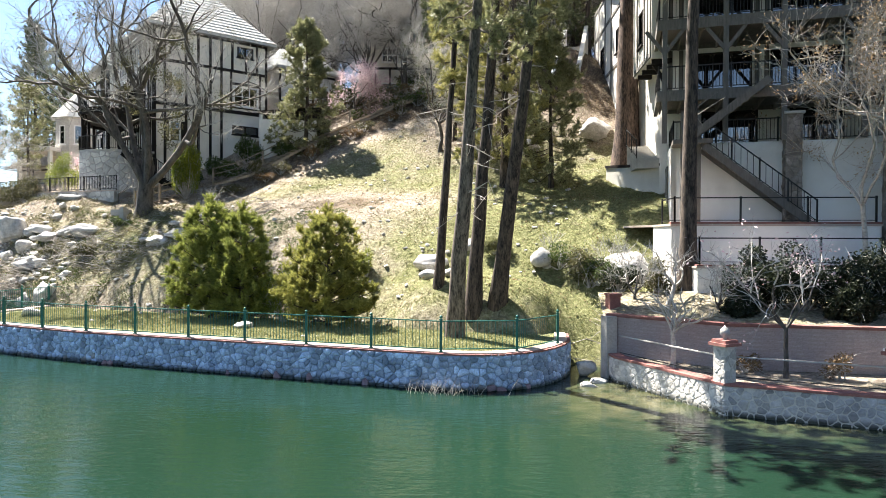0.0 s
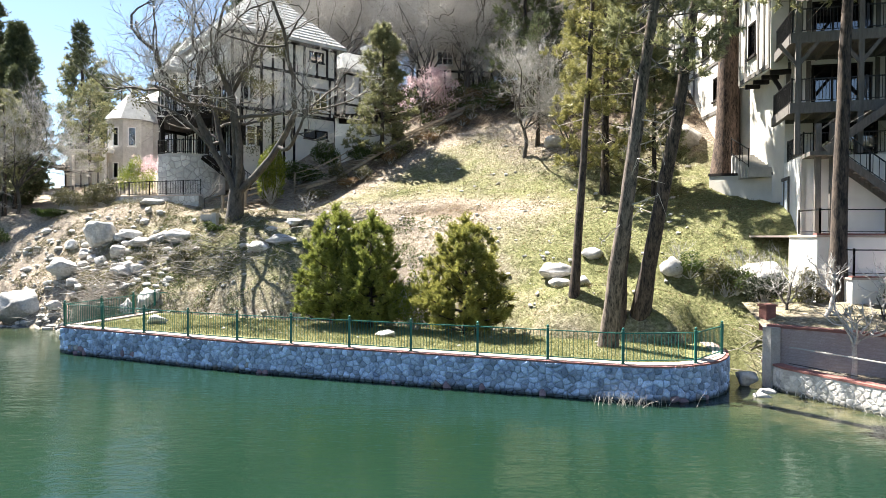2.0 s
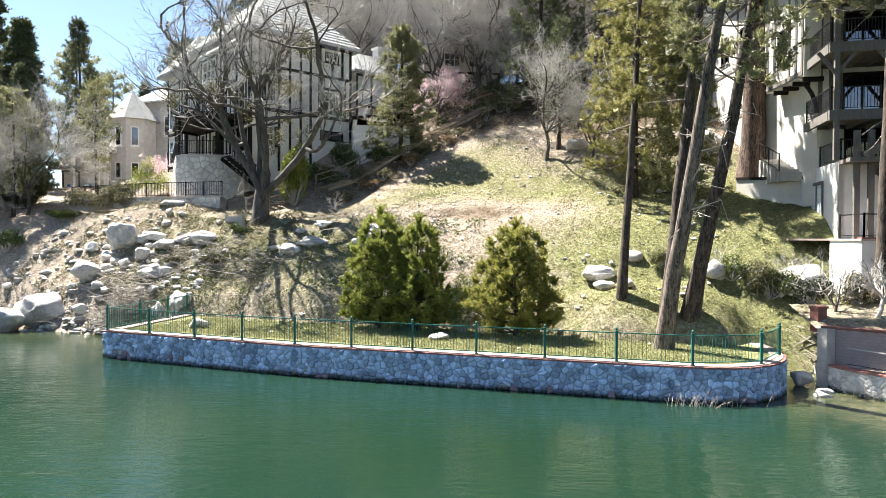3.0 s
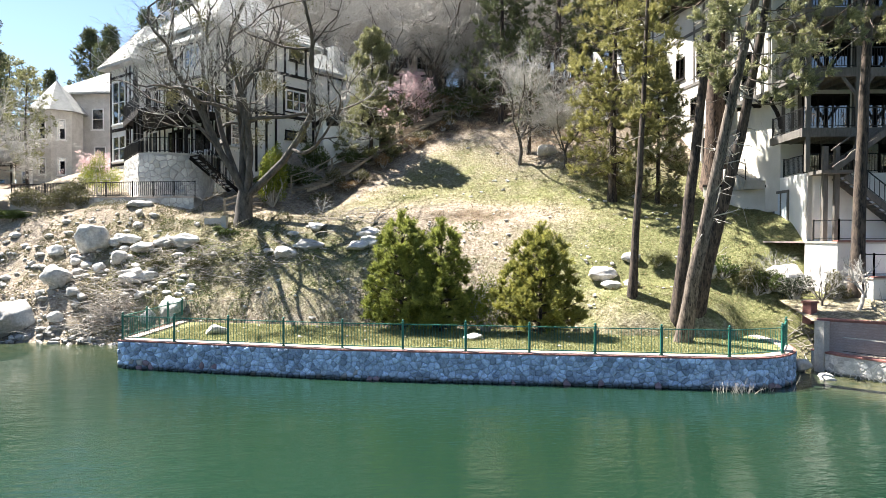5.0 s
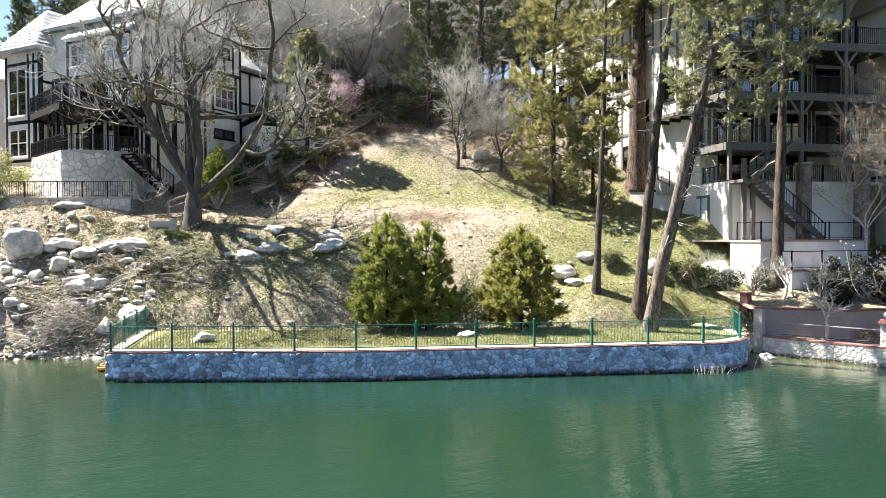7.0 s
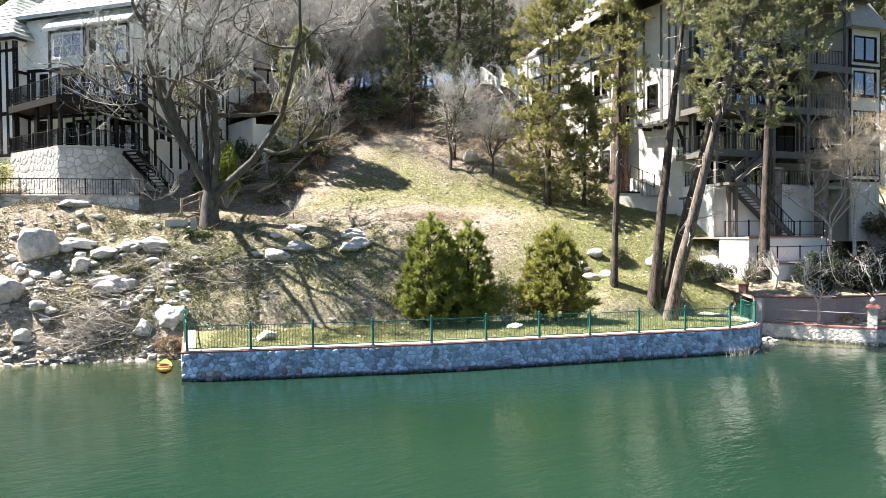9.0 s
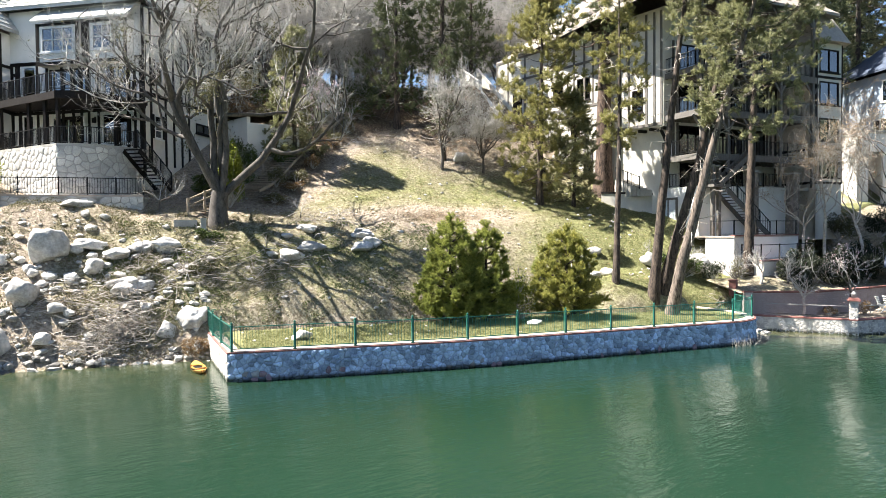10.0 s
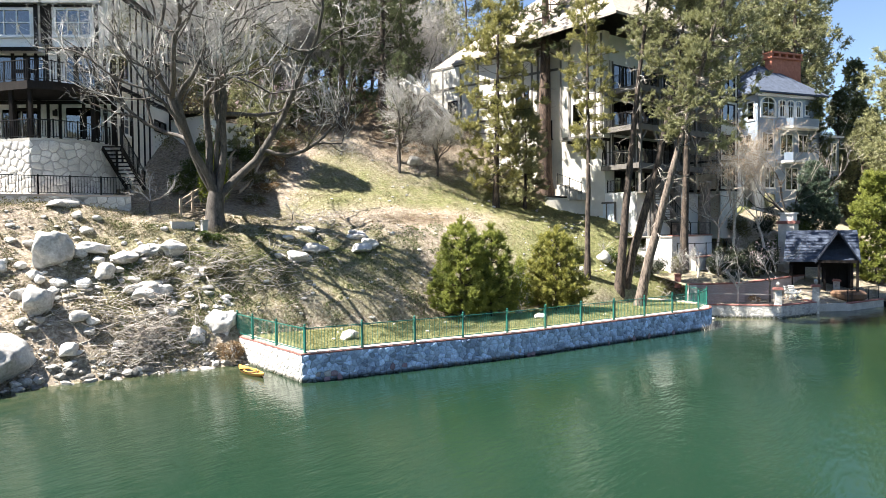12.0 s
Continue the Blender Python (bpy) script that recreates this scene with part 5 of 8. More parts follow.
def bare_tree(name, base, height, r0, label, seed, stems=5, level=4, lean=(0, 0), fork=0.22, group="", bark=None, blossom=None, blossom_n=0, split=(3, 4), category="tree", open_=0.75, leaf=0.07,
              twig_mat=None, limbs=None, clumps=0, sprays=0, thinnest=0.0055, spray=(0.35, 0.8), lift=0.12, wander=0.66):
    """A leafless tree: a short trunk that forks into limbs (turn, rise, length, radius), then down to twigs; blossom: petals or buds on the tips."""
    rng = np.random.default_rng(seed)
    tree = thing(name, label, category, base, 0, group)
    tm, bm_, fm, tips = Mass(), Mass(), Mass(), []
    top = np.array([lean[0], lean[1], height * fork])
    trunk_mesh(tm, trunk_line((0, 0, 0), top, 0.05 * height * fork, rng, 6), r0, r0 * 0.8, 12, 1.3)
    part("trunk", tm.mesh("trunk", True), bark or BARK_OAK, tree)
    if limbs is None:
        limbs = []
        for k in range(stems):
            az = 2 * math.pi * k / stems + rng.uniform(-0.4, 0.4)
            limbs.append((math.degrees(az), math.degrees(math.atan2(rng.uniform(0.75, 1.1), open_)), height * rng.uniform(0.3, 0.4), r0 * rng.uniform(0.42, 0.6)))
    for az, up, ln, r in limbs:
        az, up = radians(az), radians(up)
        d = np.array([math.cos(az) * math.cos(up), math.sin(az) * math.cos(up), math.sin(up)])
        grow(bm_, top - np.array([0, 0, r0 * 0.6]), d, ln, r, level, rng, tips, split, wander=wander, thinnest=thinnest, lift=lift, fine=fm)
    if bm_.n:
        part("branchwork", bm_.mesh("branchwork", True), bark or BARK_OAK, tree)
    for p, d in tips:
        for k in range(sprays):
            e = unit(d + rng.normal(size=3) * 0.6) * rng.uniform(*spray)
            q = p - d * rng.uniform(0, 0.6)
            fm.tube(np.stack([q, q + e * 0.5 + rng.normal(size=3) * 0.05, q + e]), [thinnest, thinnest * 0.8, thinnest * 0.5], 3)
    tagged(part("twigwork", fm.mesh("twigwork"), twig_mat or TWIG, tree, "fine grey twigs"), kind="stuff")
    t = np.array([p for p, d in tips])
    if blossom is not None:
        cm = Mass()
        c = t[rng.integers(0, len(t), blossom_n)] + rng.normal(size=(blossom_n, 3)) * 0.16
        leaves(cm, c, leaf, rng)
        tagged(part("blossom" if blossom is PETAL else "leafage", cm.mesh("crown"), blossom, tree), kind="stuff")
    for k in range(clumps):
        c = t[rng.integers(0, len(t))] * rng.uniform(0.55, 0.95)
        cm = Mass()
        leaves(cm, c + rng.normal(size=(240, 3)) * rng.uniform(0.16, 0.36), 0.06, rng)
        tagged(part("mistletoe", cm.mesh("mistletoe"), LEAF_OLIVE, tree, "olive green mistletoe clump"), kind="stuff")
    return tree


def shrub(name, base, size, label, seed, leaf, count=2200, leaf_size=0.06, lumps=9, twig=True, category="shrub", group="", needle=False, mat_twig=None):
    """A shrub: stems from the ground and a lumpy, gappy crown of single leaves."""
    rng = np.random.default_rng(seed)
    w, d, h = size
    ob = thing(name, label, category, base, 0, group)
    bm_, cm = Mass(), Mass()
    cen = []
    for k in range(lumps):
        a, rr = rng.uniform(0, 6.3), math.sqrt(rng.uniform(0, 1))
        c = np.array([math.cos(a) * rr * w * 0.36, math.sin(a) * rr * d * 0.36, h * rng.uniform(0.3, 0.8) * (1.05 - 0.4 * rr)])
        cen.append(c)
        if twig:
            mid = c * 0.5 + rng.normal(size=3) * 0.08 * h
            bm_.tube(np.stack([np.array([0, 0, -0.1]), mid, c]), [0.03, 0.02, 0.01], 4)
            for j in range(6):
                e = c + rng.normal(size=3) * np.array([w, d, h]) * 0.15
                bm_.tube(np.stack([c, (c + e) / 2 + rng.normal(size=3) * 0.03, e]), [0.012, 0.009, 0.005], 3)
    cen = np.array(cen)
    pick = rng.integers(0, lumps, count)
    off = unit(rng.normal(size=(count, 3))) * (rng.uniform(0.3, 1.0, (count, 1)) ** 0.6) * np.array([w * 0.2, d * 0.2, h * 0.2])
    p = cen[pick] + off
    p[:, 2] = np.abs(p[:, 2])
    if needle:
        needles(cm, p, unit(off) + np.array([0, 0, 0.4]), leaf_size * 2.4, leaf_size * 0.28, 8, rng)
    else:
        leaves(cm, p, leaf_size, rng, 0.4)
    if twig:
        part("stemwork", bm_.mesh("stemwork"), mat_twig or TWIG, ob)
    part("foliage", cm.mesh("foliage"), leaf, ob)
    return ob


def placed(x, y, sink=0.0):
    return (x, y, hill(x, y) - sink)


# ---- the trees on the bank ----
pine("leaning_pine", (0.68, 25.6, 1.1), (2.2, 20.6, 20.5), 0.33, 0.52, 3.1, "tall pine leaning over the lake, with pale bark and broken snags", 11, 46, 7, 0.2, 0.027, 15, BARK_PALE, NEEDLE, 0.15, 34, "round", lee=-35, snag=0.85)
pine("straight_pine", (1.35, 27.2, 2.1), (3.0, 25.4, 24.5), 0.3, 0.86, 1.9, "tall slender pine with a bare lower trunk", 12, 34, 6, 0.2, 0.027, 15, BARK, NEEDLE, 0.15, 40, "round", snag=0.85)
pine("leaning_pine", (2.3, 27.3, 2.5), (3.9, 23.6, 21.5), 0.32, 0.74, 2.3, "dark-barked pine leaning beside its neighbour", 13, 36, 7, 0.2, 0.027, 15, BARK, NEEDLE, 0.15, 18, "round")
pine("thin_pine", (-0.1, 28.7, 2.9), (0.9, 29.3, 21.5), 0.2, 0.42, 1.4, "thin straight pine with sparse yellowish needles", 14, 40, 5, 0.19, 0.026, 14, BARK, NEEDLE_YELLOW, 0.1, 8, "column")
pine("hill_pine", (2.95, 38.2, hill(2.95, 38.2)), (3.2, 38.0, 23.0), 0.26, 0.08, 2.9, "yellowish green pine on the upper slope", 15, 80, 7, 0.22, 0.03, 14, BARK, NEEDLE_YELLOW, 0.12, 5, "column")
pine("garden_pine", (9.3, 26.0, 3.3), (9.6, 25.2, 26), 0.31, 0.5, 3.7, "dark-trunked pine rising from the terrace bed", 16, 46, 7, 0.2, 0.027, 15, BARK, NEEDLE, 0.1, 8, "round")
pine("old_pine", (9.55, 38.0, 8.8), (9.4, 37.6, 32), 0.7, 0.5, 3.2, "massive reddish-barked pine beside the house", 17, 46, 7, 0.24, 0.036, 9, BARK_RED, NEEDLE_DARK, 0.1, 6, "round")
pine("slope_pine", (5.4, 37.2, hill(5.4, 37.2)), (5.3, 37.0, 15.6), 0.15, 0.06, 2.2, "small drooping pine among the others", 18, 50, 6, 0.22, 0.032, 9, BARK, NEEDLE, 0.1, 2, "cone")

# the young pines behind the fence
young_pine((-10.7, 30.6, 1.1), 5.3, 2.2, "dense bushy young pine with fresh green needles", 21, NEEDLE_YOUNG, 10)
young_pine((-8.9, 29.9, 1.1), 4.9, 1.75, "dense bushy young pine with fresh green needles", 22, NEEDLE_YOUNG, 9)
young_pine((-4.7, 28.25, 1.1), 4.7, 2.5, "broad young pine with yellowish green needles", 23, NEEDLE_GOLD, 10, ragged=0.35)
shrub("broom_shrub", (-6.9, 29.4, 1.1), (3.0, 1.6, 3.0), "loose yellow-green shrub between the young pines", 24, LEAF_BRIGHT, 5200, 0.05, 20)

# the big bare tree before the half-timbered house
bare_tree("bare_tree", (-19.3, 41.1, hill(-19.3, 41.1)), 14.2, 0.55, "large spreading bare deciduous tree with mistletoe in its grey limbs", 31, 0, 5, (0.15, 0), 0.13,
          limbs=[(-3, 47, 6.4, 0.25), (129, 62, 6.0, 0.22), (62, 70, 5.4, 0.2), (205, 66, 5.8, 0.23), (262, 72, 5.2, 0.19), (312, 70, 5.6, 0.22), (165, 80, 6.2, 0.23), (182, 56, 5.6, 0.2)],
          blossom=LEAF_OLIVE, blossom_n=900, leaf=0.06, split=(3, 4), clumps=22, sprays=2, thinnest=0.0065, spray=(0.4, 0.9), lift=0.17, wander=0.58)

# ---- rubble stonework ----
def clip_poly(poly, n, c):
    """Keeps the part of a polygon where n . p <= c."""
    out = []
    for i, p in enumerate(poly):
        q = poly[(i + 1) % len(poly)]
        dp, dq = n[0] * p[0] + n[1] * p[1] - c, n[0] * q[0] + n[1] * q[1] - c
        if dp <= 0:
            out.append(p)
        if (dp < 0) != (dq < 0) and abs(dp - dq) > 1e-9:
            t = dp / (dp - dq)
            out.append((p[0] + (q[0] - p[0]) * t, p[1] + (q[1] - p[1]) * t))
    return out


def rubble(length, z0, z1, w, h, rng, joint=0.012):
    """Irregular stones that fill a strip: polygons in (distance, height)."""
    nx, ny = max(1, round(length / w)), max(1, round((z1 - z0) / h))
    cw, ch = length / nx, (z1 - z0) / ny
    seed = {}
    for j in range(-1, ny + 1):
        for i in range(-1, nx + 1):
            seed[i, j] = ((i + 0.5 + (0.5 if j % 2 else 0) * 0.9 + rng.uniform(-0.48, 0.48)) * cw, z0 + (j + 0.5 + rng.uniform(-0.46, 0.46)) * ch)
    cells = []
    for j in range(ny):
        for i in range(nx):
            a = seed[i, j]
            poly = [(max(0, a[0] - 2 * cw), max(z0, a[1] - 2 * ch)), (min(length, a[0] + 2 * cw), max(z0, a[1] - 2 * ch)),
                    (min(length, a[0] + 2 * cw), min(z1, a[1] + 2 * ch)), (max(0, a[0] - 2 * cw), min(z1, a[1] + 2 * ch))]
            for dj in (-2, -1, 0, 1, 2):
                for di in (-2, -1, 0, 1, 2):
                    b = seed.get((i + di, j + dj))
                    if b is None or (di == 0 and dj == 0):
                        continue
                    n = (b[0] - a[0], b[1] - a[1])
                    ln = math.hypot(*n) or 1
                    n = (n[0] / ln, n[1] / ln)
                    c = n[0] * (a[0] + b[0]) / 2 + n[1] * (a[1] + b[1]) / 2 - joint / 2
                    poly = clip_poly(poly, n, c)
                    if len(poly) < 3:
                        break
                if len(poly) < 3:
                    break
            if len(poly) >= 3:
                tidy = [p for k, p in enumerate(poly) if math.hypot(p[0] - poly[k - 1][0], p[1] - poly[k - 1][1]) > 0.03]
                if len(tidy) >= 3:
                    round_ = []
                    for k, p in enumerate(tidy):
                        q = tidy[(k + 1) % len(tidy)]
                        round_ += [(p[0] * 0.84 + q[0] * 0.16, p[1] * 0.84 + q[1] * 0.16), (p[0] * 0.16 + q[0] * 0.84, p[1] * 0.16 + q[1] * 0.84)]
                    cells.append(round_)
    return cells


def stone_build(poly, to_world, rng, proud=0.045):
    """One stone: its outline, rounded shoulders and a slightly domed face."""
    n = len(poly)
    cx, cz = sum(p[0] for p in poly) / n, sum(p[1] for p in poly) / n
    out = proud * rng.uniform(0.5, 1.25)
    b = Build()
    v = []
    for share, o in ((1.0, -0.03), (0.93, out * 0.62), (0.7, out)):
        for p in poly:
            v.append(to_world(cx + (p[0] - cx) * share, cz + (p[1] - cz) * share, o + rng.uniform(-0.006, 0.006)))
    v.append(to_world(cx, cz, out * 1.12))
    f = []
    for r in range(2):
        f += [(r * n + i, r * n + (i + 1) % n, (r + 1) * n + (i + 1) % n, (r + 1) * n + i) for i in range(n)]
    f += [(2 * n + i, 2 * n + (i + 1) % n, 3 * n) for i in range(n)]
    return b.add(v, f)


def along_line(line):
    """Maps (distance, height, offset outward) to the world for a bent line; outward is to the right of its run."""
    runs, total = [], 0.0
    for a, b in zip(line, line[1:]):
        runs.append((total, a, b))
        total += (b - a).length

    def at(s, z, o):
        for t0, a, b in reversed(runs):
            if s >= t0 - 1e-6:
                break
        d = (b - a).normalized()
        p = a + d * (s - t0)
        return (p.x + d.y * o, p.y - d.x * o, z)
    return at, total


rng_s = np.random.default_rng(5)
wall_at, wall_len = along_line(LINE)
side_len = (LINE[1] - LINE[0]).length
rest = Build()
count = 0
# The sunlit return gets the paler stone; the shaded front the blue-tinted one.
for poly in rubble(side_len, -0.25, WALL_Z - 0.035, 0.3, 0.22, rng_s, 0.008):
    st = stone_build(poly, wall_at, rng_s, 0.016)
    part("stone", st, STONE_SUNLIT, seawall, smooth=True)
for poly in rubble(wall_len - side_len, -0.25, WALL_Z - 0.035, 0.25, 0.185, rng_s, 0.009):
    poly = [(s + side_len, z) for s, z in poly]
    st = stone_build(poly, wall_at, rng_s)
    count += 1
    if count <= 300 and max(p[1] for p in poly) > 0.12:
        part("stone", st, STONE_RED if rng_s.uniform() < 0.06 else STONE_TAN if rng_s.uniform() < 0.14 else STONE_SHADE_BLUE, seawall, smooth=True)
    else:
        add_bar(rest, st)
tagged(part("stones", rest, STONE_SHADE_BLUE_ISLE, seawall, "rubble stones past the rounded end", smooth=True), kind="stuff")
# brick edge
BRICK_ME = Build().box(-0.098, 0.098, -0.02, 0.085, 0, 0.05).mesh("brick")
for p, d, run, w in walked(LINE, 0.205):
    turn = math.degrees(math.atan2(d.y, d.x))
    ob = part("brick", BRICK_ME, BRICK, seawall, at=pose(p.x, p.y, WALL_Z - 0.03 + rng_s.uniform(-0.004, 0.004), 0, 0, turn))

# the stone base of the half-timbered house, in the house's own plan
edge_a = [Vector(p) for p in ((-9.3, -0.05), (-8.4, -2.3), (-2.47, -4.28), (-1.4, -4.0), (-0.55, -3.2), (0.0, -2.1), (0.22, -1.2))]
at_a, len_a = along_line(edge_a)
for poly in rubble(len_a, 6.6, 10.86, 0.5, 0.38, rng_s, 0.025):
    part("stone", stone_build(poly, at_a, rng_s, 0.03), STONE_HOUSE, TUDOR, smooth=True)


# ---- boulders and loose rock ----
def rock_mesh(size, seed, detail=3, cut=7):
    """A worn boulder: a ball cut by a few planes, then roughened."""
    rng = np.random.default_rng(seed)
    bm = bmesh.new()
    bmesh.ops.create_icosphere(bm, subdivisions=detail, radius=1.0)
    planes = [(unit(rng.normal(size=3)), rng.uniform(0.55, 0.88)) for _ in range(cut + 4)]
    off = Vector(rng.uniform(0, 50, 3))
    for v in bm.verts:
        p = np.array(v.co)
        for n, c in planes:
            e = p @ n - c
            if e > 0:
                p = p - n * e * 0.97
        k = 1 + 0.2 * noise.noise(Vector(p) * 1.5 + off) + 0.09 * noise.noise(Vector(p) * 4 + off) + 0.035 * noise.noise(Vector(p) * 11 + off)
        v.co = Vector((p[0] * size[0] * k, p[1] * size[1] * k, p[2] * size[2] * k))
    me = bpy.data.meshes.new("boulder")
    bm.to_mesh(me)
    bm.free()
    me.polygons.foreach_set("use_smooth", [True] * len(me.polygons))
    return me


def boulder(x, y, size, seed, turn=0, sink=0.3, z=None, label="pale grey granite boulder half sunk in the slope", group="boulders on the bank"):
    me = rock_mesh(size, seed, 4 if max(size) > 0.7 else 3)
    me.materials.append(ROCK)
    ob = new("boulder", me)
    ob.matrix_basis = pose(x, y, (hill(x, y) if z is None else z) + size[2] * (1 - 2 * sink), 0, 0, turn)
    return tagged(ob, label, "boulder", group)


boulder(-27.7, 40.7, (0.92, 0.78, 1.05), 1, 35, 0.2, label="large pale egg-shaped boulder on the bank")
boulder(-30.7, 37.5, (1.45, 1.05, 1.15), 2, 10, 0.2, 0.4, "large rounded boulder at the water's edge")
boulder(-25.8, 40.9, (0.85, 0.55, 0.38), 3, 0)
boulder(-26.9, 39.3, (0.45, 0.4, 0.36), 4, 20)
boulder(-25.9, 39.4, (0.62, 0.5, 0.5), 5, 60)
boulder(-24.7, 40.0, (0.8, 0.6, 0.38), 6, 15)
boulder(-23.6, 40.1, (0.9, 0.5, 0.42), 7, 5)
boulder(-22.4, 39.9, (0.95, 0.55, 0.5), 8, 30)
boulder(-24.7, 37.9, (0.75, 0.5, 0.42), 9, 20)
boulder(-24.9, 38.3, (0.7, 0.4, 0.36), 10, 15)
boulder(-22.3, 36.0, (1.05, 0.6, 0.8), 11, -35, 0.25, 1.35, "broad pale boulder beside the fence corner")
boulder(-21.2, 36.7, (0.6, 0.5, 0.55), 12, 50, 0.25, 1.9)
boulder(-23.3, 36.0, (0.6, 0.55, 0.75), 13, 0, 0.25, 0.75)
shrub("dry_shrub", (-22.5, 34.7, 0.15), (1.4, 1.1, 1.1), "rusty brown dry brush between boulder and seawall", 333, LEAF_DRY, 1500, 0.04, 10)
boulder(-28.9, 39.0, (0.95, 0.6, 0.8), 14, 60, 0.25)
boulder(-29.8, 41.2, (0.6, 0.45, 0.35), 15, 0)
boulder(-27.7, 37.9, (0.5, 0.4, 0.32), 16, 0)
boulder(-28.3, 37.2, (0.55, 0.45, 0.35), 17, 40)
boulder(-27.0, 36.5, (0.55, 0.35, 0.4), 18, 0, 0.3, 0.2)
boulder(-26.1, 43.9, (0.9, 0.45, 0.26), 19, 10)
boulder(-32.2, 36.6, (1.2, 0.9, 0.8), 20, 0, 0.25, 0.1)
boulder(-33.6, 38.0, (1.0, 0.8, 0.7), 21, 30, 0.25)
boulder(-0.6, 31.0, (0.8, 0.55, 0.42), 22, 20)
boulder(0.4, 29.9, (0.7, 0.5, 0.3), 23, 70)
boulder(-0.6, 30.0, (0.5, 0.5, 0.35), 24, 0)
boulder(4.3, 29.8, (0.55, 0.5, 0.5), 25, 20, 0.25)
boulder(1.2, 31.5, (0.6, 0.4, 0.32), 26, 0)
boulder(7.6, 28.5, (1.35, 0.95, 0.95), 27, 10, 0.15, 2.7, "big sun-bleached boulder under the terrace")
boulder(5.3, 24.3, (0.42, 0.36, 0.3), 28, 0, 0.3, 0.2)
boulder(5.6, 23.2, (0.36, 0.3, 0.22), 29, 40, 0.3, -0.1)
boulder(5.2, 22.6, (0.32, 0.26, 0.18), 30, 0, 0.3, -0.1)
boulder(-19.1, 30.4, (0.55, 0.42, 0.3), 31, 15, 0.2, LAWN_Z, "pale flat rock lying on the lawn")
boulder(-7.9, 27.3, (0.5, 0.3, 0.2), 32, 0, 0.25, LAWN_Z, "pale flat rock lying on the lawn")
boulder(8.4, 41.5, (1.2, 0.8, 0.8), 33, 20)
boulder(1.0, 44.8, (0.8, 0.6, 0.5), 34, 0)
boulder(4.6, 41.4, (1.0, 0.7, 0.6), 35, 70)

rng_r = np.random.default_rng(77)
for k in range(10):
    bx, by = rng_r.uniform(-17.5, -10.5), rng_r.uniform(36.2, 39.6)
    s = rng_r.uniform(0.3, 0.75)
    boulder(bx, by, (s * 1.3, s, s * 0.5), 60 + k, rng_r.uniform(0, 180), 0.46, label="flat grey rock half sunk in the slope", group="rocks under the bare tree")
for k in range(10):
    bx, by = rng_r.uniform(-29.5, -23.0), rng_r.uniform(36.8, 41.2)
    s = rng_r.uniform(0.25, 0.5)
    boulder(bx, by, (s * 1.25, s, s * 0.85), 90 + k, rng_r.uniform(0, 180), 0.3)
small = [rock_mesh((1, 0.8, 0.6), 200 + k, 2, 3) for k in range(6)]
small_np = []
for me in small:
    v = np.zeros(len(me.vertices) * 3, np.float32)
    me.vertices.foreach_get("co", v)
    t = np.array([tuple(p.vertices) for p in me.polygons], np.int32)
    small_np.append((v.reshape(-1, 3), t))


def scatter_rocks(name, n, area, size, label, keep=None, mat=None):
    mass = Mass()
    tries = 0
    while n and tries < 20000:
        tries += 1
        u, v = rng_r.uniform(area[0], area[1]), rng_r.uniform(area[2], area[3])
        p = O + ALONG * u + INLAND * v
        if keep and rng_r.uniform() > keep(u, v):
            continue
        s = size[0] + (size[1] - size[0]) * rng_r.uniform() ** 3
        vv, tt = small_np[rng_r.integers(0, 6)]
        a = rng_r.uniform(0, 6.3)
        c, d = math.cos(a), math.sin(a)
        w = vv * s * rng_r.uniform(0.7, 1.2, 3)
        w = np.stack([w[:, 0] * c - w[:, 1] * d, w[:, 0] * d + w[:, 1] * c, w[:, 2]], 1)
        z = LAWN_Z if 0 < u < 26 and v < 5.9 else hill(p.x, p.y)
        mass.add(w + np.array([p.x, p.y, z + s * 0.1]), tt)
        n -= 1
    me = mass.mesh(name, False)
    return tagged(part(name, me, mat or ROCK_ISLE), label, "rocks", kind="stuff")


scatter_rocks("bank_rubble", 640, (-16, -0.8, 4.6, 12.5), (0.06, 0.38), "loose pale granite rubble on the steep bank", lambda u, v: 1.0 if v < 10 else 0.5)
scatter_rocks("shore_rubble", 320, (-14, -1.0, 4.3, 5.8), (0.08, 0.3), "small dark wet stones along the waterline", mat=ROCK_WET)
scatter_rocks("slope_rubble", 520, (0, 26, 6.0, 26), (0.03, 0.2), "small pale stones scattered in the grass", lambda u, v: 1.0 if v < 12 else 0.45)
scatter_rocks("lawn_stones", 60, (0.5, 24, 1.0, 5.6), (0.03, 0.14), "small white stones lying on the lawn")
scatter_rocks("creek_stones", 60, (26.8, 29.5, 1.6, 5.0), (0.1, 0.35), "pale stones in the creek mouth")

# ---- grass, litter and dead wood ----
rng_g = np.random.default_rng(9)


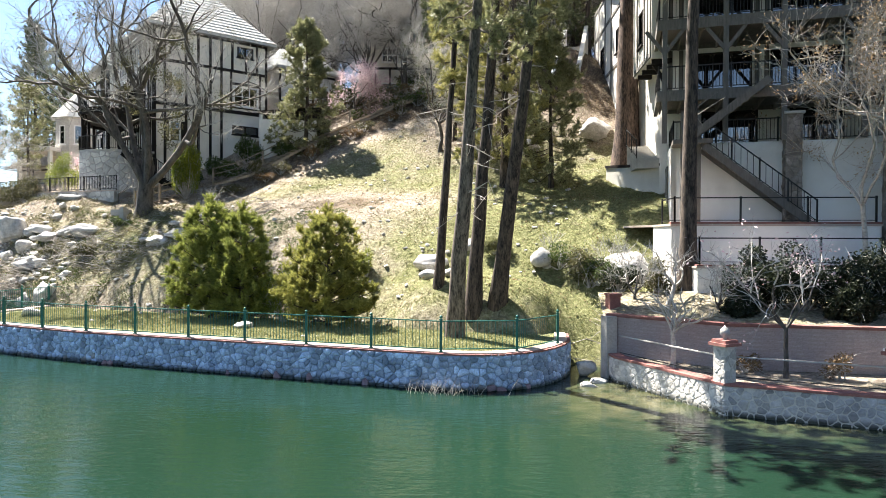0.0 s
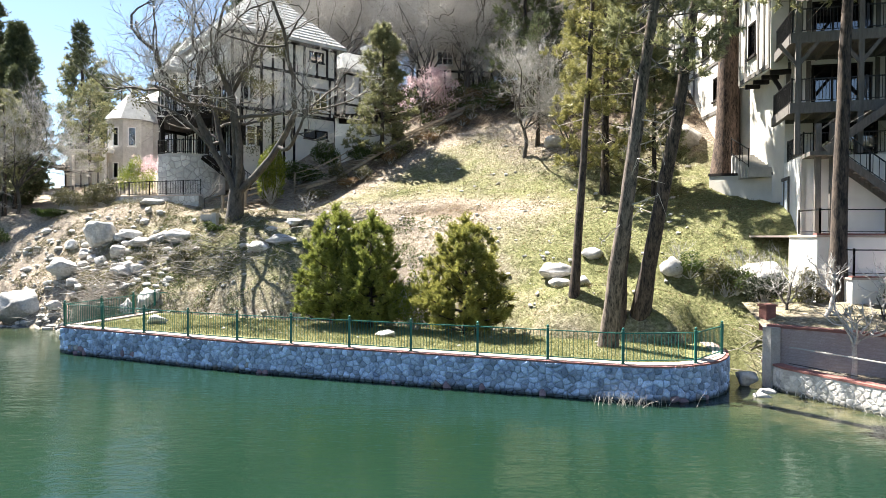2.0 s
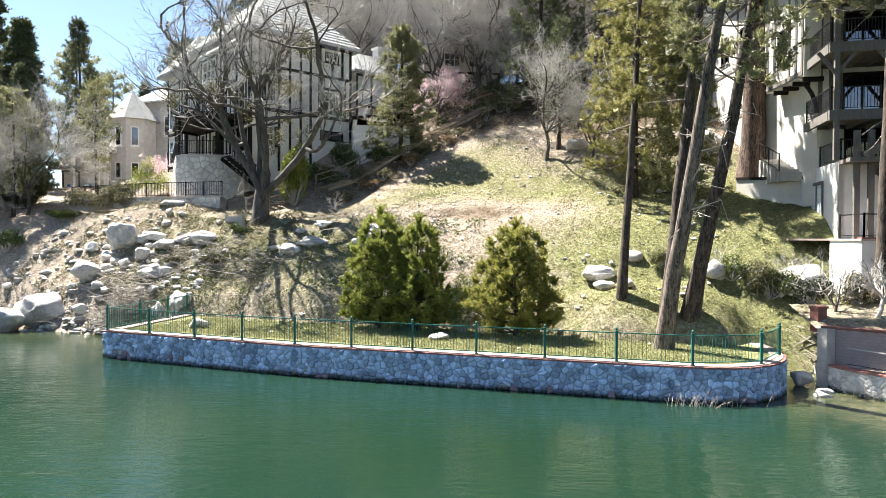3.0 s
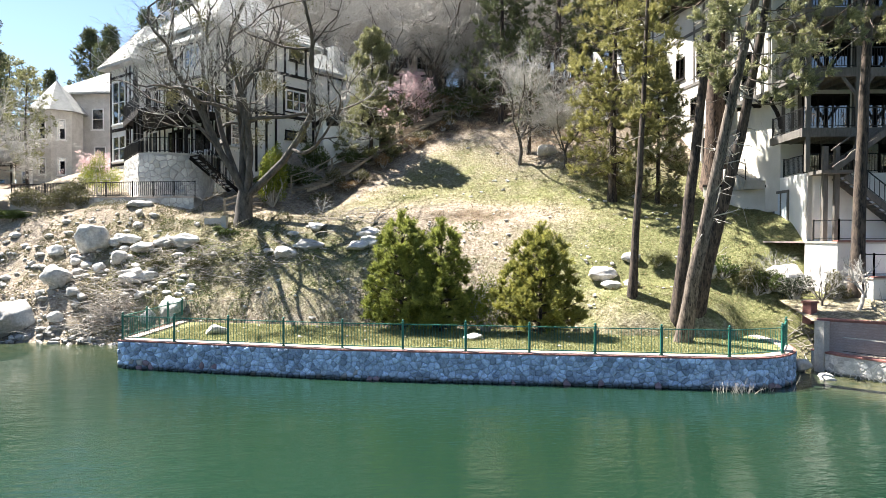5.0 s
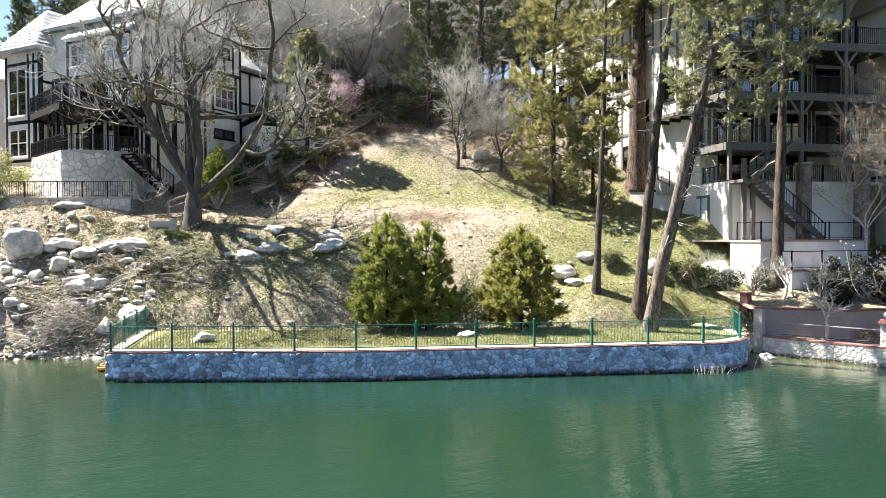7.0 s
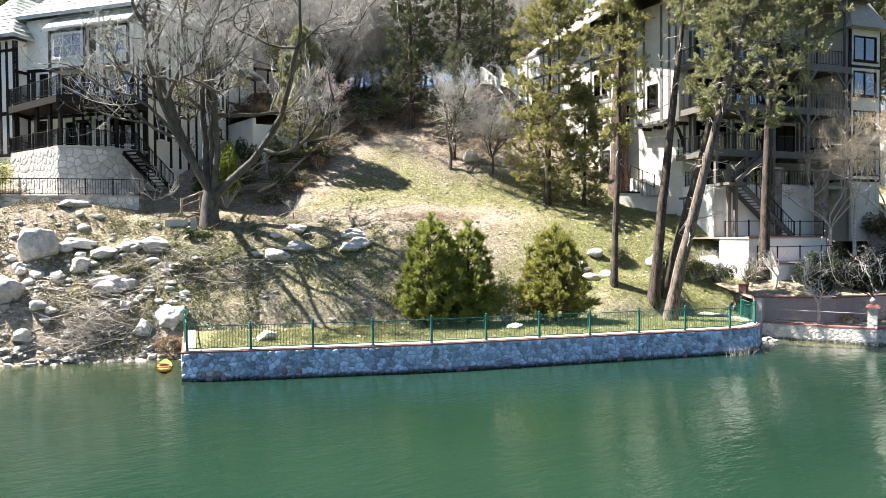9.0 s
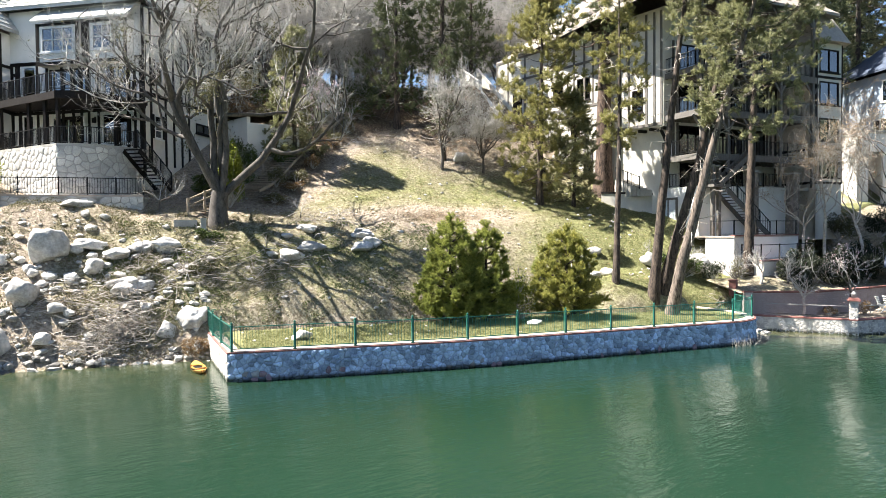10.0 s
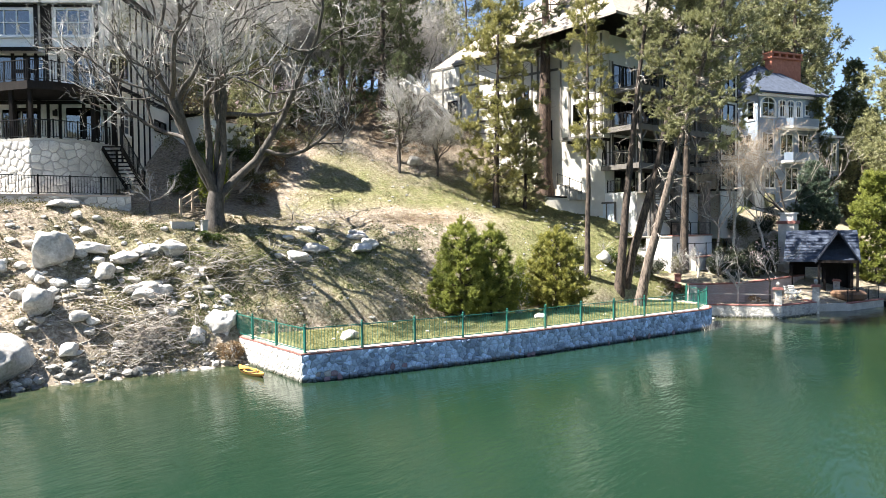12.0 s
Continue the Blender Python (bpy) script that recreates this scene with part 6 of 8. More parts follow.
def blades(name, n, area, height, width, mat, label, want, per=5):
    mass = Mass()
    us, vs = rng_g.uniform(area[0], area[1], n), rng_g.uniform(area[2], area[3], n)
    x, y = O.x + ALONG.x * us + INLAND.x * vs, O.y + ALONG.y * us + INLAND.y * vs
    keep = rng_g.uniform(size=n) < want(us, vs, x, y)
    us, vs, x, y = us[keep], vs[keep], x[keep], y[keep]
    x, y = np.repeat(x, per), np.repeat(y, per)
    us, vs = np.repeat(us, per), np.repeat(vs, per)
    x, y = x + rng_g.normal(size=len(x)) * 0.1, y + rng_g.normal(size=len(x)) * 0.1
    z = np.array([LAWN_Z if 0 < a < 26 and b < 5.6 else hill(c, d) for a, b, c, d in zip(us, vs, x, y)])
    needles(mass, np.stack([x, y, z], 1), np.tile([0, 0, 1.0], (len(x), 1)), height, width, 1, rng_g, 0.7)
    return tagged(part(name, mass.mesh(name), mat), label, "grass", kind="stuff")


clump = lambda x, y, s, o: np.array([noise.noise(Vector((a * s, b * s, o))) for a, b in zip(x, y)])
blades("lawn_grass", 16000, (0.5, 26.5, 0.6, 5.9), 0.11, 0.022, GRASS_LAWN, "short green grass of the lawn", lambda u, v, x, y: 0.85 + 0 * u)
blades("slope_grass", 30000, (-10, 30, 5.6, 28), 0.12, 0.022, GRASS, "green grass tufts on the hillside", lambda u, v, x, y: np.clip(lush_at(x, y) * 1.6 - 0.15 + 0.5 * clump(x, y, 0.5, 2.0), 0, 1))
blades("dry_grass", 26000, (-16, 28, 5.6, 30), 0.12, 0.02, GRASS_DRY, "dry straw-coloured grass and weeds", lambda u, v, x, y: np.clip(0.75 - lush_at(x, y) * 0.9 + 0.5 * clump(x, y, 0.6, 8.0), 0, 1))

litter = Mass()
n = 30000
lu, lv = rng_g.uniform(-12, 30, n), rng_g.uniform(5.8, 42, n)
lx, ly = O.x + ALONG.x * lu + INLAND.x * lv, O.y + ALONG.y * lu + INLAND.y * lv
lz = np.array([hill(a, b) + 0.02 for a, b in zip(lx, ly)])
leaves(litter, np.stack([lx, ly, lz], 1), 0.05, rng_g, 2.5)
tagged(part("leaf_litter", litter.mesh("leaf_litter"), LEAF_DRY), "fallen dry oak leaves on the ground", "leaves", kind="stuff")


def weeds(name, n, area, spot, height, size, mat, label, cut):
    """Low leafy weeds in patches."""
    us, vs = rng_g.uniform(area[0], area[1], n), rng_g.uniform(area[2], area[3], n)
    x, y = O.x + ALONG.x * us + INLAND.x * vs, O.y + ALONG.y * us + INLAND.y * vs
    w = clump(x, y, spot, 5.0) + 0.5 * clump(x, y, spot * 3.3, 1.0)
    x, y, w = x[w > cut], y[w > cut], w[w > cut]
    z = np.array([hill(a, b) for a, b in zip(x, y)]) + rng_g.uniform(0, 1, len(x)) * np.clip((w - cut) * 2.2, 0.1, 1) * height
    mass = Mass()
    leaves(mass, np.stack([x, y, z], 1), size, rng_g, 0.5)
    return tagged(part(name, mass.mesh(name), mat), label, "weeds", kind="stuff")


weeds("bank_weeds", 60000, (-15, 2.5, 5.0, 13.5), 0.8, 0.4, 0.04, LEAF_OLIVE, "olive and brown weeds between the rocks of the bank", 0.0)
weeds("green_weeds", 40000, (-6, 14, 5.8, 12.5), 0.7, 0.25, 0.04, LEAF, "low green weeds under the bare tree", 0.08)
weeds("slope_weeds", 40000, (3, 28, 6.0, 24), 0.55, 0.2, 0.035, LEAF_OLIVE, "low olive weeds scattered over the slope", 0.28)


def brush_pile(x, y, w, d, h, n, seed, label):
    rng = np.random.default_rng(seed)
    mass = Mass()
    for k in range(n):
        p = np.array([x + rng.normal() * w * 0.35, y + rng.normal() * d * 0.35, 0])
        p[2] = max(0.02, hill(p[0], p[1])) + abs(rng.normal()) * h * 0.35
        a, ln = rng.uniform(0, 6.3), rng.uniform(0.4, 1.5)
        e = np.array([math.cos(a), math.sin(a), rng.uniform(-0.25, 0.5)])
        k1 = rng.normal(size=3) * 0.2 * ln
        r = rng.uniform(0.006, 0.024)
        mass.tube(np.stack([p, p + e * ln * 0.4 + k1, p + e * ln * 0.75 + k1 * 0.5, p + e * ln]), [r, r * 0.9, r * 0.7, r * 0.3], 4)
    return tagged(part("brush_pile", mass.mesh("brush_pile"), BRUSH), label, "brush", kind="stuff")


brush_pile(-25.4, 36.4, 2.6, 1.1, 1.0, 520, 3, "tangled pile of grey dead branches at the shore")
brush_pile(-27.3, 38.4, 3.0, 2.0, 0.4, 150, 4, "dead grey twigs on the bank")
brush_pile(-24.2, 38.6, 3.0, 2.0, 0.4, 190, 5, "dead grey twigs on the bank")
brush_pile(-21.3, 38.0, 3.0, 2.0, 0.35, 190, 6, "dead grey twigs on the bank")
brush_pile(-17.5, 37.2, 4.6, 2.6, 0.2, 300, 7, "fallen twigs on the slope")
brush_pile(7.8, 25.9, 2.2, 1.0, 0.9, 200, 8, "grey dead branches under the terrace")
brush_pile(-13.0, 39.5, 4.0, 2.2, 0.2, 120, 9, "fallen twigs on the slope")
twigs = Mass()
for k in range(60):
    tx, ty = 0.5 + rng_g.normal() * 0.5, 21.05 + rng_g.normal() * 0.12
    e = np.array([rng_g.normal() * 0.25, rng_g.normal() * 0.12, rng_g.uniform(0.2, 0.55)])
    twigs.tube(np.stack([np.array([tx, ty, -0.15]), np.array([tx, ty, 0]) + e * 0.5, np.array([tx, ty, 0]) + e]), [0.008, 0.006, 0.003], 3)
tagged(part("water_twigs", twigs.mesh("water_twigs"), DEAD), "bare twigs standing in the shallow water", "twigs", kind="stuff")


# ---- shrubs and small trees on the slope ----
def at_ground(f, x, y, *a, **k):
    return f(*a[:1], placed(x, y), *a[1:], **k)


at_ground(shrub, -17.8, 43.7, "cypress_shrub", (1.9, 1.9, 5.0), "upright yellow-green conifer shrub by the stairs", 41, LEAF_BRIGHT, 12000, 0.065, 34)
at_ground(shrub, -16.9, 47.3, "hedge_shrub", (3.0, 1.6, 2.0), "dark green hedge shrub below the house", 42, LEAF, 4200, 0.06, 14)
at_ground(shrub, -15.4, 48.6, "hedge_shrub", (2.4, 1.8, 2.6), "dark green hedge shrub below the house", 43, LEAF, 4200, 0.06, 14)
at_ground(shrub, -18.6, 46.2, "hedge_shrub", (2.0, 1.4, 1.5), "dark green hedge shrub below the house", 44, LEAF, 2600, 0.06, 10)
at_ground(shrub, -30.6, 50.5, "forsythia_shrub", (3.0, 2.2, 3.4), "yellow-green spring shrub above the bank", 45, LEAF_BRIGHT, 3800, 0.06, 14)
at_ground(shrub, -30.4, 46.3, "bank_shrub", (3.6, 2.2, 2.2), "brown and olive shrub above the bank", 46, LEAF_OLIVE, 3600, 0.06, 14)
at_ground(shrub, -33.0, 47.0, "bank_shrub", (4.0, 2.6, 2.4), "brown and olive shrub above the bank", 47, LEAF_OLIVE, 4200, 0.06, 16)
at_ground(shrub, -34.2, 45.6, "juniper_shrub", (2.6, 1.6, 1.0), "low bright green spreading juniper", 48, LEAF, 2600, 0.05, 10, needle=True)
at_ground(shrub, -36.5, 43.0, "bank_shrub", (3.0, 2.0, 1.8), "dark green shrub on the bank", 49, LEAF, 2800, 0.06, 10)
at_ground(shrub, -20.2, 39.9, "bank_shrub", (1.6, 1.0, 0.9), "low green shrub beside the concrete post", 50, LEAF, 1500, 0.05, 8)
at_ground(shrub, -21.2, 37.7, "bank_shrub", (1.6, 0.9, 0.7), "low olive shrub on the bank", 51, LEAF_OLIVE, 1100, 0.05, 8)
at_ground(shrub, -23.6, 38.4, "bank_shrub", (1.4, 0.9, 0.7), "low olive shrub on the bank", 52, LEAF_OLIVE, 900, 0.05, 8)
at_ground(shrub, -12.4, 48.4, "stair_shrub", (2.2, 1.6, 1.6), "dark shrub beside the wooden stairs", 53, LEAF, 2200, 0.06, 10)
at_ground(shrub, -13.9, 46.0, "stair_shrub", (1.8, 1.4, 1.5), "olive shrub beside the wooden stairs", 54, LEAF_OLIVE, 1800, 0.05, 10)
at_ground(shrub, 6.1, 28.4, "gully_shrub", (2.2, 1.8, 2.0), "brown-tipped shrub on the shady edge of the gully", 55, LEAF_OLIVE, 3200, 0.05, 14)
at_ground(shrub, 5.0, 29.6, "gully_shrub", (2.4, 1.6, 1.2), "green shrub on the grassy slope", 56, LEAF, 2400, 0.05, 12)
at_ground(shrub, 2.3, 30.8, "slope_shrub", (1.3, 1.0, 0.9), "low dark green pine seedling", 57, NEEDLE, 500, 0.09, 8, needle=True)
at_ground(shrub, -3.6, 31.4, "slope_shrub", (1.0, 0.9, 1.6), "thin green pine seedling in the grass", 58, NEEDLE_YOUNG, 300, 0.09, 7, needle=True)
at_ground(bare_tree, -14.6, 40.4, "bare_sapling", 1.7, 0.03, "bare brown sapling on the slope", 59, 5, 2, category="sapling")
at_ground(bare_tree, -22.0, 43.0, "bare_sapling", 3.0, 0.05, "bare sapling beside the low wall", 60, 5, 3, category="sapling")
at_ground(bare_tree, 4.6, 30.0, "bare_sapling", 1.6, 0.03, "bare grey sapling by the gully", 61, 5, 2, category="sapling")
at_ground(bare_tree, 6.9, 28.2, "bare_sapling", 2.0, 0.04, "bare grey sapling by the gully", 62, 6, 3, category="sapling")

pine("stair_conifer", placed(-11.3, 48.9), (-11.2, 48.9, 20.4), 0.17, 0.03, 2.7, "green young fir beside the stairs", 63, 74, 6, 0.18, 0.036, 11, BARK, NEEDLE, 0.1, 0, "cone", category="fir tree", shoots=7, shoot=0.36)
for cx, cy, ct, cr in ((-43.6, 55.6, 23.0, 2.7), (-47.0, 53.4, 20.0, 2.9), (-48.5, 59.0, 27.0, 3.0)):
    pine("dark_fir", placed(cx, cy), (cx, cy, ct), 0.28, 0.04, cr, "dense dark green fir beside the stone house", 630 + int(ct), 110, 7, 0.24, 0.06, 10, BARK, NEEDLE_DARK, 0.1, 0, "cone", "dark firs", category="fir tree", shoots=6, shoot=0.5)
at_ground(bare_tree, -8.6, 53.8, "blossom_tree", 5.2, 0.12, "small tree covered in pink blossom", 64, 5, 3, blossom=PETAL, blossom_n=5200, leaf=0.07, category="blossom tree")
bare_tree("blossom_tree", (-32.4, 57.6, min(7.6, hill(-32.4, 57.6))), 4.6, 0.12, "pink blossom tree beside the stone house", 65, 6, 3, blossom=PETAL, blossom_n=6500, leaf=0.07, category="blossom tree")
pine("hill_conifer", placed(-0.2, 45.6), (-0.2, 45.6, 20.0), 0.16, 0.22, 1.6, "half-bare conifer with grey dead lower branches", 66, 40, 4, 0.18, 0.03, 6, BARK, NEEDLE_DARK, 0.1, 60, "cone", shoots=3, snag=1.2)
pine("hill_conifer", placed(-0.6, 51.9), (-0.6, 51.9, 29.0), 0.3, 0.1, 3.4, "dark conifer at the top of the slope", 67, 80, 6, 0.22, 0.042, 9, BARK, NEEDLE_DARK, 0.1, 30, "cone", shoots=5, snag=1.4)
pine("hill_conifer", placed(3.9, 51.6), (4.0, 51.6, 33.0), 0.34, 0.16, 3.4, "dark conifer at the top of the slope", 70, 80, 6, 0.22, 0.042, 9, BARK, NEEDLE_DARK, 0.1, 30, "cone", shoots=5, snag=1.4)
at_ground(bare_tree, -1.2, 44.6, "bare_tree", 8.5, 0.13, "slim bare tree on the upper slope", 68, 6, 4, category="tree", split=(3, 3), sprays=5, thinnest=0.008, spray=(0.4, 0.9))
at_ground(bare_tree, 1.6, 43.0, "bare_tree", 5.0, 0.1, "bare thicket on the upper slope", 69, 6, 4, category="tree", split=(3, 3), sprays=5, thinnest=0.008, spray=(0.4, 0.9))


for k in range(16):
    f = (k + 0.5) / 16
    off = (1.5, -1.6, 2.2)[k % 3] + 0.5 * math.sin(k * 2.1)
    sx, sy = -16.2 + 13.4 * f + 0.65 * off, 44.9 + 11.6 * f - 0.76 * off
    at_ground(shrub, sx, sy, "stair_shrub", (1.7 + 0.5 * math.sin(k), 1.3, 0.8 + 0.5 * abs(math.sin(k * 1.7))), "low brown and green shrub along the wooden stairs", 430 + k, (LEAF_OLIVE, LEAF, LEAF_DRY)[k % 3], 1100, 0.05, 9, group="shrubs along the stairs")


# ---- the woods behind ----
def woods():
    rng = np.random.default_rng(101)
    bare_a = bare_tree("bare_tree", placed(-4.0, 63.0), 13.0, 0.17, "bare grey deciduous tree in the woods", 102, 6, 4, group="bare woods", split=(3, 4), sprays=6, thinnest=0.009, spray=(0.5, 1.2))
    bare_b = bare_tree("bare_tree", placed(3.0, 66.0), 11.0, 0.15, "bare grey deciduous tree in the woods", 103, 6, 4, group="bare woods", split=(3, 4), fork=0.3, sprays=6, thinnest=0.009, spray=(0.5, 1.2))
    fir_a = pine("forest_pine", placed(-24.0, 82.0), (-24.0, 82.0, hill(-24, 82) + 19), 0.3, 0.15, 3.0, "dark green forest pine", 104, 70, 6, 0.34, 0.08, 7, BARK, NEEDLE_DARK, 0.2, 2, "cone", "forest pines", shoots=4, stations=2, shoot=0.6)
    fir_b = pine("forest_pine", placed(6.0, 74.0), (6.0, 74.0, hill(6, 74) + 17), 0.28, 0.22, 2.6, "dark green forest pine", 105, 58, 6, 0.34, 0.08, 7, BARK, NEEDLE, 0.2, 4, "round", "forest pines", shoots=4, stations=2, shoot=0.6)
    spots = [(bare_a, -9, 61, 1.0), (bare_b, -6.5, 66, 1.1), (bare_a, -1.5, 60.5, 0.9), (bare_b, 0.8, 57.5, 0.8), (bare_a, 2.8, 63, 1.05), (bare_b, -13, 66, 1.15),
             (bare_a, 5.4, 60, 0.9), (bare_b, -17, 68, 1.1), (bare_a, -11, 72, 1.2), (bare_b, -3, 72, 1.2), (bare_a, 8, 66, 1.1), (bare_b, -5.4, 58.2, 0.75),
             (bare_a, -38.7, 48.6, 0.72), (fir_a, -42, 53, 0.62), (fir_a, -49.5, 55, 0.8), (fir_a, -51, 60, 0.9), (bare_b, 12, 60, 1.0), (bare_a, -22, 74, 1.1),
             (fir_a, -48, 72, 0.95), (fir_a, -52, 69, 0.85), (fir_a, -54, 64, 1.0), (fir_b, -58, 72, 0.9), (fir_a, -40, 84, 0.95), (fir_b, -33, 86, 0.9),
             (fir_a, -62, 60, 1.0), (fir_a, -50, 92, 0.9), (fir_b, -66, 84, 1.0), (fir_b, -28, 78, 1.0), (bare_a, -16, 80, 1.1), (bare_b, -10, 84, 1.1),
             (bare_a, -2, 82, 1.1), (fir_b, 12, 80, 1.0), (fir_a, 18, 70, 1.1), (fir_a, 30, 66, 1.0), (fir_b, 24, 58, 1.0), (fir_a, 10, 55, 0.85),
             (fir_a, -57, 56, 0.9), (fir_b, -70, 66, 1.0)]
    spots += [(fir_a, 34, 40, 1.1), (fir_b, 45, 44, 1.2), (fir_a, 52, 40, 1.25), (fir_b, 58, 34, 1.2), (fir_a, 64, 42, 1.2), (fir_b, 70, 34, 1.2), (fir_a, 50, 26, 1.0), (fir_b, 58, 22, 1.0),
              (fir_a, 66, 24, 1.1), (fir_b, 30, 46, 1.1), (fir_a, 40, 54, 1.2), (fir_a, 76, 28, 1.2), (fir_b, 84, 34, 1.2), (fir_a, 26, 40, 0.9), (fir_b, 80, 20, 1.1), (fir_a, 92, 26, 1.2)]
    spots += [(fir_b, 44, 16, 1.35), (fir_a, 50, 14, 1.5), (fir_b, 57, 17, 1.6), (fir_a, 40, 13.5, 1.2), (fir_b, 64, 15, 1.6)]
    for x, y, sc in ((60, 30, 1.7), (66, 38, 1.7), (48, 36, 1.6), (74, 33, 1.6), (82, 27, 1.5), (70, 20, 1.4), (90, 38, 1.6), (56, 46, 1.7), (42, 38, 1.5)):
        spots.append((fir_b if sc > 1.55 else fir_a, x, y, sc))
    for k in range(34):
        spots.append(((bare_a, bare_b)[k % 2], rng.uniform(-24, 16), rng.uniform(58, 82), rng.uniform(0.75, 1.15)))
    for k in range(26):
        x = rng.uniform(-70, 22)
        kinds = (fir_a, fir_b) if x < -24 or x > 9 else (bare_a, bare_b)
        spots.append((kinds[k % 2], x, rng.uniform(74, 105), rng.uniform(0.8, 1.15)))
    spots += [(fir_b, -40, 49, 0.55), (fir_a, -44, 50, 0.6), (bare_a, -41, 46, 0.7), (fir_b, -38, 57, 0.55), (fir_a, -46.5, 47, 0.55), (fir_b, -49, 51, 0.65)]
    for k in range(16):
        spots.append(((bare_a, bare_b, fir_b, bare_a)[k % 4], rng.uniform(9, 26), rng.uniform(56, 80), rng.uniform(0.75, 1.1)))
    for tree, x, y, s in spots:
        c = copy_thing(tree, pose(x, y, max(0.3, hill(x, y)) - 0.2, 0, 0, rng.uniform(0, 360)))
        c.scale = (s * rng.uniform(0.9, 1.1), s * rng.uniform(0.9, 1.1), s)


woods()
for k in range(64):
    ux, uy = rng_g.uniform(-16, 14), rng_g.uniform(54, 66) if k < 34 else rng_g.uniform(66, 88)
    shrub("woodland_shrub", placed(ux, uy), (rng_g.uniform(2, 4.5), rng_g.uniform(2, 3), rng_g.uniform(1.2, 2.6) * (1 if k < 34 else 1.5)), "tangled brown and olive undergrowth below the bare trees", 400 + k, (LEAF_OLIVE, LEAF_DRY, LEAF)[k % 3], 900, 0.08, 10, group="undergrowth")

# ---- the hillside stairs ----
def hillside_stairs():
    st = thing("hillside_stairs", "long weathered wooden stairs climbing the hill with a rail", "stairs", (-16.2, 44.9, hill(-16.2, 44.9)))
    a, b = Vector((-16.2, 44.9)), Vector((-2.8, 56.5))
    d = (b - a).normalized()
    n = Vector((-d.y, d.x))
    steps = 50
    tread = Build().box(-0.1, 0.12, -0.75, 0.75, -0.06, 0.0).mesh("tread")
    turn = math.degrees(math.atan2(d.y, d.x))
    rise = [float(ground_z(*(a + (b - a) * (k / steps)))) for k in range(steps + 1)]
    smooth_z = np.convolve(np.pad(rise, 6, "edge"), np.ones(13) / 13, "valid") + 0.5
    base = st.matrix_basis.translation
    pos = lambda k, side=0.0, up=0.0: Vector((*(a + (b - a) * (k / steps) + n * side), smooth_z[k] + up)) - base
    for k in range(steps):
        p = pos(k)
        part("tread", tread, WOOD, st, at=pose(p.x, p.y, p.z, 0, 0, turn))
    for side in (-0.78, 0.78):
        for k in range(0, steps, 5):
            part("stringer", Build().beam(pos(k, side, -0.2), pos(min(steps, k + 5), side, -0.2), 0.07, 0.16), WOOD, st)
    for k in range(0, steps + 1, 5):
        p = pos(k, 0.86)
        part("rail_post", Build().box(p.x - 0.055, p.x + 0.055, p.y - 0.055, p.y + 0.055, p.z - 0.7, p.z + 0.95), WOOD, st)
        if k < steps:
            part("handrail", Build().beam(pos(k, 0.86, 0.9), pos(k + 5, 0.86, 0.9), 0.09, 0.06), WOOD, st)
            part("handrail", Build().beam(pos(k, 0.86, 0.5), pos(k + 5, 0.86, 0.5), 0.08, 0.05), WOOD, st)
    return st


hillside_stairs()


def tree_steps():
    z = hill(-20.6, 42.4)
    st = thing("garden_steps", "short wooden steps with a split-rail handrail beside the bare tree", "steps", (-20.6, 42.4, z))
    for k in range(5):
        part("tread", Build().box(-0.5, 0.5, 0.0, 0.24, 0.1, 0.15), WOOD, st, at=pose(0.6 + k * 0.3, 0.3 + k * 0.28, k * 0.17, 0, 0, -40))
    for x, y, h in ((0, 0, 1.0), (1.2, 0.9, 1.5), (2.2, 1.7, 1.9)):
        part("rail_post", Build().box(x - 0.06, x + 0.06, y - 0.06, y + 0.06, -0.3, h), WOOD, st)
    for dz in (0.0, -0.4):
        part("handrail", Build().beam((0, 0, 0.9 + dz), (2.2, 1.7, 1.8 + dz), 0.07, 0.09), WOOD, st)


tree_steps()
slab_z = hill(-20.9, 41.6)
tagged(part("concrete_slab", Build().box(-0.6, 0.6, -0.22, 0.22, -0.3, 0.1), CONCRETE, at=pose(-21.0, 41.5, slab_z + 0.06, 0, 0, -12)), "pale concrete slab lying at the edge of the bank", "slab")
tagged(part("concrete_post", Build().box(-0.14, 0.14, -0.17, 0.17, -0.6, 0.75).box(-0.17, 0.17, -0.2, 0.2, 0.75, 0.81), CONCRETE, at=pose(-20.3, 40.5, hill(-20.3, 40.5) + 0.1, 0, 0, -12)), "weathered concrete post standing in the bank", "post")

# ---- the low wall and rail below the half-timbered house ----
low_wall = thing("low_wall", "low grey stone wall with a black iron railing", "wall", kind="structure")
LOW = [Vector(p) for p in ((-36.0, 49.5), (-30.5, 46.5), (-26.8, 44.9), (-22.7, 43.7), (-21.9, 45.6))]
lw = Build()
for a, b in zip(LOW, LOW[1:]):
    lw.wall(tuple(a), tuple(b), 5.8, 7.95, 0.3)
part("wall", lw, CONCRETE, low_wall)
part("cap", Build().prism([tuple(p) for p in LOW[:4]] + [tuple(p + Vector((0.12, 0.34))) for p in LOW[3::-1]], 7.952, 8.03), COPING, low_wall)
lw_at, lw_len = along_line(LOW[1:4])
for poly in rubble(lw_len, 6.6, 7.94, 0.5, 0.33, rng_s, 0.02):
    part("stone", stone_build(poly, lw_at, rng_s, 0.035), STONE_HOUSE, low_wall)
railing(low_wall, [tuple(p + Vector((0.05, 0.17))) for p in LOW[:4]], 8.03, 0.95, IRON, 0.14, 1.7)
tagged(part("terrace", Build().prism([tuple(p) for p in LOW] + [(-21, 49), (-34, 56)], 7.6, 7.9), CONCRETE), "paved terrace at the foot of the half-timbered house", "terrace", kind="structure")

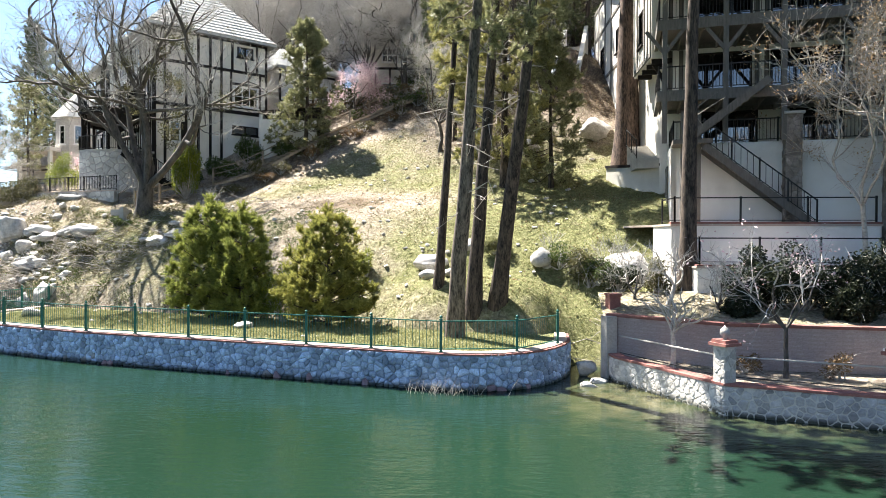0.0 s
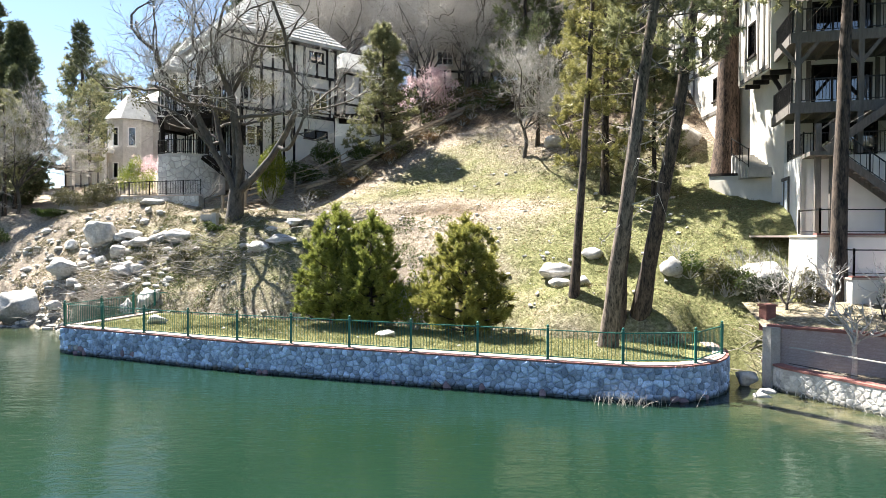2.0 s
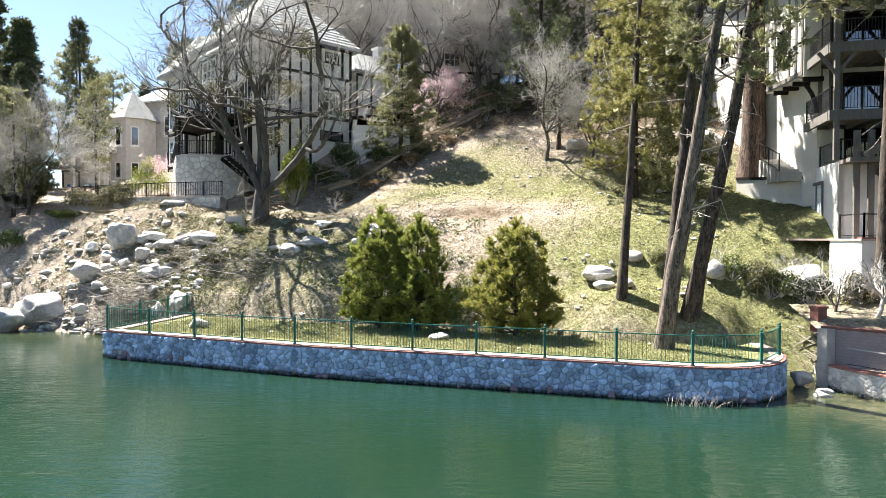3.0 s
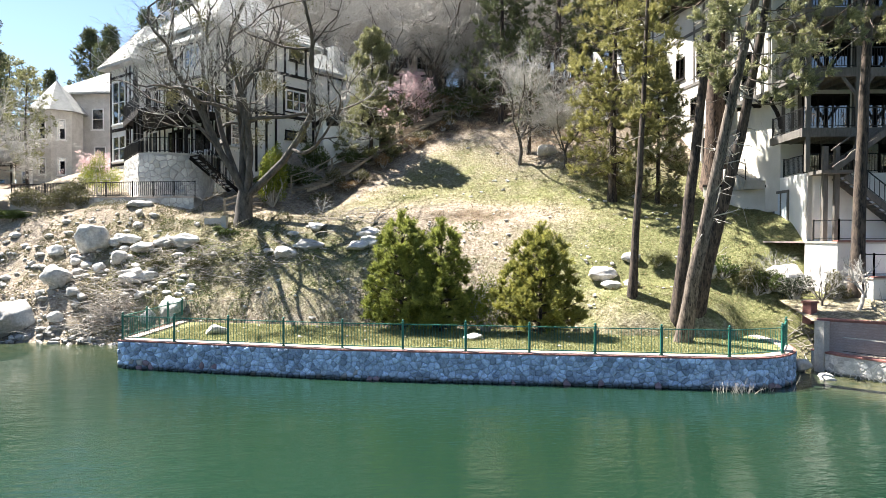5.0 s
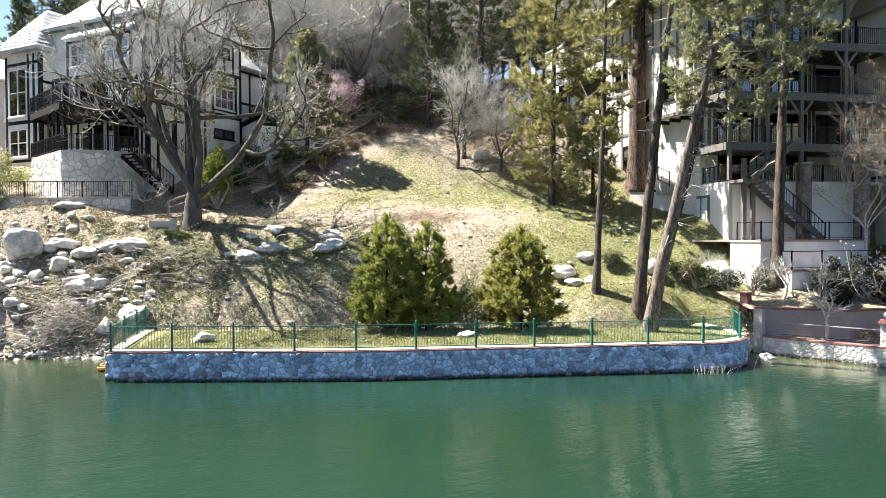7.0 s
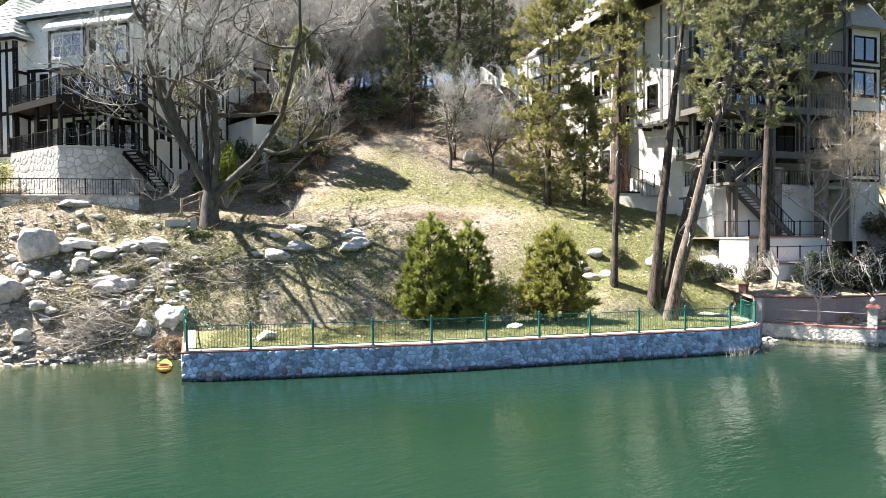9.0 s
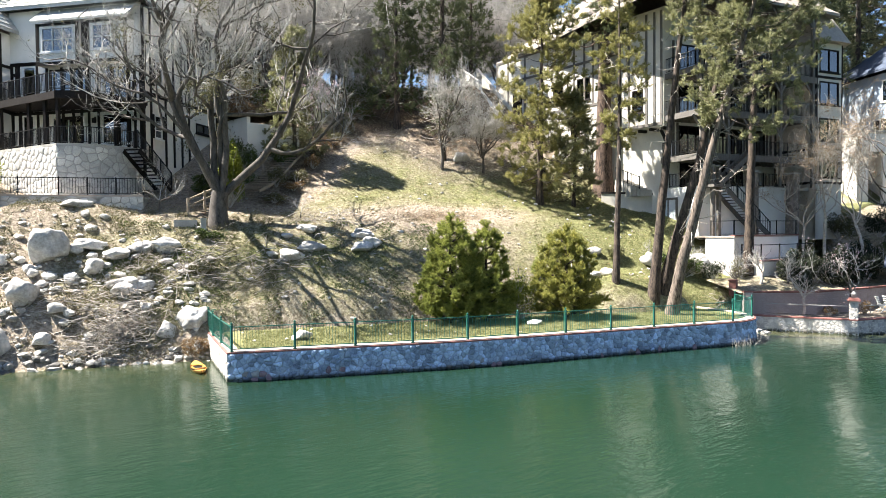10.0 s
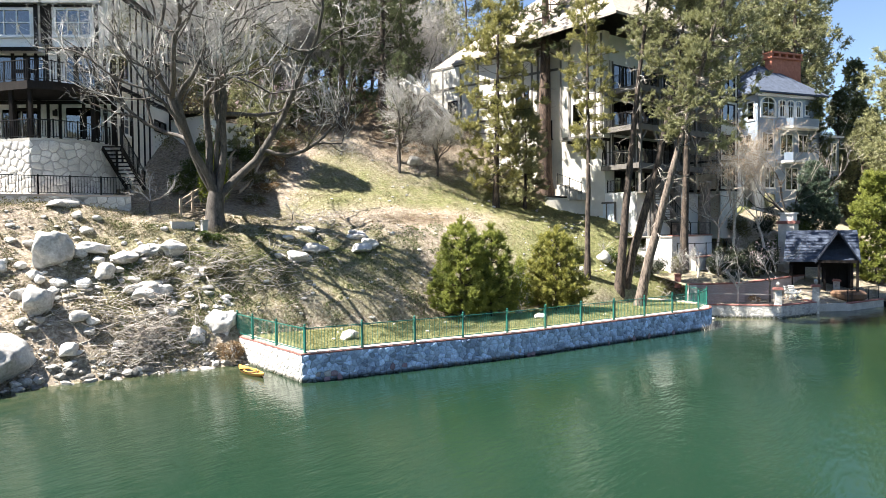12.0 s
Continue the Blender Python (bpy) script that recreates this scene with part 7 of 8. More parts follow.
# ---- the neighbour's garden by the water ----
garden_wall = thing("garden_wall", "low pale stone seawall with brick coping and pillars", "wall", kind="structure")
GL = [Vector(p) for p in ((6.0, 24.6), (6.15, 23.2), (8.25, 19.15), (12.2, 17.75), (13.2, 18.8))]
gin = inset(GL, 0.4)
gb, gc = Build(), Build()
for i in range(len(GL) - 1):
    gb.prism([tuple(inset(GL, 0.006)[i]), tuple(inset(GL, 0.006)[i + 1]), tuple(gin[i + 1]), tuple(gin[i])], -1.5, 0.79)
    gc.prism([tuple(inset(GL, -0.03)[i]), tuple(inset(GL, -0.03)[i + 1]), tuple(gin[i + 1]), tuple(gin[i])], 0.79, 0.86)
part("mortar_core", gb, MORTAR_WARM, garden_wall)
part("brick_coping", gc, BRICK, garden_wall, "red brick coping")
g_at, g_len = along_line(GL)
for poly in rubble(g_len, -0.2, 0.785, 0.27, 0.17, rng_s, 0.02):
    s_mid = sum(p[0] for p in poly) / len(poly)
    # Sunlit left face gets paler stone, shaded front greyer: light put into colour.
    part("stone", stone_build(poly, g_at, rng_s, 0.018), STONE_SUNLIT if s_mid < 6.0 else STONE_TAN, garden_wall)


def pillar(x, y, z0, z1, turn, lamp=True):
    p = part("pillar", Build().box(-0.2, 0.2, -0.2, 0.2, z0, z1 - 0.1), MORTAR_WARM, garden_wall, "rubble stone pillar", at=pose(x, y, 0, 0, 0, turn))
    for k, (ax, ay) in enumerate(((0, -1), (1, 0), (0, 1), (-1, 0))):
        tw = lambda s, z, o, k=k: tuple(Matrix.Rotation(k * math.pi / 2, 3, "Z") @ Vector((s - 0.2, -0.2 - o, z)))
        for poly in rubble(0.4, z0, z1 - 0.12, 0.22, 0.2, rng_s):
            part("stone", stone_build(poly, tw, rng_s, 0.018), STONE_WARM, p)
    part("cap", Build().box(-0.3, 0.3, -0.3, 0.3, z1 - 0.1, z1 - 0.02).box(-0.24, 0.24, -0.24, 0.24, z1 - 0.02, z1 + 0.06), BRICK, p)
    if lamp:
        rings = [(0.05, 0.06), (0.05, 0.12), (0.1, 0.16), (0.14, 0.24), (0.12, 0.33), (0.05, 0.39), (0.01, 0.44)]
        part("lantern_globe", Build().tube([(0, 0, z1 + z) for r, z in rings], [r for r, z in rings], 10), CONCRETE, p, smooth=True)
    return p


pillar(8.35, 19.4, -0.6, 1.95, 28)
pillar(12.1, 17.95, -0.6, 1.95, 15)
# thin rails between the pillars
for p, q in (((6.3, 23.2), (8.3, 19.4)), ((8.4, 19.4), (12.1, 17.95))):
    part("rail", Build().beam((*p, 1.55), (*q, 1.55), 0.035, 0.035), CONCRETE, garden_wall)
    part("rail", Build().beam((*p, 1.0), (*q, 1.0), 0.02, 0.02), IRON, garden_wall)

gbed = bpy.data.meshes.new("garden_bed")
bmg = bmesh.new()
bmg.faces.new([bmg.verts.new((x, y, 0.78)) for x, y in [tuple(p) for p in inset(GL, 0.38)] + [(19, 20.4), (13.5, 21.2), (9.4, 21.8), (6.4, 24.4)]])
bmesh.ops.triangulate(bmg, faces=bmg.faces[:])
bmg.to_mesh(gbed)
gbed.attributes.new("lush", "FLOAT", "POINT").data.foreach_set("value", [0.22] * len(gbed.vertices))
tagged(part("garden_bed", gbed, GROUND), "dry garden bed behind the pillared seawall", "garden bed", kind="structure")

brick_wall = thing("brick_wall", "weathered brown brick retaining wall with a red coping", "wall", kind="structure")
BL = [Vector(p) for p in ((6.05, 24.35), (9.2, 21.75), (13.5, 21.1), (19.5, 20.3))]
BRICK_WALL = surface("weathered_brick_face", (0.26, 0.205, 0.195), (0.46, 0.385, 0.365), 4, 0.9, 0.6, 26)
bw_, bc_ = Build(), Build()
for i in range(3):
    bw_.wall(tuple(BL[i]), tuple(BL[i + 1]), -0.3, 2.08, 0.3)
    bc_.wall(tuple(inset(BL, -0.05)[i]), tuple(inset(BL, -0.05)[i + 1]), 2.08, 2.17, 0.42)
part("wall", bw_, BRICK_WALL, brick_wall)
part("coping", bc_, BRICK, brick_wall)
COURSE_ME = Build().box(-0.145, 0.145, -0.012, 0.05, 0, 0.075).mesh("brick")
runs = []
for a, b in zip(BL[:2], BL[1:3]):
    d = (b - a).normalized()
    ln = (b - a).length
    for j in range(10):
        for k in range(int(ln / 0.31)):
            runs.append((a + d * (0.15 + k * 0.31 + (0.155 if j % 2 else 0)), d, 0.85 + j * 0.118))
for p, d, z in runs[:300]:
    part("brick", COURSE_ME, BRICK_WALL, brick_wall, at=pose(p.x + d.y * 0.004, p.y - d.x * 0.004, z, 0, 0, math.degrees(math.atan2(d.y, d.x))))
part("end_pilaster", Build().box(-0.2, 0.2, -0.2, 0.2, -0.4, 2.1), STONE_WARM, brick_wall, "pale stone end pier", at=pose(6.1, 24.1, 0, 0, 0, 20))
tagged(part("planter_box", Build().prism([(-0.2, -0.2), (0.2, -0.2), (0.2, 0.2), (-0.2, 0.2)], 0, 0.3).box(-0.24, 0.24, -0.24, 0.24, 0.3, 0.38), BRICK, at=pose(6.46, 25.3, 2.42, 0, 0, 15)), "red terracotta planter on the end of the brick wall", "planter")
tagged(part("planter_plinth", Build().box(-0.2, 0.2, -0.2, 0.2, 0, 0.6), BRICK, at=pose(6.46, 25.3, 1.83, 0, 0, 15)), "short red brick plinth at the wall's end", "plinth")

bed2 = Build()
bed2.add([(6.0, 24.6, 2.05), (9.2, 22.0, 2.05), (13.5, 21.35, 2.05), (19.5, 20.55, 2.05), (19.5, 25.4, 2.9), (9.4, 25.4, 2.9), (6.2, 27.0, 2.7)],
         [(0, 1, 6), (1, 5, 6), (1, 2, 5), (2, 4, 5), (2, 3, 4)])
me = bed2.mesh("upper_bed")
me.attributes.new("lush", "FLOAT", "POINT").data.foreach_set("value", [0.4] * len(me.vertices))
tagged(part("upper_bed", me, GROUND), "shady planting bed above the brick wall", "garden bed", kind="structure")

# terraces under the deck house
terr = thing("terrace", "white stuccoed garden terraces with thin iron railings", "terrace", kind="structure")
part("upper_terrace_wall", Build().wall((8.9, 26.7), (16.4, 26.4), 2.4, 5.3, 0.3).wall((16.4, 26.4), (16.7, 28.3), 2.4, 5.3, 0.3).wall((8.7, 28.6), (8.9, 26.7), 2.4, 5.3, 0.3), STUCCO_WHITE, terr)
part("upper_paving", Build().prism([(8.85, 26.65), (16.45, 26.35), (16.7, 28.3), (9.9, 29.8), (10.6, 33.6), (8.0, 33.5), (7.9, 30), (8.65, 28.6)], 5.28, 5.36), COPING, terr)
part("upper_edge", Build().wall((8.86, 26.64), (16.44, 26.34), 5.362, 5.43, 0.32), BRICK, terr)
railing(terr, [(9.0, 28.4), (9.05, 26.8), (16.3, 26.5)], 5.4, 0.95, IRON, 50, 2.4)
part("lower_terrace_wall", Build().wall((9.4, 25.15), (15.8, 24.9), 2.2, 3.75, 0.3).wall((9.3, 26.7), (9.4, 25.15), 2.2, 3.75, 0.3).wall((15.8, 24.9), (15.9, 26.4), 2.2, 3.75, 0.3), STUCCO_WHITE, terr)
part("lower_paving", Build().prism([(9.35, 25.1), (15.85, 24.85), (15.9, 26.4), (9.3, 26.7)], 3.73, 3.8), COPING, terr)
part("lower_edge", Build().wall((9.36, 25.09), (15.84, 24.84), 3.802, 3.86, 0.3), BRICK, terr)
railing(terr, [(9.45, 26.5), (9.5, 25.25), (15.7, 25.0)], 3.86, 0.95, IRON, 50, 2.2)
part("side_wall", Build().add([(8.3, 37.1, 5.0), (10.5, 33.75, 4.8), (10.75, 33.9, 4.8), (8.55, 37.25, 5.0), (8.3, 37.1, 8.6), (10.5, 33.75, 8.35), (10.75, 33.9, 8.35), (8.55, 37.25, 8.6)],
                              [(0, 3, 2, 1), (4, 5, 6, 7), (0, 1, 5, 4), (1, 2, 6, 5), (2, 3, 7, 6), (3, 0, 4, 7)]), STUCCO_B, terr)
part("side_wall_cap", Build().beam((8.4, 37.2, 8.68), (10.65, 33.8, 8.43), 0.36, 0.14), TIMBER, terr)
part("entry_steps", Build().box(0, 1.4, 0, 0.35, 0, 0.2).box(0, 1.4, 0.35, 0.7, 0, 0.4).box(0, 1.4, 0.7, 1.05, 0, 0.6).box(0, 1.4, 1.05, 1.4, 0, 0.8).box(0, 1.4, 1.4, 1.75, 0, 1.0), COPING, terr, at=pose(9.9, 35.2, 8.3, 0, 0, 10))
# rubble pillar by the stairs
for px, py, pz, ph in ((14.15, 28.5, 5.35, 4.45), (17.4, 27.3, 4.2, 5.5)):
    rp = thing("stone_pillar", "tall rubble stone pillar beside the outside stairs", "pillar", (px, py, pz), -12, "stone pillars")
    part("core", Build().box(-0.3, 0.3, -0.3, 0.3, 0, ph), STONE_BROWN, rp)
    for k in range(4):
        tw = lambda s, z, o, k=k: tuple(Matrix.Rotation(k * math.pi / 2, 3, "Z") @ Vector((s - 0.3, -0.3 - o, z)))
        for poly in rubble(0.6, 0, ph, 0.3, 0.24, rng_s):
            part("stone", stone_build(poly, tw, rng_s, 0.035), STONE_BROWN, rp)
    part("cap", Build().box(-0.38, 0.38, -0.38, 0.38, ph, ph + 0.1), CONCRETE, rp)

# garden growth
# Near-black leaf colour: the bed's shade is put into it.
LEAF_SHADE = leafy("shade_dark_laurel_leaves", (0.008, 0.014, 0.007), (0.05, 0.06, 0.03))
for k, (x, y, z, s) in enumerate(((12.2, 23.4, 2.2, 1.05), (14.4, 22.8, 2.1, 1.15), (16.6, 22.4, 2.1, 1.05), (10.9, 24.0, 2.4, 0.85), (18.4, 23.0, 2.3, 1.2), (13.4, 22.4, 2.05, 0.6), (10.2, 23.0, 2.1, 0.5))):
    shrub("laurel_shrub", (x, y, z), (2.9 * s, 2.0 * s, 2.6 * s), "evergreen laurel shrub, leaves darkened for the shady bed", 300 + k, LEAF_SHADE, 8000, 0.06, 22, group="laurel shrubs")
bare_tree("pruned_tree", (7.6, 21.7, 0.75), 2.3, 0.085, "pale pruned tree with stubby upright twigs", 310, 6, 2, bark=BIRCH, fork=0.5, category="tree", open_=0.5)
bare_tree("bare_garden_tree", (10.4, 20.4, 0.75), 4.2, 0.07, "slim bare garden tree with pale buds", 311, 5, 4, fork=0.35, category="tree", blossom=PETAL, blossom_n=260, leaf=0.05, split=(2, 3))
bare_tree("bare_garden_tree", (8.1, 24.6, 2.2), 2.4, 0.09, "small crooked bare tree above the brick wall", 312, 5, 3, fork=0.4, category="tree", bark=BIRCH, lean=(0.35, 0))
bare_tree("bare_garden_tree", (7.3, 25.6, 2.4), 2.6, 0.06, "tangled bare shrub under the terrace", 313, 7, 3, fork=0.15, category="tree", split=(3, 4))
bare_tree("bare_garden_tree", (9.6, 23.6, 2.2), 2.6, 0.06, "tangled bare shrub under the terrace", 314, 7, 3, fork=0.15, category="tree", split=(3, 4))
# Thicket fills in for plants and shadow; the first has shade-dark leaves.
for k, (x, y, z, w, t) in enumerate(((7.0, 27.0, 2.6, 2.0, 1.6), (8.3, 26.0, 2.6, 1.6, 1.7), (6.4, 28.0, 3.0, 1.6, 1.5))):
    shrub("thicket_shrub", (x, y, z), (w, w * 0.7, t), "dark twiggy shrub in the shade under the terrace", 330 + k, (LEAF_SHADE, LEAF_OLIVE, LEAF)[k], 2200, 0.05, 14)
shrub("dry_shrub", (9.6, 21.2, 0.76), (1.2, 0.8, 0.9), "dry reddish shrub at the foot of the brick wall", 315, LEAF_DRY, 700, 0.04, 7)
shrub("dry_shrub", (11.8, 20.2, 0.76), (1.4, 0.9, 0.9), "dry reddish shrub at the foot of the brick wall", 316, LEAF_DRY, 700, 0.04, 7)
shrub("ball_shrub", (16.9, 26.0, 3.8), (1.2, 1.2, 1.5), "rounded olive shrub beside the terrace", 317, LEAF_OLIVE, 1800, 0.05, 9)
bare_tree("birch_tree", (16.6, 24.7, 2.4), 10.5, 0.12, "slender white-barked birch without leaves", 318, 5, 4, fork=0.42, bark=BIRCH, category="birch tree", open_=0.45, blossom=CATKIN, blossom_n=2600, leaf=0.045, group="birches", split=(2, 3), twig_mat=BIRCH, sprays=4, thinnest=0.007, spray=(0.4, 0.9))
bare_tree("birch_tree", (17.6, 23.2, 2.3), 9.0, 0.11, "slender white-barked birch without leaves", 319, 5, 4, fork=0.42, bark=BIRCH, category="birch tree", open_=0.45, blossom=CATKIN, blossom_n=2200, leaf=0.045, group="birches", split=(2, 3), twig_mat=BIRCH, sprays=4, thinnest=0.007, spray=(0.4, 0.9))
bare_tree("birch_tree", (15.2, 25.4, 2.6), 8.5, 0.1, "slender white-barked birch without leaves", 320, 5, 4, fork=0.4, bark=BIRCH, category="birch tree", open_=0.5, blossom=CATKIN, blossom_n=2200, leaf=0.045, group="birches", split=(2, 3), twig_mat=BIRCH, sprays=4, thinnest=0.007, spray=(0.4, 0.9))
pine("blue_spruce", (29.8, 21.8, 2.4), (29.8, 21.8, 11.5), 0.18, 0.05, 2.3, "dense blue-green spruce behind the shelter", 321, 80, 8, 0.2, 0.05, 12, BARK, leafy("spruce_needles", (0.04, 0.07, 0.045), (0.21, 0.27, 0.19)), 0.05, 0, "cone", category="spruce tree")
pine("garden_cypress", (27.0, 16.4, 1.0), (27.0, 16.4, 10.0), 0.18, 0.03, 1.7, "tall yellowish green garden conifer", 322, 80, 8, 0.2, 0.05, 12, BARK, NEEDLE_YOUNG, 0.05, 0, "column", category="cypress tree")
bare_tree("bare_tree", (31.0, 24.0, 4.0), 12.0, 0.2, "pale bare tree before the blue-grey house", 323, 6, 4, category="tree", split=(3, 3), twig_mat=BIRCH)
shrub("bank_shrub", (26, 19, 2.5), (4, 3, 2.4), "low green garden shrub by the far shore", 324, LEAF_BRIGHT, 2600, 0.08, 12)

# Every third shrub uses the leaf colour darkened for shade.
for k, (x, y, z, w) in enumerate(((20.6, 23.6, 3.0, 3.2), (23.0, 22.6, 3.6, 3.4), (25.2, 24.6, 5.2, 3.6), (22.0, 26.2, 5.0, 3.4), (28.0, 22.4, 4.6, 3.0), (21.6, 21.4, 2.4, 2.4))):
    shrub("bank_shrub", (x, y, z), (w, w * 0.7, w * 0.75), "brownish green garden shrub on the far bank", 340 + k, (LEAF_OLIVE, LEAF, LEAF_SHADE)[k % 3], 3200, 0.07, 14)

# the far bank on the right
fb = Build()
fb.add([(13.2, 18.6, 0.5), (15.5, 17.0, 0.5), (20.0, 15.3, 0.5), (40, 11, 0.5), (140, -4, 0.6), (140, 40, 12), (60, 40, 14), (32, 33, 9.5), (19.5, 25.4, 3.0), (19.4, 20.6, 2.0), (13.6, 21.0, 0.8),
        (13.2, 18.6, -2), (15.5, 17.0, -2), (20.0, 15.3, -2), (40, 11, -2), (140, -4, -2)],
       [(0, 1, 9, 10), (1, 2, 9), (2, 3, 8, 9), (3, 7, 8), (3, 4, 6, 7), (4, 5, 6), (11, 12, 1, 0), (12, 13, 2, 1), (13, 14, 3, 2), (14, 15, 4, 3)])
me = fb.mesh("far_bank")
me.attributes.new("lush", "FLOAT", "POINT").data.foreach_set("value", [0.3] * len(me.vertices))
tagged(part("far_bank", me, GROUND), "brown bank rising behind the boathouse", "ground", kind="structure")


# ---- the lakeside shelter ----
def shelter():
    g = thing("lakeside_shelter", "open timber lakeside shelter with a steep slate-blue shingle roof", "shelter", (18.9, 19.0, 0.52), -78)
    g.scale = (0.76, 0.76, 1.0)
    part("floor", Build().box(-3.2, 3.2, -2.2, 2.6, -0.3, 0.12), CONCRETE, g)
    for x, y in ((-2.6, -1.8), (0.3, -1.9), (2.6, -1.9), (-2.6, 2.2), (2.6, 2.2)):
        part("timber_post", Build().box(x - 0.12, x + 0.12, y - 0.12, y + 0.12, 0.1, 2.9), TIMBER, g)
    part("beam", Build().box(-2.8, 2.8, -1.98, -1.8, 2.75, 3.0), TIMBER, g)
    part("beam", Build().box(-2.8, 2.8, 2.1, 2.3, 2.75, 3.0), TIMBER, g)
    # main roof, ridge across, and the gable towards the water
    part("roof", hip_roof(-3.3, 3.3, -2.7, 3.1, 2.8, 5.0, "x", 0.14, 0.06), SHINGLE_BLUE, g)
    shingle_rows(g, ((-3.3, -2.7, 2.95), (3.3, -2.7, 2.95), (3.1, 0.2, 5.15), (-3.1, 0.2, 5.15)), SHINGLE_BLUE, 0.35, 0.03)
    gb_ = Build()
    for sx in (-1, 1):
        gb_.add([(1.4 + sx * 1.9, -3.3, 2.7), (1.4, -3.5, 5.0), (1.4, 0.2, 5.0), (1.4 + sx * 1.9, 0.2, 2.7), (1.4 + sx * 1.9, -3.3, 2.86), (1.4, -3.5, 5.18), (1.4, 0.2, 5.18), (1.4 + sx * 1.9, 0.2, 2.86)],
                [(0, 1, 2, 3), (7, 6, 5, 4), (0, 4, 5, 1), (0, 3, 7, 4)])
    part("gable_roof", gb_, SHINGLE_BLUE, g)
    part("tie_beam", Build().box(-0.3, 3.1, -3.2, -3.05, 2.75, 2.95), TIMBER, g)
    for x in (-0.2, 3.0):
        part("timber_post", Build().box(x - 0.11, x + 0.11, -3.2, -2.98, 0.1, 2.8), TIMBER, g)
    part("back_wall", Build().wall((-2.9, 2.4), (2.9, 2.4), 0.1, 2.8, 0.2, [(1.5, 3.0, 1.0, 2.2)]), TIMBER, g)
    return g


shelter()
fp = thing("garden_chimney", "pale stone chimney with a red tile band behind the shelter", "chimney", (21.4, 21.9, 2.0))
part("stack", Build().box(-0.7, 0.7, -0.6, 0.6, 0, 4.2), STONE_WARM, fp)
part("tile_band", Build().box(-0.8, 0.8, -0.7, 0.7, 4.2, 4.45), BRICK, fp)
part("chimney_cap", Build().box(-0.6, 0.6, -0.5, 0.5, 4.45, 5.0).box(-0.7, 0.7, -0.6, 0.6, 5.0, 5.12), STUCCO_WHITE, fp)

plat = thing("boat_landing", "low stone boat landing with brick edging and a rail", "landing", kind="structure")
part("platform", Build().prism([(13.3, 18.3), (15.2, 16.4), (19.6, 15.0), (20.2, 17.2), (14.0, 19.2)], -1.2, 0.5), STONE_WARM, plat)
part("edging", Build().wall((15.15, 16.35), (19.6, 14.95), 0.5, 0.58, 0.35), BRICK, plat)
railing(plat, [(15.4, 16.6), (19.5, 15.3)], 0.58, 0.95, IRON, 0.16, 1.6)
pillar(18.7, 17.9, 0.3, 1.9, 10, False)
tagged(part("wicker_planter", Build().tube([(0, 0, 0), (0, 0, 0.25), (0, 0, 0.55), (0, 0, 0.75)], [0.9, 1.15, 1.2, 1.0], 16), surface("brown_wicker", (0.10, 0.055, 0.03), (0.22, 0.13, 0.08), 6, 0.9, 0.6, 40), at=pose(17.3, 16.9, 0.5)), "round brown wicker planter on the landing", "planter")
dock = thing("dock", "floating dock with a pale gangway", "dock", (24.5, 14.2, 0))
for k in range(12):
    part("plank", Build().box(-4 + k * 0.66, -3.38 + k * 0.66, -1.2, 1.2, 0.3, 0.36), WOOD, dock)
part("float", Build().box(-4, 3.9, -1.1, 1.1, -0.2, 0.29), TIMBER, dock)
part("gangway", Build().beam((-4.2, 0, 0.62), (-0.5, 0, 0.5), 1.2, 0.12), WHITE, dock)


def patio_chair(x, y, z, turn):
    c = thing("patio_chair", "white plastic folding patio chair in the garden", "chair", (x, y, z), turn)
    for sx in (-0.25, 0.25):
        part("leg", Build().beam((sx, -0.25, 0), (sx, 0.3, 0.45), 0.04, 0.04), WHITE, c)
        part("leg", Build().beam((sx, 0.25, 0), (sx, -0.3, 0.62), 0.04, 0.04), WHITE, c)
    part("seat", Build().box(-0.26, 0.26, -0.25, 0.25, 0.4, 0.44), WHITE, c)
    for k in range(4):
        part("slat", Build().beam((-0.26, 0.27 + k * 0.045, 0.52 + k * 0.13), (0.26, 0.27 + k * 0.045, 0.52 + k * 0.13), 0.03, 0.08), WHITE, c)
    return c


patio_chair(13.3, 19.8, 0.8, 40)
patio_chair(14.1, 19.7, 0.8, 60)


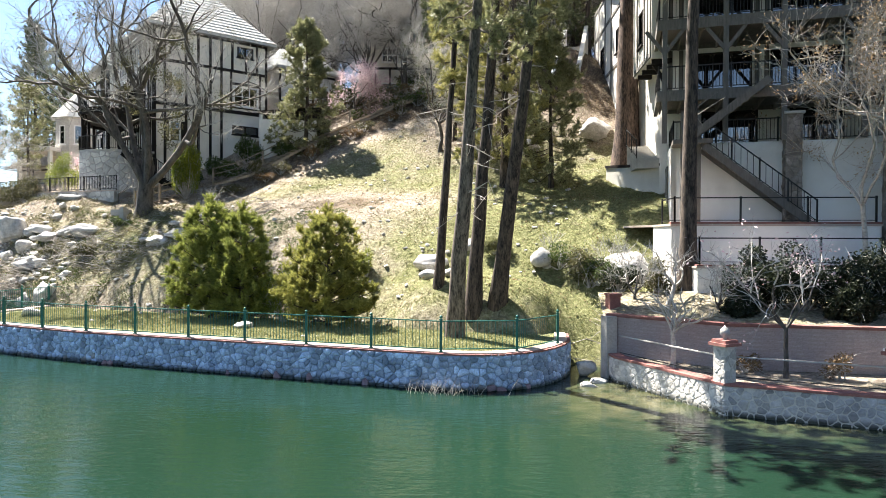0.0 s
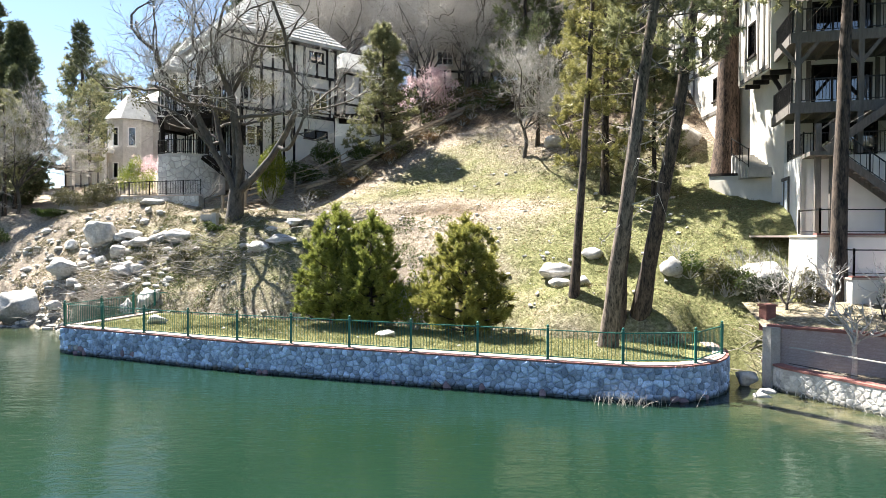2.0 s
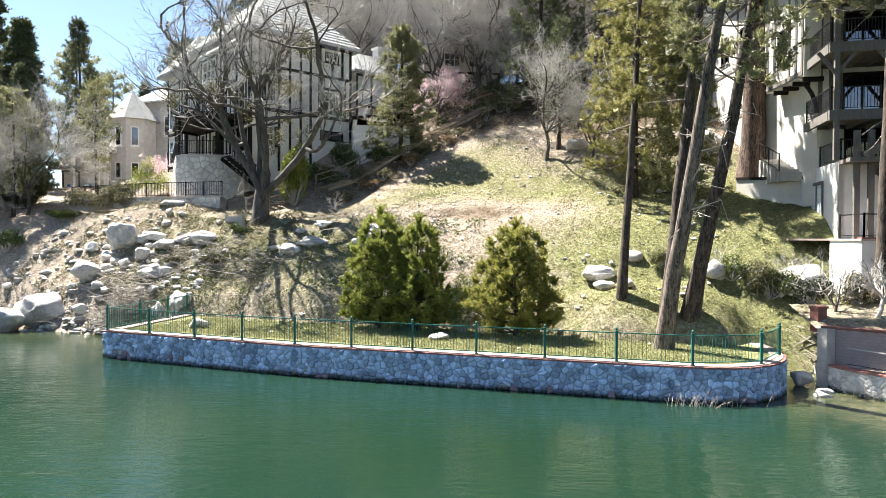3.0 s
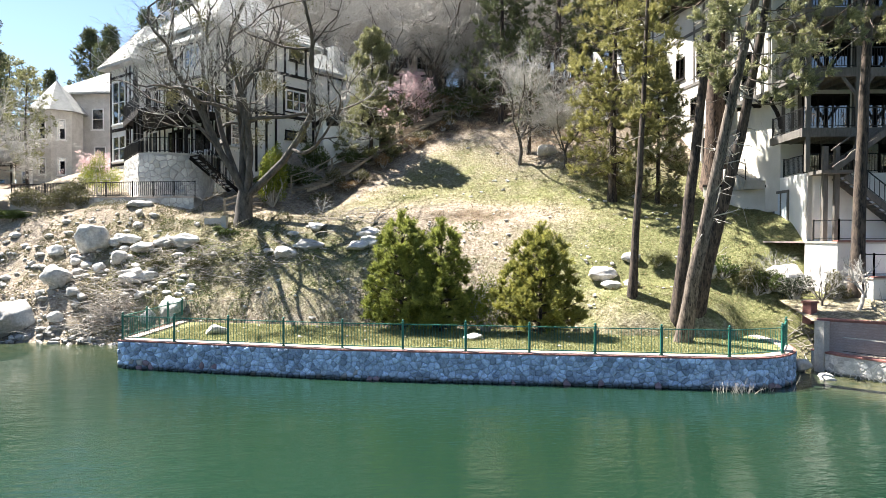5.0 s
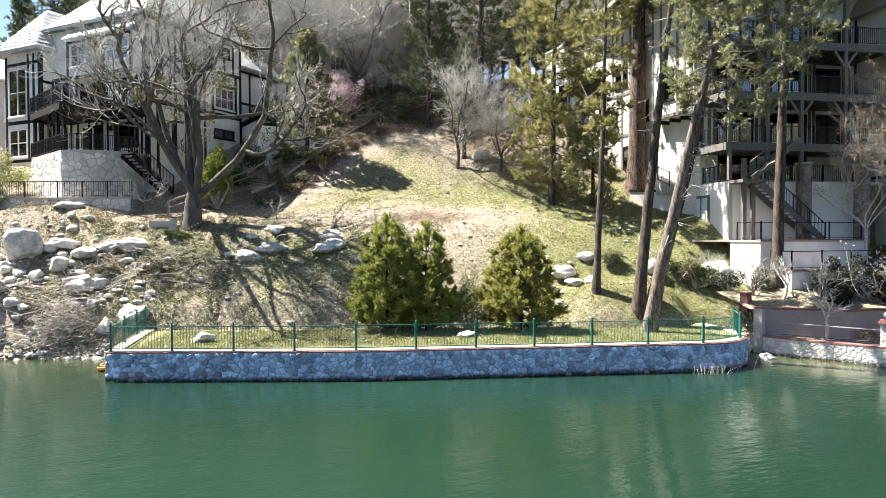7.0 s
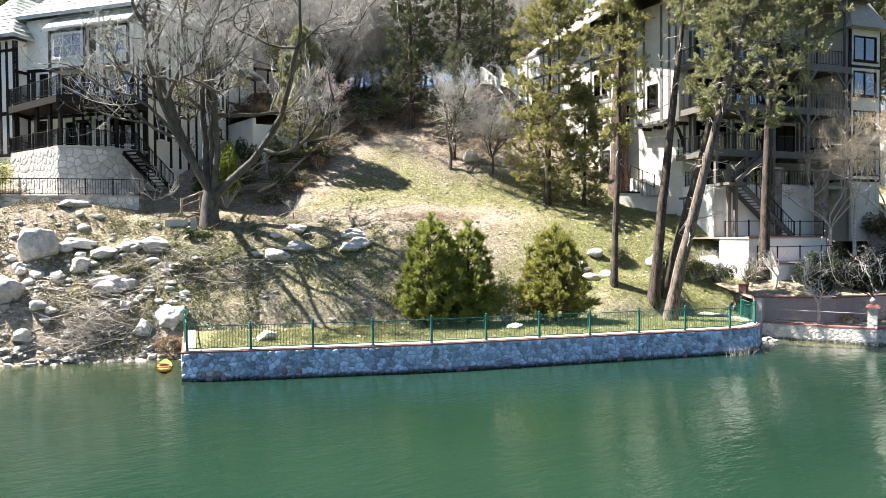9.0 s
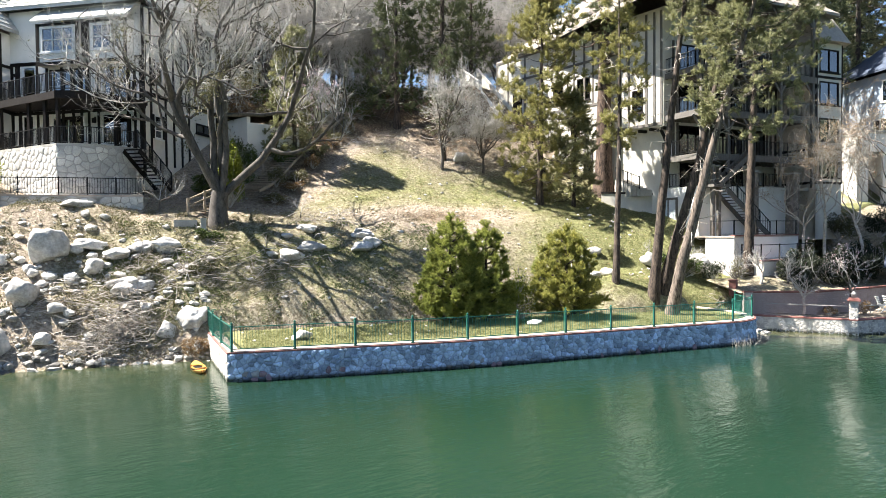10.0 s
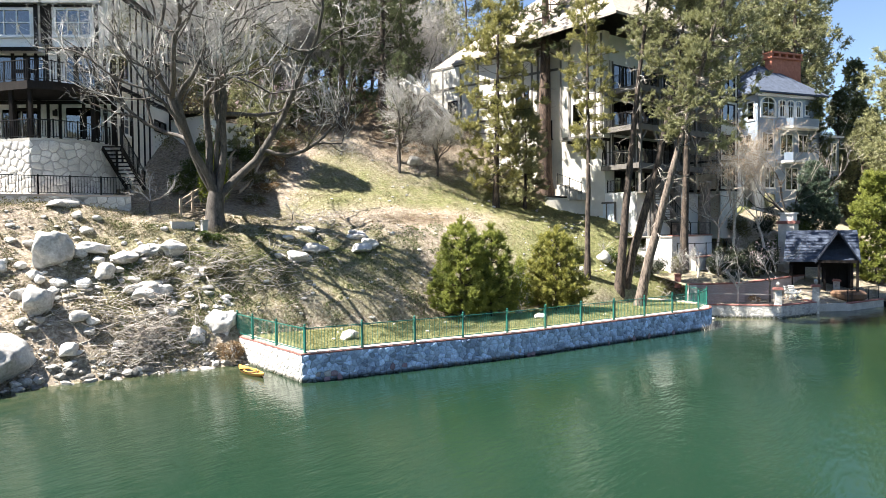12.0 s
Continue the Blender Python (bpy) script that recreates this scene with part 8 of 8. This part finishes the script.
# ---- the small boat drawn up by the wall ----
def kayak():
    k = thing("kayak", "small yellow kayak pulled up against the seawall", "kayak", (-23.0, 32.2, 0.0), 80)
    n, hull, rim = 13, Build(), []
    L = 1.25
    rows = []
    for i in range(n):
        t = -1 + 2 * i / (n - 1)
        w = 0.3 * (1 - abs(t) ** 2.4) + 0.015
        up = 0.1 + 0.1 * t * t
        rows.append([(L * t, w * c, up + (-0.2 + 0.1 * t * t) * s if s > 0 else up) for c, s in ((-1, 0), (-0.85, 0.6), (-0.45, 0.95), (0, 1.0), (0.45, 0.95), (0.85, 0.6), (1, 0))])
    v = [p for r in rows for p in r]
    f = [(i * 7 + j, i * 7 + j + 1, (i + 1) * 7 + j + 1, (i + 1) * 7 + j) for i in range(n - 1) for j in range(6)]
    hull.add(v, f)
    yel = surface("yellow_plastic", (0.42, 0.19, 0.035), (0.60, 0.31, 0.07), 3, 0.45, 0.1, 30)
    part("hull", hull, yel, k, smooth=True)
    deck, stern = Build(), Build()
    for i in range(n - 1):
        t = -1 + 2 * (i + 0.5) / (n - 1)
        a, b, c, d = rows[i][0], rows[i][6], rows[i + 1][6], rows[i + 1][0]
        if abs(t) > 0.5:
            (deck if t < 0 else stern).add([a, b, c, d], [(0, 1, 2, 3)])
    part("deck", deck, yel, k)
    part("deck", stern, yel, k)
    part("cockpit", Build().box(-0.58, 0.58, -0.2, 0.2, -0.02, 0.06), IRON, k)
    part("cockpit_rim", Build().tube([(0.44 * math.cos(a), 0.25 * math.sin(a), 0.13) for a in [2 * math.pi * i / 20 for i in range(21)]], [0.03] * 21, 6), yel, k)


kayak()


# ---- the stone house far to the left ----
STONE_PALE = surface("pale_grey_ashlar", (0.40, 0.385, 0.36), (0.62, 0.60, 0.57), 1.5, 0.9, 0.5, 12)


def stone_house():
    h = thing("stone_house", "pale stone house with a turret, balcony and light shingle roofs", "house", (-38.0, 68.0, 0), -14)
    facade(h, (-2, 0), (9, 0), 7.5, 19.0, STONE_PALE, [(3.2, 4.4, 15.6, 17.6, 1, 2, WHITE), (6.2, 7.4, 15.6, 17.6, 1, 2, WHITE), (3.4, 4.6, 11.8, 14.0, 1, 1, WHITE), (6.2, 7.6, 11.8, 14.0, 2, 1, WHITE)])
    facade(h, (9, 0), (9, 9), 7.5, 19.0, STONE_PALE, [(2, 3.2, 15.6, 17.4, 1, 2, WHITE), (5, 6.2, 15.6, 17.4, 1, 2, WHITE), (2, 3.4, 11.6, 13.6, 1, 2, WHITE)])
    facade(h, (-2, 9), (-2, 0), 7.5, 19.0, STONE_PALE, [(2, 3.2, 15.6, 17.4, 1, 2, WHITE)])
    shell(h, (-2, 9, 0, 9), 10.5, 19.0)
    part("roof", hip_roof(-2.7, 9.7, -0.7, 9.7, 18.9, 22.6), SHINGLE, h)
    tc, tr = (-1.2, -1.6), 2.2
    ring = [(tc[0] + tr * math.cos(a), tc[1] + tr * math.sin(a)) for a in [math.pi * 2 * k / 8 + math.pi / 8 for k in range(8)]]
    for k in range(8):
        a, b = ring[k], ring[(k + 1) % 8]
        ops = [(0.45, 1.2, 14.2, 16.1, 1, 1, WHITE), (0.45, 1.2, 11.0, 12.6, 1, 1, WHITE)] if k in (3, 4, 5, 6) else []
        facade(h, a, b, 7.5, 16.9, STONE_PALE, ops)
    big = [(tc[0] + 2.7 * math.cos(a), tc[1] + 2.7 * math.sin(a), 16.85) for a in [math.pi * 2 * k / 8 + math.pi / 8 for k in range(8)]]
    part("turret_roof", Build().add(big + [(*tc, 20.0)], [(k, (k + 1) % 8, 8) for k in range(8)] + [tuple(range(8))[::-1]]), SHINGLE, h)
    part("finial", Build().tube([(*tc, 19.9), (*tc, 20.4)], [0.08, 0.02], 6), WHITE, h)
    part("balcony", Build().box(-5.9, -1.4, -4.9, -1.2, 13.45, 13.85), STUCCO_WHITE, h)
    facade(h, (-5.6, -1.2), (-3.3, -1.2), 7.5, 13.45, STUCCO, [(0.5, 1.8, 9.2, 11.6, 2, 1, WHITE)])
    railing(h, [(-5.8, -1.3), (-5.8, -4.8), (-1.5, -4.8)], 13.85, 0.95, IRON, 0.18, 1.4)
    for x in (-5.65, -1.7):
        part("column", Build().box(x - 0.15, x + 0.15, -4.75, -4.45, 6.5, 13.45), STUCCO_WHITE, h)
    # lower half-timbered wing
    facade(h, (-12, 0.5), (-7.2, 0.5), 7, 12.6, STUCCO, [(0.6, 1.8, 9.2, 11, 1, 2, WHITE), (2.8, 4.0, 9.2, 11, 1, 2, WHITE)])
    timbering(h, (-12, 0.5), (-7.2, 0.5), [(0, 12.3, 4.8, 12.3), (0, 8.8, 4.8, 8.8), (0.2, 8, 0.2, 12.4), (2.3, 8, 2.3, 12.4), (4.6, 8, 4.6, 12.4)], TIMBER)
    part("roof", hip_roof(-12.6, -6.5, -0.2, 7, 12.5, 15.6, "y"), SHINGLE_TAN, h)
    part("chimney", Build().box(-7.6, -6.6, 2, 3, 12, 17.0).box(-7.75, -6.45, 1.85, 3.15, 17.0, 17.2), STONE_PALE, h)
    return h


stone_house()


# ---- the blue-grey house far to the right ----
def arched(house, x0, x1, z0, z1):
    """A window with a round head: a white moulding, a dark pane."""
    r, m = (x1 - x0) / 2, (x0 + x1) / 2
    arc = [(m + r * math.cos(t), z1 - r * 0.7 + r * 0.7 * math.sin(t)) for t in [math.pi * k / 10 for k in range(11)]]
    out = [(x1, z0)] + arc + [(x0, z0)]
    wide = [(m + (x - m) * (1 + 0.2 / r), z0 - 0.1 + (z - z0) * (1 + 0.2 / (z1 - z0))) for x, z in out]
    n = len(out)
    fr = Build().add([(x, -0.09, z) for x, z in out] + [(x, -0.09, z) for x, z in wide] + [(x, 0.05, z) for x, z in out] + [(x, 0.0, z) for x, z in wide],
                     [(i, (i + 1) % n, (i + 1) % n + n, i + n) for i in range(n)] + [(i + n, (i + 1) % n + n, (i + 1) % n + 3 * n, i + 3 * n) for i in range(n)]
                     + [((i + 1) % n, i, i + 2 * n, (i + 1) % n + 2 * n) for i in range(n)])
    w = part("window", fr, WHITE, house, "white arched window")
    part("pane", Build().add([(x, -0.02, z) for x, z in out] + [(x, 0.0, z) for x, z in out], [tuple(range(n)), tuple(range(n, 2 * n))[::-1]] + [(i, (i + 1) % n, (i + 1) % n + n, i + n) for i in range(n)]), GLASS, w)
    part("bar", Build().box(m - 0.03, m + 0.03, -0.06, -0.025, z0, z1), WHITE, w)


def blue_house():
    h = thing("blue_grey_house", "blue-grey house with arched white windows and a red brick chimney", "house", (42.14, 30.03, 0), -28)
    tile = surface("orange_red_brick", (0.30, 0.10, 0.06), (0.50, 0.20, 0.13), 4, 0.85, 0.4, 40)
    arch = [(0.5, 2.5, 18.5, 20.7), (3.2, 4.1, 18.6, 20.5), (4.5, 5.4, 18.0, 20.5), (5.8, 6.6, 18.6, 20.5)]
    facade(h, (0, 0), (9.6, 0), 8.0, 21.0, BLUE_GREY, [(o[0] + 0.05, o[1] - 0.05, o[2] + 0.02, o[3] - 0.55, 1, 1, WHITE) for o in arch] + [(7.2, 7.8, 18.9, 20.2, 1, 2, WHITE),
           (0.6, 2.4, 14.5, 16.7, 2, 1, WHITE), (3.4, 5.4, 14.2, 16.7, 2, 1, WHITE), (6.2, 7.8, 14.2, 16.7, 2, 1, WHITE), (1.0, 2.6, 10.4, 12.8, 2, 1, WHITE), (4.2, 6.2, 10.2, 12.8, 2, 1, WHITE)])
    for o in arch:
        arched(h, *o)
    facade(h, (0, 8), (0, 0), 8.0, 21.0, BLUE_GREY, [(6.4, 7.5, 18.2, 20.3, 1, 1, WHITE), (5.2, 7.2, 14.4, 16.6, 2, 1, WHITE)])
    facade(h, (9.6, 0), (9.6, 8), 8.0, 21.0, BLUE_GREY)
    facade(h, (9.6, 8), (0, 8), 8.0, 21.0, BLUE_GREY)
    shell(h, (0, 9.6, 0, 8), 10.4, 21.0)
    part("cornice", Build().box(-0.45, 10.0, -0.45, 0.0, 20.85, 21.1), WHITE, h)
    part("roof", hip_roof(-0.7, 10.3, -0.7, 8.7, 21.1, 25.2), SHINGLE_BLUE, h)
    ch = part("chimney", Build().box(5.2, 9.9, 2.9, 3.9, 22.0, 26.2), tile, h, "long red brick chimney stack")
    part("cap", Build().box(5.0, 10.1, 2.7, 4.1, 26.2, 26.4).box(5.0, 10.1, 2.7, 4.1, 26.8, 27.0), tile, ch)
    for k in range(5):
        part("chimney_pier", Build().box(5.1 + k * 1.16, 5.4 + k * 1.16, 2.8, 4.0, 26.4, 26.8), tile, ch)
    for z in (17.4, 13.5):
        bal = part("balcony", Build().prism([(2.9, -0.02), (2.9, -1.0), (3.6, -1.6), (7.6, -1.6), (8.3, -1.0), (8.3, -0.02)], z - 0.25, z), WHITE, h)
        part("parapet", Build().wall((3.6, -1.6), (7.6, -1.6), z + 0.003, z + 0.9, 0.1).wall((2.9, -1.0), (3.6, -1.6), z + 0.003, z + 0.9, 0.1).wall((7.6, -1.6), (8.3, -1.0), z + 0.003, z + 0.9, 0.1), BLUE_GREY, bal)
    # the sunroom wing
    facade(h, (9.62, 0.6), (13.6, 0.6), 6.0, 16.6, BLUE_GREY, [(0.35 + k * 0.86, 1.05 + k * 0.86, 12.7, 16.0, 1, 3, WHITE) for k in range(4)])
    facade(h, (13.6, 0.6), (13.6, 6), 6.0, 16.6, BLUE_GREY, [(0.6, 1.6, 12.7, 16.0, 1, 3, WHITE)])
    # Room darkness comes from the slab's near-black colour.
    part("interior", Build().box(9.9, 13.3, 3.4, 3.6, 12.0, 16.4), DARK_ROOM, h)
    part("wing_roof", Build().add([(9.4, 0.2, 16.6), (14.0, 0.2, 16.6), (14.0, 6.4, 17.6), (9.4, 6.4, 17.6), (9.4, 0.2, 16.85), (14.0, 0.2, 16.85), (14.0, 6.4, 17.85), (9.4, 6.4, 17.85)],
                                  [(3, 2, 1, 0), (4, 5, 6, 7), (0, 1, 5, 4), (1, 2, 6, 5), (2, 3, 7, 6), (3, 0, 4, 7)]), WHITE, h)
    # white porch with an arched way
    part("porch_wall", Build().wall((-7.5, -4.3), (-3.6, -4.3), 5.0, 14.3, 0.35, [(1.1, 2.6, 8.0, 12.6)]).wall((-3.6, -4.3), (-3.6, 0), 5.0, 14.3, 0.35).wall((-7.5, 0), (-7.5, -4.3), 5.0, 14.3, 0.35), STUCCO_WHITE, h)
    part("porch_roof", Build().box(-7.7, -3.4, -4.5, 0.2, 14.31, 14.5), CONCRETE, h)
    return h


blue_house()


# ---- the house at the top of the hill and the white stair wall ----
def hilltop_house():
    h = thing("hilltop_house", "half-timbered gabled house among the trees at the hilltop", "house", (-6.8, 66.0, 0), 5)
    fa, fb = (-3.5, 0), (4.0, 0)
    facade(h, fa, fb, 14, 24.6, STUCCO, [(2.0, 3.6, 22.2, 23.6, 3, 2, WHITE), (4.4, 6.0, 22.2, 23.6, 3, 2, WHITE), (2.0, 3.6, 18.8, 20.2, 2, 2, WHITE)])
    facade(h, (4, 0), (4, 8), 14, 24.6, STUCCO)
    facade(h, (-3.5, 8), (-3.5, 0), 14, 24.6, STUCCO)
    shell(h, (-3.5, 4, 0, 8), 17.5, 24.6)
    timbering(h, fa, fb, [(0, 21.6, 7.5, 21.6, 0.22), (0, 24.4, 7.5, 24.4)] + [(s, 17.5, s, 21.5) for s in (0.1, 1.4, 2.8, 4.2, 5.6, 7.4)], TIMBER)
    part("roof", hip_roof(-4.2, 4.7, -0.7, 8.7, 24.5, 28.5, "y", ends=0.2), SHINGLE, h)
    return h


hilltop_house()
sw = thing("stair_wall", "white stuccoed wall sloping up beside outdoor stairs", "wall", kind="structure")
WALL_A, WALL_B = Vector((6.2, 46.9)), Vector((7.9, 54.2))
side_n = Vector((0.97, -0.23))


def sloped(s0, s1, low0, low1, top0, top1, off, thick):
    """A wall with a raking top between two shares of the stair wall's line."""
    a, b = WALL_A.lerp(WALL_B, s0) + side_n * off, WALL_A.lerp(WALL_B, s1) + side_n * off
    c, d = b + side_n * thick, a + side_n * thick
    v = [(*a, low0), (*b, low1), (*c, low1), (*d, low0), (*a, top0), (*b, top1), (*c, top1), (*d, top0)]
    return Build().add(v, [(0, 3, 2, 1), (4, 5, 6, 7), (0, 1, 5, 4), (1, 2, 6, 5), (2, 3, 7, 6), (3, 0, 4, 7)])


part("wall", sloped(0, 0.45, 13.6, 16.0, 16.1, 18.6, 0, 0.3), STUCCO_WHITE, sw)
part("wall", sloped(0.452, 1.0, 16.0, 18.0, 19.3, 21.4, 0.02, 0.34), STUCCO_WHITE, sw)
part("outer_wall", sloped(0.1, 1.0, 14.0, 18.0, 16.6, 21.6, 1.7, 0.3), STUCCO_B, sw)
for k in range(18):
    p = WALL_A.lerp(WALL_B, (k + 0.5) / 18) + side_n * 1.0
    part("step", Build().box(-0.69, 0.69, -0.24, 0.24, -1.2, 0.0), CONCRETE, sw, at=pose(p.x, p.y, 15.3 + 0.27 * k, 0, 0, -13))
